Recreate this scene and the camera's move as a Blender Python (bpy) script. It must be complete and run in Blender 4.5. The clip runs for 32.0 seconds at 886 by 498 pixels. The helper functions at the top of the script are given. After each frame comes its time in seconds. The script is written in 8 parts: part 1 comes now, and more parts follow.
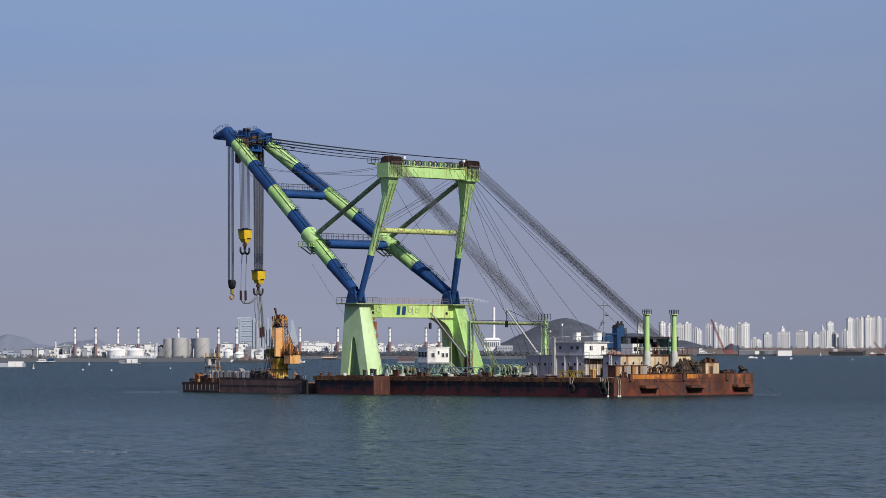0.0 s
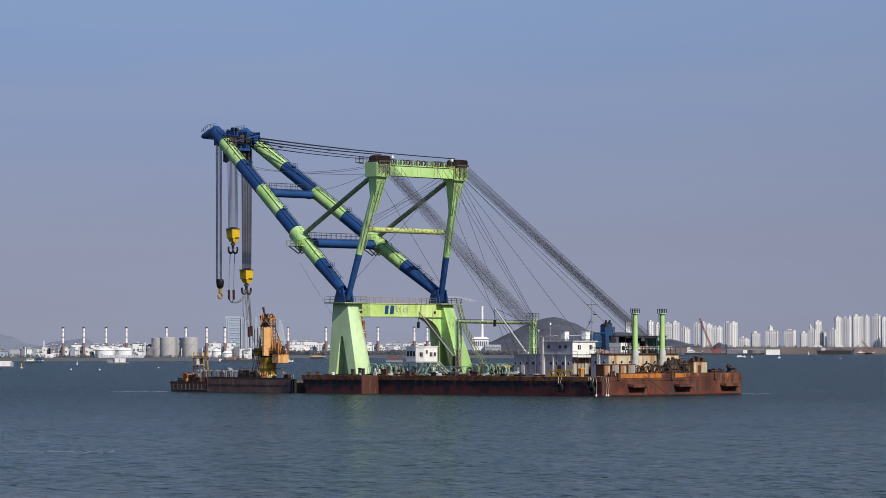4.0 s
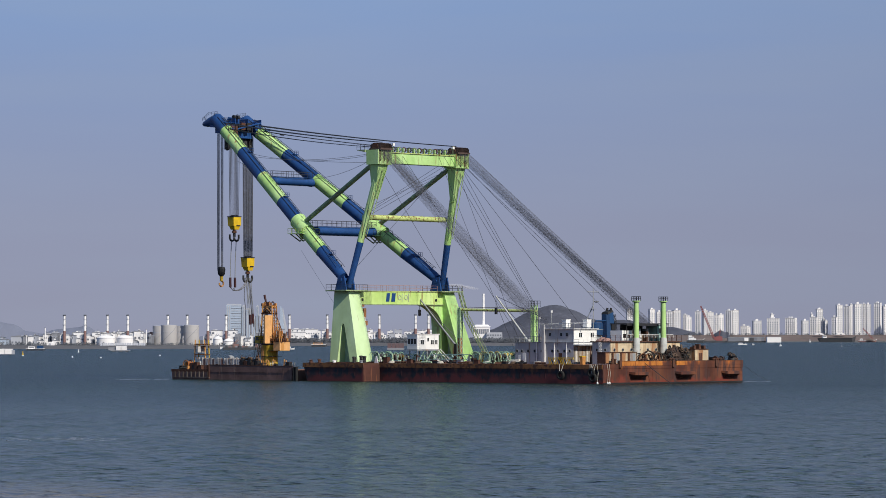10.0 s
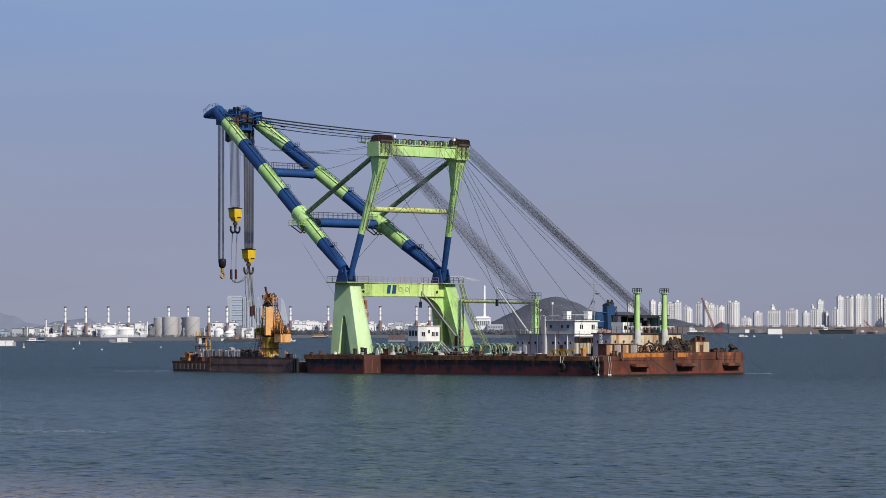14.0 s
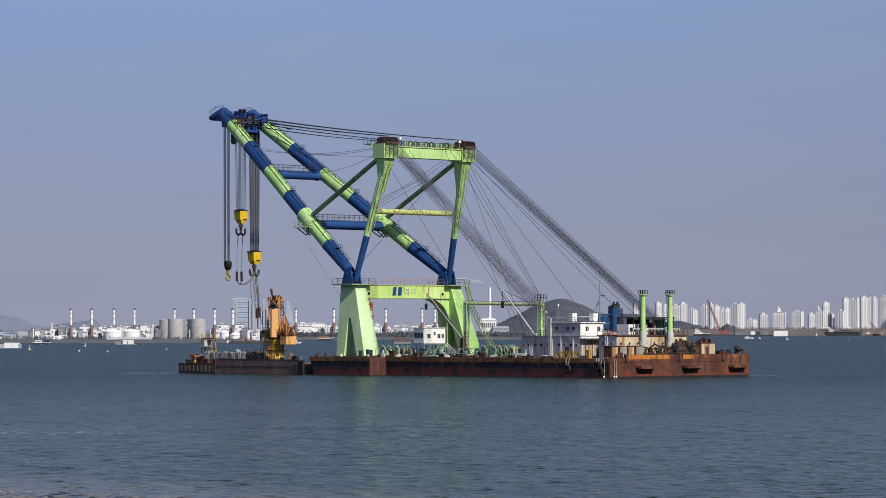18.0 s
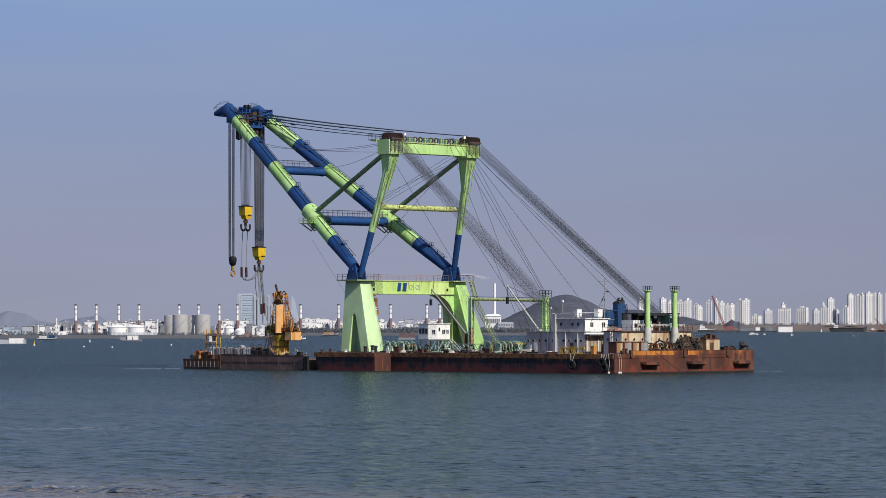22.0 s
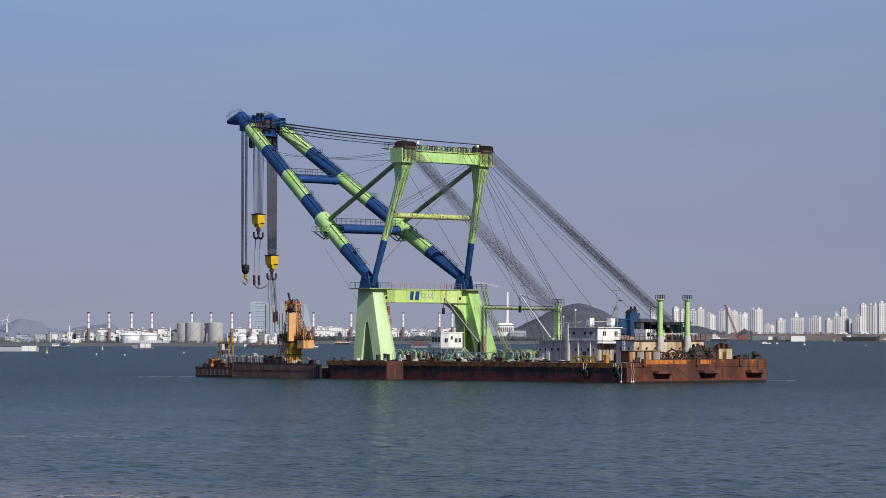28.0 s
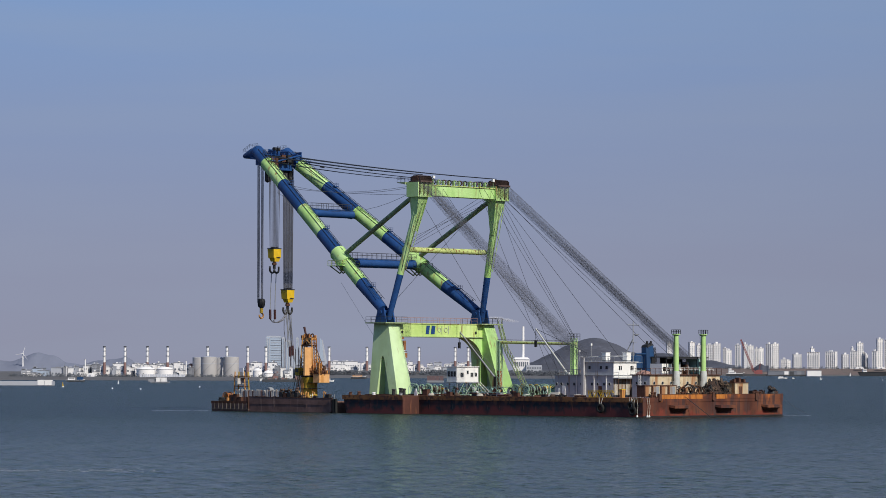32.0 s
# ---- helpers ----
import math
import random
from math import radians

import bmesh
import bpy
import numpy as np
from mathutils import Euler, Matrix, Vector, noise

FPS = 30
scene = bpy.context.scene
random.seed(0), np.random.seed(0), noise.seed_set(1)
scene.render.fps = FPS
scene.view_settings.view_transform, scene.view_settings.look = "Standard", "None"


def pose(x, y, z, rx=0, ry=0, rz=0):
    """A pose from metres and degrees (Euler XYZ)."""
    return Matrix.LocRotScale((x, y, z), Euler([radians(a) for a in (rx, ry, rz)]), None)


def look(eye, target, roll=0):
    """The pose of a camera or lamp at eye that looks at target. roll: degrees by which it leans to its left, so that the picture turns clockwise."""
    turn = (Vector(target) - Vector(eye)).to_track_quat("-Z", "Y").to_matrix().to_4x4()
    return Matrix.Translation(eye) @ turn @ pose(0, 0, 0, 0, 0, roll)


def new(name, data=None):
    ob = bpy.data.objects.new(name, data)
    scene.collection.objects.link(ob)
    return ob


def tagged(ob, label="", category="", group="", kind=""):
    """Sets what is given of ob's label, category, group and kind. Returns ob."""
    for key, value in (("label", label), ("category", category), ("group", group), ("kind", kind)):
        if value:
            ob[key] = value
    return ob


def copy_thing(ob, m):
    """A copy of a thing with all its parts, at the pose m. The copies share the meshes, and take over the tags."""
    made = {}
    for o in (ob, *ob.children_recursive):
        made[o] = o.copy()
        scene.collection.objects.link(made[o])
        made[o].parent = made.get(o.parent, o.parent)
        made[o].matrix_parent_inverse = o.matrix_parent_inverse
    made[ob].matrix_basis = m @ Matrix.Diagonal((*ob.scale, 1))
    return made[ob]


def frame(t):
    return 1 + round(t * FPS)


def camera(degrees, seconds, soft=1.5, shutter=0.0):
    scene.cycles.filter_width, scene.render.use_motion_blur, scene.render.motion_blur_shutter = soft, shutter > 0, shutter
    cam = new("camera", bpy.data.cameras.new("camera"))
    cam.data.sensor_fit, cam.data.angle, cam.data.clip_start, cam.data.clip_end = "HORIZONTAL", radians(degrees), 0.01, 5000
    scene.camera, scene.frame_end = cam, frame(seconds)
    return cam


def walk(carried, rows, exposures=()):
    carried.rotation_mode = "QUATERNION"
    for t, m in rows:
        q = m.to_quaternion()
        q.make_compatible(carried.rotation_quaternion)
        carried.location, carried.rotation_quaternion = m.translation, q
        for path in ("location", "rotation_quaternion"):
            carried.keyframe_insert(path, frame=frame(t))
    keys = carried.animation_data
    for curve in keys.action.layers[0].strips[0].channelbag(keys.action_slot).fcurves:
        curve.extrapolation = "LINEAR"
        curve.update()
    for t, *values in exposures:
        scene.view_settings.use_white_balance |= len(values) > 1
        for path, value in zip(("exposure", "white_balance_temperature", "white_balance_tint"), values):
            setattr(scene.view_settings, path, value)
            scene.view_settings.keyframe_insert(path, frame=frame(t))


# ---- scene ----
# The camera stands on the shore, 8.6 m above the water, and is turned by hand.
cam = camera(15.40, 32.0, soft=0.85)
EYE = (0.0, 0.0, 8.6)


def aim(yaw, pitch, roll):
    """Degrees: yaw to the left, pitch upwards, roll to the left."""
    y, p = radians(yaw), radians(pitch)
    way = Vector((-math.sin(y) * math.cos(p), math.cos(y) * math.cos(p), math.sin(p)))
    return look(EYE, Vector(EYE) + 100 * way, roll)


walk(cam, [(t, aim(yaw, pitch, roll)) for t, yaw, pitch, roll in [
    (0, -0.001, 1.743, -0.001), (0.5, -0.113, 1.774, 0.011), (1, -0.158, 1.786, -0.036), (1.5, -0.180, 1.779, -0.015),
    (2, -0.194, 1.770, -0.028), (2.5, -0.202, 1.757, -0.014), (3, -0.203, 1.756, -0.033), (3.5, -0.210, 1.740, -0.045),
    (5.5, -0.200, 1.716, -0.012), (6, -0.201, 1.688, -0.039), (6.5, -0.205, 1.622, -0.004), (7, -0.208, 1.570, -0.038),
    (7.5, -0.205, 1.537, -0.029), (8, -0.202, 1.514, -0.045), (8.5, -0.192, 1.503, 0.008), (9, -0.186, 1.500, -0.029),
    (9.5, -0.187, 1.507, -0.061), (10, -0.186, 1.514, -0.047), (10.5, -0.187, 1.529, -0.045), (11, -0.186, 1.521, -0.028),
    (11.5, -0.186, 1.454, -0.046), (12, -0.186, 1.403, -0.075), (12.5, -0.177, 1.439, -0.038), (13, -0.174, 1.424, -0.033),
    (13.5, -0.176, 1.409, -0.033), (14, -0.170, 1.371, -0.047), (14.5, -0.134, 1.361, -0.067), (16.5, -0.080, 1.400, -0.038),
    (17, -0.077, 1.424, -0.031), (17.5, -0.074, 1.424, -0.039), (18, -0.072, 1.406, -0.066), (18.5, -0.072, 1.343, -0.040),
    (19, -0.064, 1.333, -0.048), (19.5, -0.035, 1.380, -0.012), (20, -0.019, 1.408, -0.048), (20.5, -0.010, 1.422, -0.048),
    (21, -0.006, 1.397, 0.010), (21.5, -0.003, 1.363, -0.045), (22, 0.011, 1.333, -0.039), (22.5, 0.022, 1.312, 0.033),
    (23, 0.037, 1.320, -0.002), (23.5, 0.048, 1.349, -0.000), (24, 0.058, 1.382, 0.022), (24.5, 0.063, 1.399, 0.043),
    (25, 0.067, 1.399, 0.042), (25.5, 0.086, 1.391, 0.085), (27.5, 0.215, 1.461, 0.088), (28, 0.233, 1.482, 0.087),
    (28.5, 0.250, 1.505, 0.092), (29, 0.285, 1.553, 0.135), (29.5, 0.326, 1.630, 0.150), (30, 0.385, 1.740, 0.199),
    (30.5, 0.445, 1.845, 0.192), (31, 0.488, 1.948, 0.175), (31.5, 0.511, 2.025, 0.199), (32, 0.513, 2.082, 0.147),
]], exposures=[(0, -0.06), (6, -0.06), (10, -0.02), (12, 0.0), (25, 0.0), (28, -0.03), (30, -0.05), (32, -0.11)])

# ---- light ----
SUN_WAY = Vector((0.637, -0.771, 0.0)).normalized()      # towards the sun, on the ground
SUN_HEIGHT = radians(38)

world = bpy.data.worlds.new("sky")
scene.world = world
world.use_nodes = True
wn = world.node_tree.nodes
wl = world.node_tree.links
wn.clear()
sky = wn.new("ShaderNodeTexSky")
sky.sky_type = "NISHITA"
sky.sun_disc = False
sky.sun_elevation = SUN_HEIGHT
sky.sun_rotation = math.atan2(SUN_WAY.x, SUN_WAY.y)
sky.air_density = 1.0
sky.dust_density = 0.4
sky.ozone_density = 2.0
clear = wn.new("ShaderNodeBackground")
clear.inputs["Strength"].default_value = 0.10
wl.new(sky.outputs["Color"], clear.inputs["Color"])
# A bank of spring haze: mauve-grey at the horizon, blue above it.
up = wn.new("ShaderNodeSeparateXYZ")
wl.new(wn.new("ShaderNodeTexCoord").outputs["Generated"], up.inputs["Vector"])
bank = wn.new("ShaderNodeValToRGB")
for k, (at, col) in enumerate(((0.0, (0.297, 0.310, 0.412)), (0.035, (0.287, 0.319, 0.449)), (0.11, (0.220, 0.338, 0.592)), (0.5, (0.15, 0.27, 0.56)))):
    e = bank.color_ramp.elements[k] if k < 2 else bank.color_ramp.elements.new(at)
    e.position, e.color = at, (*col, 1.0)
wl.new(up.outputs["Z"], bank.inputs["Fac"])
# Faint streaks of high cloud.
spread = wn.new("ShaderNodeMapping")
spread.inputs["Scale"].default_value = (5.0, 5.0, 42.0)
wl.new(up.inputs["Vector"].links[0].from_socket, spread.inputs["Vector"])
wisps = wn.new("ShaderNodeTexNoise")
wisps.inputs["Scale"].default_value = 1.0
wisps.inputs["Detail"].default_value = 4.0
wl.new(spread.outputs["Vector"], wisps.inputs["Vector"])
faint_cloud = wn.new("ShaderNodeMapRange")
faint_cloud.inputs["From Min"].default_value = 0.44
faint_cloud.inputs["From Max"].default_value = 0.72
faint_cloud.inputs["To Max"].default_value = 0.30
wl.new(wisps.outputs["Fac"], faint_cloud.inputs["Value"])
veil = wn.new("ShaderNodeMix")
veil.data_type = "RGBA"
wl.new(faint_cloud.outputs["Result"], veil.inputs[0])
wl.new(bank.outputs["Color"], veil.inputs[6])
veil.inputs[7].default_value = (0.315, 0.375, 0.50, 1.0)
hazy = wn.new("ShaderNodeBackground")
hazy.inputs["Strength"].default_value = 1.0
east = wn.new("ShaderNodeMapRange")
east.inputs["From Min"].default_value = -0.02
east.inputs["From Max"].default_value = 0.22
east.inputs["To Max"].default_value = 0.30
wl.new(up.outputs["X"], east.inputs["Value"])
thinner = wn.new("ShaderNodeMix")
thinner.data_type = "RGBA"
wl.new(east.outputs["Result"], thinner.inputs[0])
wl.new(veil.outputs[2], thinner.inputs[6])
thinner.inputs[7].default_value = (0.185, 0.205, 0.285, 1.0)
wl.new(thinner.outputs[2], hazy.inputs["Color"])
thin = wn.new("ShaderNodeMapRange")
thin.inputs["From Min"].default_value = 0.08
thin.inputs["From Max"].default_value = 0.7
thin.inputs["To Min"].default_value = 0.0
thin.inputs["To Max"].default_value = 0.7
wl.new(up.outputs["Z"], thin.inputs["Value"])
both = wn.new("ShaderNodeMixShader")
wl.new(thin.outputs["Result"], both.inputs[0])
wl.new(hazy.outputs["Background"], both.inputs[1])
wl.new(clear.outputs["Background"], both.inputs[2])
wout = wn.new("ShaderNodeOutputWorld")
wl.new(both.outputs["Shader"], wout.inputs["Surface"])

sun = new("sun", bpy.data.lights.new("sun", "SUN"))
sun.data.energy = 4.8
sun.data.angle = radians(0.6)
sun.data.color = (1.0, 0.93, 0.82)
sun.matrix_world = look((0, 0, 0), -(SUN_WAY * math.cos(SUN_HEIGHT) + Vector((0, 0, math.sin(SUN_HEIGHT)))))
sun.location = (300, -200, 300)
scene.view_settings.exposure = 0.0


# ---- materials ----
def nodes_of(name):
    m = bpy.data.materials.new(name)
    m.use_nodes = True
    return m, m.node_tree.nodes, m.node_tree.links, m.node_tree.nodes["Principled BSDF"]


def noise_at(n, l, coord, scale, detail=4.0, stretch=(1, 1, 1)):
    mp = n.new("ShaderNodeMapping")
    mp.inputs["Scale"].default_value = stretch
    l.new(coord, mp.inputs["Vector"])
    t = n.new("ShaderNodeTexNoise")
    t.inputs["Scale"].default_value = scale
    t.inputs["Detail"].default_value = detail
    l.new(mp.outputs["Vector"], t.inputs["Vector"])
    return t.outputs["Fac"]


def step_of(n, l, value, low, high):
    r = n.new("ShaderNodeMapRange")
    r.inputs["From Min"].default_value = low
    r.inputs["From Max"].default_value = high
    l.new(value, r.inputs["Value"])
    return r.outputs["Result"]


def mixed(n, l, factor, a, b):
    x = n.new("ShaderNodeMix")
    x.data_type = "RGBA"
    for sock, v in (("Factor", factor), ("A", a), ("B", b)):
        if isinstance(v, tuple):
            x.inputs[sock].default_value = (*v, 1.0)
        elif isinstance(v, float):
            x.inputs[sock].default_value = v
        else:
            l.new(v, x.inputs[sock])
    return x.outputs["Result"]


def surface(name, colour, rough=0.6, metal=0.0, wear=None, amount=0.0, grime=0.25, size=0.5, streak=True, bump=0.15, fade=None, drip=None, belt=None):
    """Paint or bare stuff: two scales of tone, and wear of another colour in patches and runs."""
    m, n, l, p = nodes_of(name)
    co = n.new("ShaderNodeTexCoord").outputs["Object"]
    fine = noise_at(n, l, co, 1.0 / size, 6.0)
    broad = noise_at(n, l, co, 0.16 / size, 3.0, (1, 1, 0.5))
    dark = tuple(c * (1 - grime) for c in colour)
    light = tuple(min(0.9, c * (1 + 0.45 * grime)) for c in colour)
    tone = mixed(n, l, step_of(n, l, broad, 0.3, 0.7), dark, light)
    tone = mixed(n, l, step_of(n, l, fine, 0.35, 0.75), tone, dark)
    if fade:
        bleach = noise_at(n, l, co, 0.22 / size, 4.0, (1, 1, 0.4))
        tone = mixed(n, l, step_of(n, l, bleach, 0.40, 0.75), tone, fade)
    if wear:
        run = noise_at(n, l, co, 1.3 / size, 5.0, (1, 1, 0.12) if streak else (1, 1, 1))
        edge = 0.72 - 0.42 * amount
        tone = mixed(n, l, step_of(n, l, run, edge, edge + 0.12), tone, wear)
    if belt:
        # Another paint below a worn, wavering line near the water.
        colour3, level = belt
        here = n.new("ShaderNodeNewGeometry").outputs["Position"]
        sep = n.new("ShaderNodeSeparateXYZ")
        l.new(here, sep.inputs["Vector"])
        sink = n.new("ShaderNodeMath")
        sink.operation = "MULTIPLY_ADD"
        sink.inputs[1].default_value = -0.20
        l.new(sep.outputs["Z"], sink.inputs[0])
        l.new(noise_at(n, l, here, 0.55, 6.0, (1, 1, 0.5)), sink.inputs[2])
        tone = mixed(n, l, step_of(n, l, sink.outputs["Value"], 0.42 - 0.20 * level, 0.58 - 0.20 * level), tone, colour3)
    if drip:
        # Rust runs that hang down from the deck edge.
        colour2, top = drip
        here = n.new("ShaderNodeNewGeometry").outputs["Position"]
        sep = n.new("ShaderNodeSeparateXYZ")
        l.new(here, sep.inputs["Vector"])
        hang = n.new("ShaderNodeMath")
        hang.operation = "MULTIPLY_ADD"
        hang.inputs[1].default_value = 0.13
        l.new(sep.outputs["Z"], hang.inputs[0])
        l.new(noise_at(n, l, here, 0.55, 8.0, (1, 1, 0.22)), hang.inputs[2])
        tone = mixed(n, l, step_of(n, l, hang.outputs["Value"], 0.47 + 0.13 * top, 0.62 + 0.13 * top), tone, colour2)
    l.new(tone, p.inputs["Base Color"])
    p.inputs["Roughness"].default_value = rough
    p.inputs["Metallic"].default_value = metal
    p.inputs["Specular IOR Level"].default_value = 0.35
    if bump:
        b = n.new("ShaderNodeBump")
        b.inputs["Strength"].default_value = bump
        b.inputs["Distance"].default_value = 0.05
        l.new(fine, b.inputs["Height"])
        l.new(b.outputs["Normal"], p.inputs["Normal"])
    return m


RUST = (0.17, 0.06, 0.025)
lime = surface("lime_paint", (0.385, 0.64, 0.20), 0.5, wear=(0.26, 0.17, 0.07), amount=0.30, grime=0.26, size=1.1, fade=(0.53, 0.73, 0.35))
lime_beam = surface("yellowed_lime_paint", (0.46, 0.66, 0.18), 0.5, wear=(0.26, 0.17, 0.07), amount=0.3, grime=0.24, size=1.1, fade=(0.58, 0.73, 0.30))
lime_leg = surface("bleached_lime_paint", (0.465, 0.635, 0.30), 0.5, wear=(0.30, 0.25, 0.13), amount=0.12, grime=0.22, size=1.3, fade=(0.57, 0.735, 0.46))
rail_rust = surface("faded_red_rail", (0.34, 0.20, 0.17), 0.8, size=0.4)
lime_worn = surface("worn_lime_paint", (0.52, 0.62, 0.22), 0.6, wear=RUST, amount=0.42, grime=0.3, size=0.6, streak=False)
olive = surface("dull_green_paint", (0.31, 0.40, 0.21), 0.65, wear=(0.16, 0.11, 0.07), amount=0.36, grime=0.4, size=0.7, streak=False)
navy = surface("blue_paint", (0.016, 0.065, 0.215), 0.42, wear=(0.05, 0.10, 0.20), amount=0.2, grime=0.3, size=1.0)
blue_faded = surface("faded_blue_paint", (0.014, 0.055, 0.145), 0.5, wear=(0.10, 0.07, 0.05), amount=0.15)
hull_red = surface("dark_red_hull_paint", (0.082, 0.030, 0.031), 0.7, wear=(0.015, 0.018, 0.025), amount=0.62, grime=0.55, size=1.7, streak=False, drip=((0.20, 0.072, 0.034), 2.95), belt=((0.118, 0.027, 0.026), 0.95))
edge_rust = surface("ochre_rust_edge", (0.205, 0.088, 0.036), 0.9, wear=(0.075, 0.036, 0.026), amount=0.55, grime=0.45, size=0.9, streak=False, fade=(0.27, 0.12, 0.045))
hull_rust = surface("orange_rusted_plate", (0.128, 0.038, 0.025), 0.85, wear=(0.058, 0.028, 0.025), amount=0.58, grime=0.65, size=1.25, streak=True, fade=(0.205, 0.075, 0.036), drip=((0.35, 0.105, 0.020), 3.95), belt=((0.150, 0.031, 0.019), 0.6))
hull_block = surface("dark_red_rusted_plate", (0.105, 0.040, 0.030), 0.85, wear=(0.17, 0.065, 0.035), amount=0.4, grime=0.45, size=0.9)
rust_bright = surface("bright_rust", (0.50, 0.18, 0.035), 0.9, wear=(0.20, 0.06, 0.02), amount=0.5, grime=0.3, size=0.7)
rust_dark = surface("dark_rust", (0.10, 0.045, 0.03), 0.9, wear=(0.22, 0.10, 0.05), amount=0.25, grime=0.4, size=0.7)
deck_rust = surface("rusted_deck", (0.20, 0.084, 0.058), 0.9, wear=(0.26, 0.13, 0.05), amount=0.4, grime=0.4, size=1.5, streak=False)
barge_brown = surface("brown_barge_steel", (0.20, 0.115, 0.098), 0.85, wear=(0.27, 0.17, 0.13), amount=0.3, grime=0.45, size=1.3)
white = surface("white_paint", (0.78, 0.78, 0.76), 0.55, wear=(0.45, 0.33, 0.22), amount=0.10, grime=0.10, size=1.0)
grey = surface("grey_paint", (0.30, 0.32, 0.34), 0.6, wear=(0.22, 0.16, 0.12), amount=0.28, grime=0.28, size=1.0)
cream = surface("rust_run_cream_paint", (0.56, 0.46, 0.31), 0.65, wear=(0.30, 0.15, 0.07), amount=0.5, grime=0.3, size=1.0)
yellow = surface("yellow_paint", (0.72, 0.47, 0.02), 0.5, wear=(0.30, 0.16, 0.04), amount=0.2, size=0.6)
amber = surface("orange_yellow_paint", (0.60, 0.29, 0.085), 0.55, wear=(0.25, 0.10, 0.04), amount=0.42, grime=0.25, size=0.7)
# Orange made paler to stand for sun on the crane's tower plate.
peach = surface("sunlit_orange_paint", (0.74, 0.41, 0.17), 0.6, wear=(0.45, 0.2, 0.06), amount=0.2, size=0.8)
ochre = surface("ochre_paint", (0.50, 0.33, 0.03), 0.6, wear=(0.14, 0.08, 0.03), amount=0.25, size=0.8)
black = surface("black_steel", (0.022, 0.022, 0.024), 0.6, grime=0.4, size=0.4)
rubber = surface("black_rubber", (0.018, 0.018, 0.018), 0.8, grime=0.3, size=0.3)
sheave_brown = surface("dark_brown_greased_steel", (0.085, 0.055, 0.048), 0.75, wear=(0.17, 0.09, 0.06), amount=0.3, grime=0.4, size=0.4)
rope_grey = surface("steel_wire", (0.125, 0.125, 0.14), 0.55, metal=0.3, grime=0.2, size=0.5, bump=0)
rope_dark = surface("greased_wire", (0.03, 0.03, 0.035), 0.5, grime=0.2, size=0.5, bump=0)
fibre = surface("pale_rope", (0.55, 0.52, 0.45), 0.9, size=0.4)
jib_rust = surface("orange_brown_rusted_paint", (0.36, 0.155, 0.06), 0.8, wear=(0.16, 0.07, 0.035), amount=0.4, grime=0.35, size=0.5)
pale_green = surface("pale_green_machine_paint", (0.36, 0.52, 0.35), 0.55, wear=(0.12, 0.10, 0.06), amount=0.3, size=0.5)
mint = surface("mint_paint", (0.36, 0.58, 0.50), 0.5, wear=(0.2, 0.2, 0.15), amount=0.15)
steel = surface("galvanised_steel", (0.34, 0.35, 0.36), 0.5, metal=0.4, size=0.4)
brown = surface("brown_clutter", (0.12, 0.08, 0.055), 0.85, wear=(0.05, 0.04, 0.035), amount=0.4, size=0.4)
net_brown = surface("tarry_brown_net", (0.05, 0.032, 0.026), 0.95, wear=(0.11, 0.065, 0.045), amount=0.35, grime=0.4, size=0.25, streak=False, bump=0.6)
glass = surface("dark_window", (0.02, 0.025, 0.03), 0.12, grime=0.2, bump=0)
maroon = surface("maroon_sleeve", (0.045, 0.013, 0.016), 0.6)
# Stained pale grey; on the upper cabin it also stands for shade.
house_grey = surface("stained_pale_grey_paint", (0.46, 0.46, 0.475), 0.6, wear=(0.26, 0.20, 0.16), amount=0.25, grime=0.25, size=0.9)
# Stained tan, with the balcony's shade mixed into the colour.
recess_tan = surface("stained_shaded_tan_paint", (0.34, 0.30, 0.25), 0.7, wear=(0.22, 0.13, 0.08), amount=0.4, grime=0.3, size=0.7)
# Grey wall paint darkened to stand for shade on the lower front.
house_shade = surface("shaded_grey_paint", (0.31, 0.32, 0.335), 0.65, wear=(0.20, 0.15, 0.11), amount=0.3, grime=0.25, size=0.8)
timber = surface("weathered_fender_timber", (0.19, 0.155, 0.13), 0.9, wear=(0.07, 0.05, 0.04), amount=0.4, size=0.5)
panel_paint = surface("bleached_panel_paint", (0.50, 0.48, 0.46), 0.8, wear=(0.20, 0.12, 0.08), amount=0.36, grime=0.35, size=0.6)
post_grey = surface("pale_grey_sleeve_paint", (0.50, 0.52, 0.50), 0.7, wear=(0.25, 0.16, 0.10), amount=0.3, grime=0.25, size=0.6)


# ---- builders ----
BARGE = pose(30.1, 580.0, 0.0, 0, 0, math.degrees(math.atan2(-0.70, 0.714)))
FLAT = Matrix.Identity(4)
OFFSET = {}


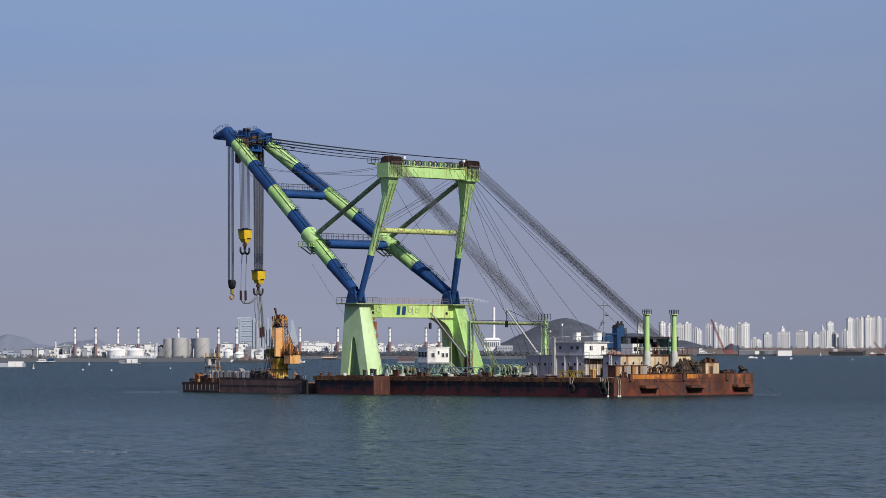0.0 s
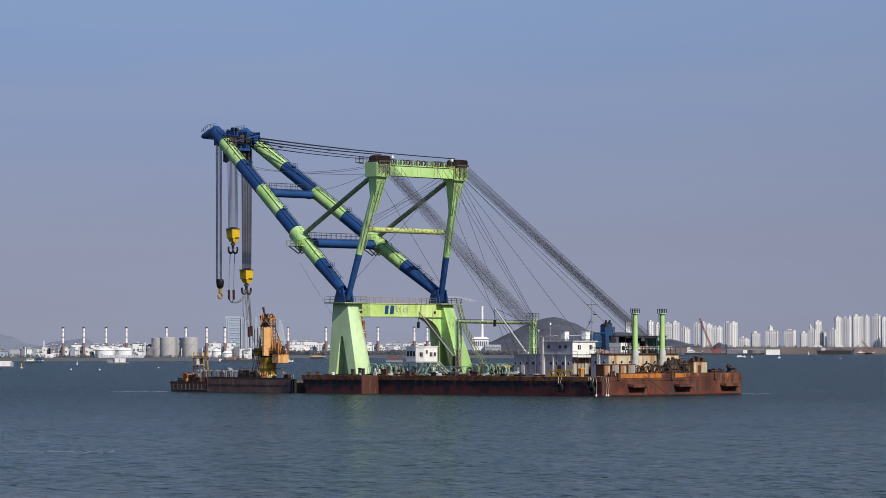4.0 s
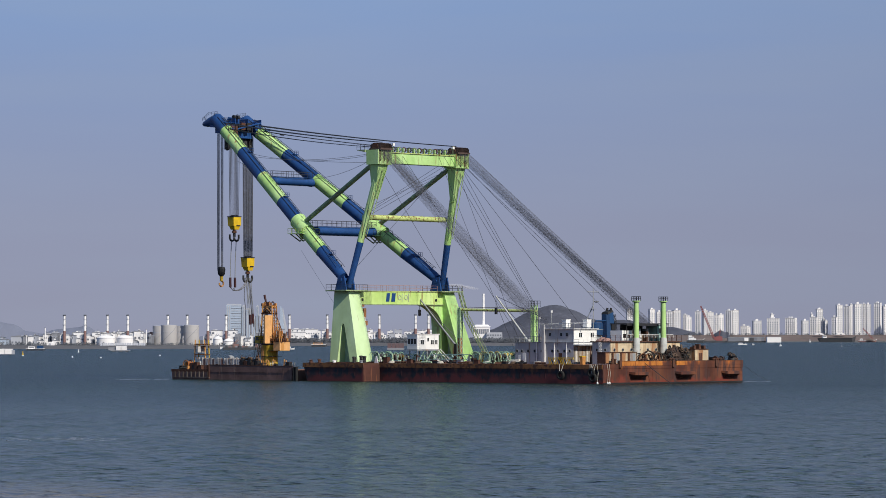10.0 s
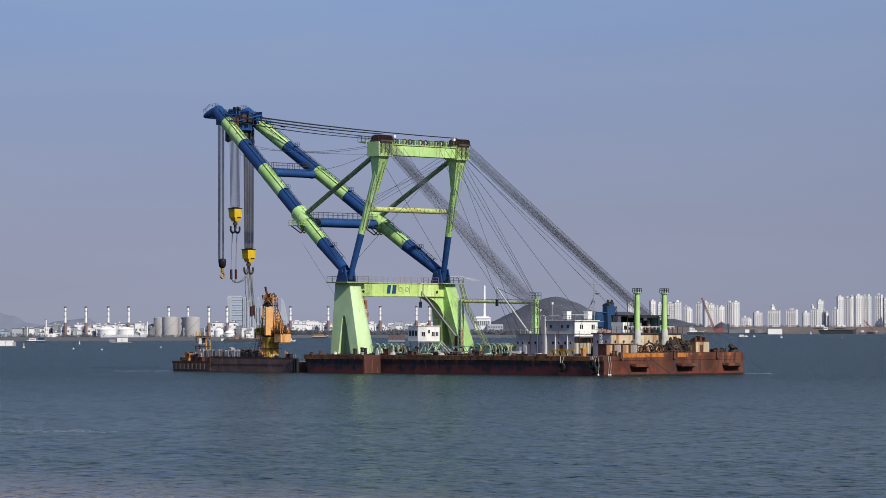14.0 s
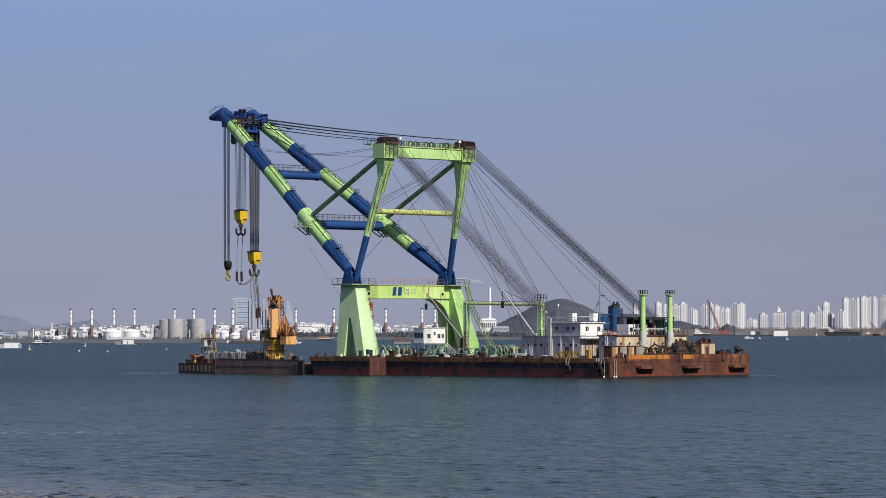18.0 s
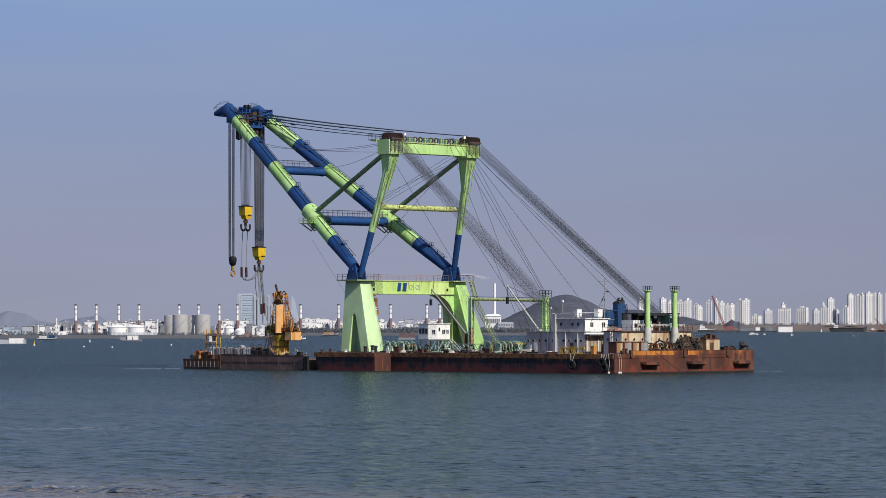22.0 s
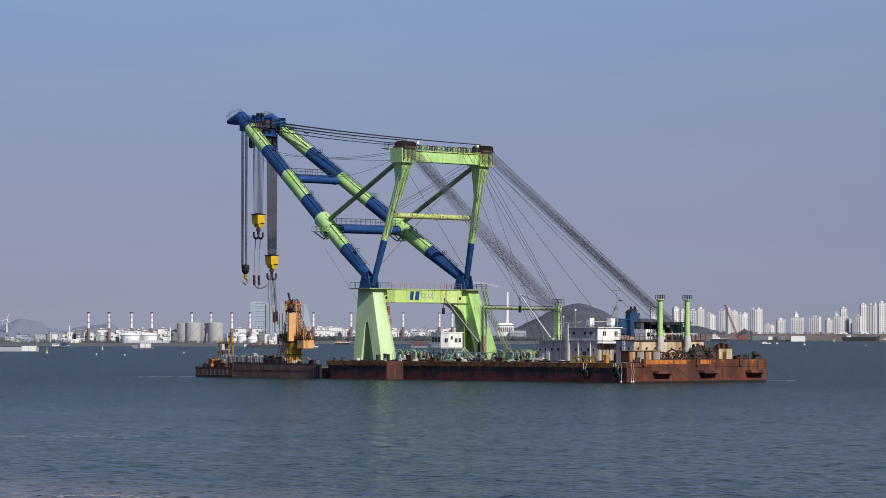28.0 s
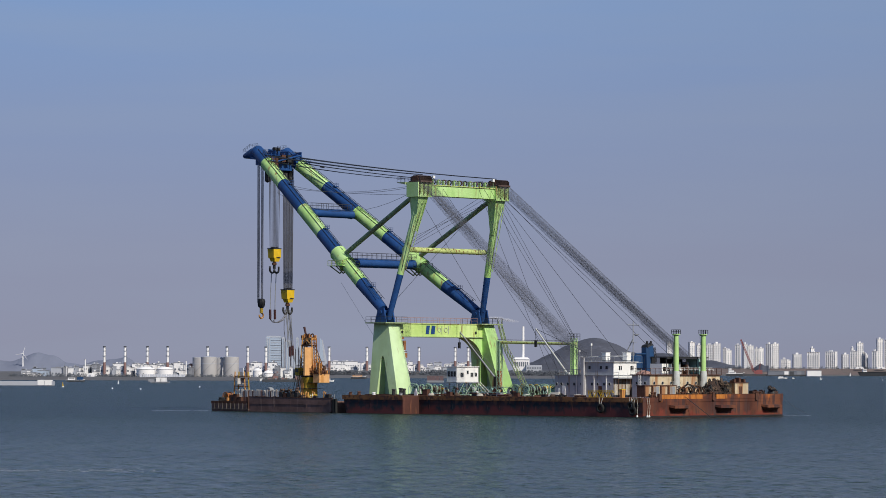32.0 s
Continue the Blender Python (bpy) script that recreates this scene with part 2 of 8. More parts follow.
class Form:
    """Collects faces. On the barges a point is (s, w, z): metres from the crane barge's stern, from its near side, and above the water."""

    def __init__(self):
        self.v, self.f = [], []

    def add(self, pts, faces):
        k = len(self.v)
        self.v += [tuple(p) for p in pts]
        self.f += [tuple(i + k for i in f) for f in faces]
        return self

    def box(self, a, b):
        (x0, y0, z0), (x1, y1, z1) = a, b
        return self.prism([(x0, y0, z0), (x1, y0, z0), (x1, y1, z0), (x0, y1, z0)], [(x0, y0, z1), (x1, y0, z1), (x1, y1, z1), (x0, y1, z1)])

    def prism(self, low, high):
        n = len(low)
        return self.add(list(low) + list(high), [tuple(range(n))[::-1], tuple(range(n, 2 * n))] + [(i, (i + 1) % n, n + (i + 1) % n, n + i) for i in range(n)])

    def tube(self, p, q, r, n=8, r2=None):
        p, q = Vector(p), Vector(q)
        way = (q - p).normalized()
        side = way.orthogonal().normalized()
        up = way.cross(side)
        ring = [side * math.cos(2 * math.pi * i / n) + up * math.sin(2 * math.pi * i / n) for i in range(n)]
        return self.prism([p + d * r for d in ring], [q + d * (r if r2 is None else r2) for d in ring])

    def line(self, pts, r, n=4):
        """A bent round bar, swept in one piece along the points."""
        pts = [Vector(p) for p in pts]
        base = len(self.v)
        side = None
        for i, p in enumerate(pts):
            way = (pts[min(i + 1, len(pts) - 1)] - pts[max(i - 1, 0)]).normalized()
            if side is None:
                side = way.cross(Vector((0, 0, 1)) if abs(way.z) < 0.9 else Vector((1, 0, 0)))
            side = (side - way * side.dot(way)).normalized()
            other = way.cross(side)
            for k in range(n):
                a = 2 * math.pi * k / n
                self.v.append(tuple(p + side * (r * math.cos(a)) + other * (r * math.sin(a))))
        for i in range(len(pts) - 1):
            for k in range(n):
                a, b = base + i * n + k, base + i * n + (k + 1) % n
                self.f.append((a, b, b + n, a + n))
        self.f.append(tuple(base + k for k in range(n - 1, -1, -1)))
        self.f.append(tuple(base + (len(pts) - 1) * n + k for k in range(n)))
        return self

    def lathe(self, at, profile, n=20):
        x, y, z = at
        pts = [(x + r * math.cos(2 * math.pi * i / n), y + r * math.sin(2 * math.pi * i / n), z + h) for r, h in profile for i in range(n)]
        m = len(profile)
        faces = [(k * n + i, k * n + (i + 1) % n, (k + 1) * n + (i + 1) % n, (k + 1) * n + i) for k in range(m - 1) for i in range(n)]
        return self.add(pts, faces + [tuple(range(n))[::-1], tuple(range((m - 1) * n, m * n))])

    def loft(self, rings, n=16):
        """A rounded body through upright oval rings: centre, half width, half height."""
        pts = []
        for c, hw, hh in rings:
            for i in range(n):
                a = 2 * math.pi * i / n
                x, z = math.cos(a), math.sin(a)
                pts.append((c[0], c[1] + hw * math.copysign(abs(x) ** 0.75, x), c[2] + hh * math.copysign(abs(z) ** 0.75, z)))
        m = len(rings)
        faces = [(k * n + i, k * n + (i + 1) % n, (k + 1) * n + (i + 1) % n, (k + 1) * n + i) for k in range(m - 1) for i in range(n)]
        return self.add(pts, faces + [tuple(range(n))[::-1], tuple(range((m - 1) * n, m * n))])

    def ring(self, at, axis, radius, thick, n=16, k=6):
        """A torus: a tyre or a hoop."""
        at, axis = Vector(at), Vector(axis).normalized()
        side = axis.orthogonal().normalized()
        up = axis.cross(side)
        pts, faces = [], []
        for i in range(n):
            d = side * math.cos(2 * math.pi * i / n) + up * math.sin(2 * math.pi * i / n)
            for j in range(k):
                b = 2 * math.pi * j / k
                pts.append(at + d * (radius + thick * math.cos(b)) + axis * thick * math.sin(b))
                faces.append((i * k + j, ((i + 1) % n) * k + j, ((i + 1) % n) * k + (j + 1) % k, i * k + (j + 1) % k))
        return self.add(pts, faces)

    def rail(self, pts, height=1.1, gap=1.8, r=0.035):
        """Posts and two rails along a line."""
        up = Vector((0, 0, height))
        for a, b in zip(pts, pts[1:]):
            a, b = Vector(a), Vector(b)
            n = max(1, round((b - a).length / gap))
            for i in range(n + 1):
                c = a.lerp(b, i / n)
                self.tube(c, c + up, r, 4)
            self.tube(a + up, b + up, r, 4)
            self.tube(a + up * 0.55, b + up * 0.55, r * 0.8, 4)
        return self

    def lattice(self, p, q, half, r=0.06, bays=8, half2=None):
        """A square truss from p to q with zigzag bracing."""
        p, q = Vector(p), Vector(q)
        way = (q - p).normalized()
        side = way.cross(Vector((0, 0, 1)))
        side = Vector((1, 0, 0)) if side.length < 0.05 else side.normalized()
        up = side.cross(way)
        h2 = half if half2 is None else half2
        def corner(t, k):
            h = half + (h2 - half) * t
            return p.lerp(q, t) + side * h * (1 if k in (0, 3) else -1) + up * h * (1 if k in (0, 1) else -1)
        for k in range(4):
            self.tube(corner(0, k), corner(1, k), r, 4)
            for i in range(bays):
                a, b = (k, (k + 1) % 4) if i % 2 else ((k + 1) % 4, k)
                self.tube(corner(i / bays, a), corner((i + 1) / bays, b), r * 0.7, 4)
        return self


def thing(name, at, label, category, group="", kind="", where=BARGE):
    """An Empty at the thing's base."""
    ob = new(name)
    ob.empty_display_size = 0.5
    s, w, z = at
    ob.matrix_world = where @ Matrix.Translation((-s, w, z) if where is BARGE else (s, w, z))
    OFFSET[ob.name] = (Vector(at), where is BARGE)
    return tagged(ob, label, category, group, kind)


def part(name, form, material, parent, label="", soft=True):
    base, mirrored = OFFSET[parent.name]
    me = bpy.data.meshes.new(name)
    pts = [Vector(p) - base for p in form.v]
    me.from_pydata([(-p.x, p.y, p.z) for p in pts] if mirrored else pts, [], form.f)
    bm = bmesh.new()
    bm.from_mesh(me)
    bmesh.ops.recalc_face_normals(bm, faces=bm.faces[:])
    bm.to_mesh(me)
    bm.free()
    if soft:
        me.shade_smooth()
        me.set_sharp_from_angle(angle=radians(38))
    me.materials.append(material)
    ob = new(name, me)
    ob.parent = parent
    OFFSET[ob.name] = (base, mirrored)
    return tagged(ob, label)


def sag(a, b, drop, n=10):
    a, b = Vector(a), Vector(b)
    return [a.lerp(b, i / n) - Vector((0, 0, drop * 4 * (i / n) * (1 - i / n))) for i in range(n + 1)]


def mix3(a, b, t):
    return Vector(a).lerp(Vector(b), t)

# ---- the crane barge ----
LENGTH, BREADTH, MID, DECK = 72.4, 39.0, 19.5, 3.4
barge = thing("crane_barge", (36, MID, 0), "long flat steel pontoon with rusted dark-red sides, afloat", "barge")
part("hull", Form().prism([(0.02, 0.01, -1.6), (70.6, 0.01, -1.6), (70.6, BREADTH - 0.01, -1.6), (0.02, BREADTH - 0.01, -1.6)],
                          [(0, 0, 3.1), (LENGTH, 0, 3.1), (LENGTH, BREADTH, 3.1), (0, BREADTH, 3.1)]), hull_red, barge, "dark red hull with rust runs")
part("deck", Form().box((0.1, 0.1, 3.1), (LENGTH - 0.1, BREADTH - 0.1, DECK)), deck_rust, barge, "rust-brown steel deck")
for w0, w1 in ((-4.4, 0.0), (BREADTH, BREADTH + 4.4)):
    sp = part("sponson", Form().prism([(56.2, w0, -1.6), (70.9, w0, -1.6), (70.9, w1, -1.6), (56.2, w1, -1.6)],
                                      [(56.2, w0, 3.1), (LENGTH, w0, 3.1), (LENGTH, w1, 3.1), (56.2, w1, 3.1)]), hull_red, barge)
    part("deck_plate", Form().box((56.2, min(w0, w1) - 0.08, 3.1), (LENGTH + 0.05, max(w0, w1) - 0.02, DECK + 0.02)), rust_dark, sp)
    part("aft_plate", Form().box((56.05, w0 + 0.06, -0.8), (56.2, w1 - 0.06, 3.08)), hull_block, sp, "red-brown rusted plate")
stern = part("transom", Form().box((-0.12, 0.02, -0.8), (0.0, BREADTH - 0.02, 3.12)), hull_rust, barge, "orange-rusted stern plating")
part("waterline_band", Form().box((-0.18, 0.0, -0.8), (-0.15, BREADTH, 0.22)), black, stern)
for i in range(7):
    w = 2.2 + i * 5.6
    part("plate_seam", Form().box((-0.14, w, 0.3), (-0.12, w + 0.06, 2.6)), hull_rust, stern)
for i in range(18):
    s = 1.5 + i * 3.05
    part("frame_rib", Form().box((s, -0.025, 1.0), (s + 0.09, 0.03, 2.9)), hull_red, barge)
for i in range(5):
    s = 58.4 + i * 3.2
    part("frame_rib", Form().box((s, -4.425, 1.0), (s + 0.09, -4.38, 2.9)), hull_red, barge)
part("rubbing_strake", Form().box((0.0, -0.12, 2.6), (56.1, 0.02, 3.42)), edge_rust, barge, "brown-rusted upper strake")
part("rubbing_strake", Form().box((56.0, -4.52, 2.6), (LENGTH + 0.1, -4.38, 3.44)), edge_rust, barge)
part("stern_strake", Form().box((-0.19, 0.0, 2.7), (-0.12, BREADTH, 3.46)), hull_rust, barge)
for w0, w1, mat in ((5.0, 16.2, rust_bright), (16.2, 18.6, hull_rust), (20.0, 23.0, rust_bright), (23.0, 31.0, hull_rust), (31.0, BREADTH, hull_rust)):
    bw = part("bulwark", Form().box((-0.23, w0, 3.2), (0.05, w1, 4.0)), mat, barge, "low orange-rusted bulwark")
    part("bulwark_cap", Form().box((-0.27, w0, 4.0), (0.12, w1, 4.06)), rust_dark, bw)
for w in (19.0, 4.4, 31.2):
    part("fairlead", Form().box((-0.45, w - 0.3, 2.9), (0.1, w + 0.35, 4.15)), rust_dark, barge, "dark roller fairlead")
for w in (9.3, 22.0, 35.2):
    bo = part("anchor_bolster", Form().prism([(-0.1, w - 2.3, 1.75), (-0.1, w + 2.4, 1.75), (-0.1, w + 1.2, 0.85), (-0.1, w - 1.4, 0.85)],
                                             [(-1.3, w - 1.9, 1.60), (-1.3, w + 2.0, 1.60), (-0.25, w + 1.1, 0.85), (-0.25, w - 1.3, 0.85)]), hull_block, barge, "rusted wedge-shaped anchor shelf")
    part("shelf_plate", Form().prism([(-0.1, w - 2.4, 1.75), (-0.1, w + 2.5, 1.75), (-1.35, w + 2.1, 1.52), (-1.35, w - 2.0, 1.52)],
                                     [(-0.1, w - 2.4, 2.1), (-0.1, w + 2.5, 2.1), (-1.35, w + 2.1, 2.02), (-1.35, w - 2.0, 2.02)]), hull_rust, bo)

# ---- portal over the bow ----
portal = thing("portal_frame", (69.5, MID, DECK), "lime green box-section portal standing on the bow deck", "crane portal")


def leg(mirror):
    def row(z):
        t = (z - DECK) / 13.8
        a, b = 3.1 + 1.75 * t, 7.3 + 0.45 * t
        return (BREADTH - b, BREADTH - a) if mirror else (a, b)
    outline = [(65.2, 3.4), (67.35, 3.4), (69.75, 10.3), (70.05, 10.85), (70.4, 10.95), (70.68, 10.4), (70.9, 3.4), (73.0, 3.4), (73.5, 17.2), (69.6, 17.2)]
    near = [(s, row(z)[0], z) for s, z in outline]
    far = [(s, row(z)[1], z) for s, z in outline]
    return Form().prism(near, far)


for mirror in (False, True):
    lg = part("leg", leg(mirror), lime if mirror else lime_leg, portal, "flared lime green leg with an arched opening", soft=False)
    w = (lambda x: BREADTH - x) if mirror else (lambda x: x)
    # Lime inside the opening, given a duller green to stand for shade.
    part("back_plate", Form().box((68.4, min(w(5.2), w(5.4)), 3.4), (71.2, max(w(5.2), w(5.4)), 10.9)), pale_green, lg)
    part("foot_plate", Form().box((64.6, min(w(2.6), w(7.9)), 3.4), (73.6, max(w(2.6), w(7.9)), 3.56)), rust_dark, lg)
    pf = part("platform", Form().box((68.6, min(w(3.2), w(9.2)), 17.2), (74.3, max(w(3.2), w(9.2)), 17.42)), olive, portal)
    a, b = w(3.3), w(9.1)
    part("handrail", Form().rail([(68.7, b, 17.4), (68.7, a, 17.4), (74.2, a, 17.4), (74.2, b, 17.4)], 1.1, 1.5), rope_dark, pf)
part("crossbeam", Form().box((70.0, 7.6, 14.75), (72.6, 31.4, 17.2)), lime_beam, portal, "lime green crossbeam with blue and faded markings")
part("beam_flange", Form().box((69.8, 7.6, 14.6), (72.8, 31.4, 14.76)), olive, portal)
part("beam_flange", Form().box((69.85, 7.6, 17.2), (72.75, 31.4, 17.34)), lime_worn, portal)
part("handrail", Form().rail([(69.95, 9.2, 17.34), (69.95, 29.8, 17.34)], 1.1, 1.6, 0.03), rail_rust, portal)
part("handrail", Form().rail([(72.65, 9.2, 17.34), (72.65, 29.8, 17.34)], 1.1, 1.6, 0.03), rail_rust, portal)


def haunch(w_in, w_leg, drop):
    pts = [(w_leg, 14.7), (w_in, 14.7)]
    for i in range(1, 8):
        a = i / 8 * math.pi / 2
        pts.append((w_in + (w_leg - w_in) * math.sin(a) * 0.92, 14.7 - drop * (1 - math.cos(a))))
    pts.append((w_leg, 14.7 - drop))
    return Form().prism([(70.1, w, z) for w, z in pts], [(72.5, w, z) for w, z in pts])


part("haunch", haunch(25.5, 32.0, 5.2), lime, portal)
part("haunch", haunch(9.6, 7.2, 1.6), lime, portal)
for w in (9.0, 29.4):
    part("web_hole", Form().tube((69.9, w, 15.6), (69.985, w, 15.6), 0.28, 16), black, portal)
# The owner's mark: two slanted blue blocks, then two faded grey discs and bars.
for w0, w1 in ((15.4, 16.55), (16.85, 18.1)):
    part("blue_mark", Form().prism([(69.93, w0, 15.25), (69.99, w0, 15.25), (69.99, w1 - 0.25, 15.25), (69.93, w1 - 0.25, 15.25)],
                                          [(69.93, w0 + 0.25, 16.9), (69.99, w0 + 0.25, 16.9), (69.99, w1, 16.9), (69.93, w1, 16.9)]), navy, portal, "bold blue painted mark")
for w in (19.2, 21.0):
    faint = part("faded_mark", Form().ring((69.985, w, 16.05), (1, 0, 0), 0.42, 0.07, 16, 4), grey, portal, "faded grey painted mark")
    part("mark_bar", Form().box((69.945, w + 0.62, 15.3), (69.985, w + 0.74, 16.85)), grey, faint)
# Rusty cable boxes on the inner side of the near leg.
for z0, z1 in ((10.6, 11.5), (12.1, 13.9), (14.2, 14.6)):
    part("cable_box", Form().box((67.7 + 0.25 * (z0 - 10), 7.7, z0), (68.5 + 0.25 * (z0 - 10), 8.35, z1)), jib_rust, portal, "rusty orange cable box")
for z in (7.6, 9.4, 11.8, 13.4):
    part("step_iron", Form().tube((66.9 + 0.3 * (z - 8), 7.2, z), (66.6 + 0.3 * (z - 8), 8.1, z), 0.06, 5), rust_dark, portal)
# Stair tower on the far leg.
stair = part("stair", Form(), lime_worn, portal)
for k, (p, q) in enumerate([((63.2, 37.0, 3.4), (68.8, 36.5, 12.0)), ((68.8, 36.5, 12.0), (70.4, 36.2, 17.2))]):
    for off in (0.0, 0.9):
        part("stringer", Form().tube(Vector(p) + Vector((0, off, 0)), Vector(q) + Vector((0, off, 0)), 0.09, 4), olive, stair)
        part("handrail", Form().tube(Vector(p) + Vector((0, off, 1.0)), Vector(q) + Vector((0, off, 1.0)), 0.05, 4), olive, stair)
    for i in range(12):
        c = mix3(p, q, (i + 0.5) / 12)
        for off in (0.0, 0.9):
            part("baluster", Form().tube(c + Vector((0, off, 0)), c + Vector((0, off, 1.0)), 0.045, 4), olive, stair)
    for i in range(22):
        c = mix3(p, q, (i + 0.5) / 22)
        part("tread", Form().box((c.x - 0.12, c.y, c.z), (c.x + 0.12, c.y + 0.9, c.z + 0.05)), olive, stair)
for i in range(9):
    z = 5.2 + i * 1.35
    part("rung", Form().tube((66.4 + 0.28 * (z - 5), 7.6, z), (66.4 + 0.28 * (z - 5), 8.25, z), 0.04, 4), rust_dark, portal)

# ---- boom ----
boom = thing("crane_boom", (72, MID, 17.4), "twin tubular boom banded in blue and lime green", "crane boom")
FOOT, TIP = (72.0, 6.37, 19.4), (119.75, 15.56, 53.3)
BANDS = ((0.015, 0.173, navy), (0.173, 0.345, lime), (0.345, 0.472, navy), (0.472, 0.627, lime), (0.627, 0.784, navy), (0.784, 0.923, lime), (0.923, 1.0, navy))


def flip(p, mirror):
    return Vector((p[0], BREADTH - p[1], p[2])) if mirror else Vector(p)


for mirror in (False, True):
    foot, tip = flip(FOOT, mirror), flip(TIP, mirror)
    way = (tip - foot).normalized()
    up = way.cross(Vector((0, 1, 0))).normalized()
    up = up if up.z > 0 else -up
    side = way.cross(up)
    sg = 1 if not mirror else -1
    for k, (a, b, mat) in enumerate(BANDS):
        sec = part("boom_tube", Form().tube(mix3(foot, tip, a), mix3(foot, tip, b), 0.98 if k == 0 else 1.33, 24, 1.33), mat, boom)
        if k:
            part("weld_collar", Form().tube(mix3(foot, tip, a - 0.002), mix3(foot, tip, a + 0.002), 1.36, 24), mat, sec)
    # Pivot brackets.
    f0 = foot - Vector((0, 0, 1.8))
    for dw in (-1.15, 1.15):
        part("pivot_lug", Form().prism([(f0.x - 1.5, f0.y + dw - 0.14, 17.42), (f0.x + 1.6, f0.y + dw - 0.14, 17.42), (f0.x + 0.7, f0.y + dw - 0.14, 20.2), (f0.x - 0.9, f0.y + dw - 0.14, 20.2)],
                                       [(f0.x - 1.5, f0.y + dw + 0.14, 17.42), (f0.x + 1.6, f0.y + dw + 0.14, 17.42), (f0.x + 0.7, f0.y + dw + 0.14, 20.2), (f0.x - 0.9, f0.y + dw + 0.14, 20.2)]), navy, boom)
    part("pivot_pin", Form().tube((foot.x, foot.y - 1.5, foot.z), (foot.x, foot.y + 1.5, foot.z), 0.42, 12), navy, boom)
    # Ladder and cable tray on the upper side, rope guides.
    for d in (-0.35, 0.35):
        part("ladder_rail", Form().tube(mix3(foot, tip, 0.04) + up * 1.58 + side * d, mix3(foot, tip, 0.97) + up * 1.5 + side * d, 0.04, 4), rope_dark, boom)
    rungs = Form()
    for i in range(110):
        c = mix3(foot, tip, 0.05 + 0.92 * i / 110) + up * 1.58
        rungs.tube(c - side * 0.35, c + side * 0.35, 0.025, 4)
    part("ladder", rungs, rope_dark, boom)
    for i in range(28):
        c = mix3(foot, tip, 0.05 + 0.92 * i / 28)
        part("ladder_clip", Form().tube(c + up * 1.2, c + up * 1.55, 0.07, 4), rope_dark, boom)
    part("guide_pipe", Form().tube(mix3(foot, tip, 0.05) + up * 1.15 + side * 0.85, mix3(foot, tip, 0.98) + up * 1.15 + side * 0.85, 0.05, 6), rope_dark, boom)
    for t in (0.12, 0.47, 0.75, 0.90):
        c = mix3(foot, tip, t) + up * 1.3
        pl = part("step_platform", Form().box(c - Vector((0.6, 0.55, 0.06)), c + Vector((0.6, 0.55, 0.06))), navy, boom)
        part("handrail", Form().rail([c + Vector((-0.6, -0.55, 0)), c + Vector((-0.6, 0.55, 0)), c + Vector((0.6, 0.55, 0))], 0.7, 0.6, 0.03), navy, pl)
    # Knuckle where brace and lower cross tube meet.
    c = mix3(foot, tip, 0.318)
    kn = part("knuckle", Form().tube(c - way * 2.0, c + way * 2.0, 1.62, 24), lime, boom, "thick lime green knuckle")
    part("knuckle_ring", Form().tube(c - way * 2.1, c - way * 1.8, 1.68, 24), lime, kn)
    part("knuckle_ring", Form().tube(c + way * 1.8, c + way * 2.1, 1.68, 24), lime, kn)
    part("brace_lug", Form().box(c + Vector((-0.4, -0.35, 1.2)), c + Vector((0.9, 0.35, 2.0))), lime, kn)
    deckz = c.z - 1.5
    y0, y1 = (c.y - 2.3, c.y + 2.3)
    wp = part("working_platform", Form().box((c.x - 2.4, y0, deckz), (c.x + 1.8, y1, deckz + 0.12)), lime, boom)
    part("handrail", Form().rail([(c.x + 1.8, y0, deckz), (c.x - 2.4, y0, deckz), (c.x - 2.4, y1, deckz), (c.x + 1.8, y1, deckz), (c.x + 1.8, y0, deckz)], 1.1, 1.2, 0.05), lime_worn if not mirror else olive, wp)
    for dx in (-1.8, -0.3, 1.3):
        part("platform_bracket", Form().tube((c.x + dx, y0 + 0.2, deckz), (c.x + dx * 0.6, c.y, deckz - 1.4), 0.12, 6), olive, wp)
        part("platform_bracket", Form().tube((c.x + dx, y1 - 0.2, deckz), (c.x + dx * 0.6, c.y, deckz - 1.4), 0.12, 6), olive, wp)
    # Bent head.
    hd = part("boom_head", Form().loft([(tip + Vector((ds, 0, dz)), hw, hh) for ds, dz, hw, hh in
                                        ((-2.3, -1.7, 1.2, 1.5), (-1.2, -0.85, 1.25, 1.5), (0.0, -0.5, 1.25, 1.3), (1.3, -0.55, 1.15, 1.05), (2.5, -0.78, 1.0, 0.75), (3.4, -0.92, 0.8, 0.5), (3.8, -0.98, 0.5, 0.25))]), navy, boom, "blunt blue boom nose")
    part("head_seam", Form().ring(tip + Vector((0.6, 0, -0.5)), (1, 0, 0), 1.2, 0.05, 20, 4), navy, hd)
    part("handrail", Form().rail([tip + Vector((-1.5, -1.1, 0.8)), tip + Vector((1.2, -1.0, 0.7)), tip + Vector((3.4, -0.8, -0.3)), tip + Vector((3.4, 0.8, -0.3)), tip + Vector((1.2, 1.1, 0.7))], 0.65, 0.9, 0.03), rope_dark, hd)
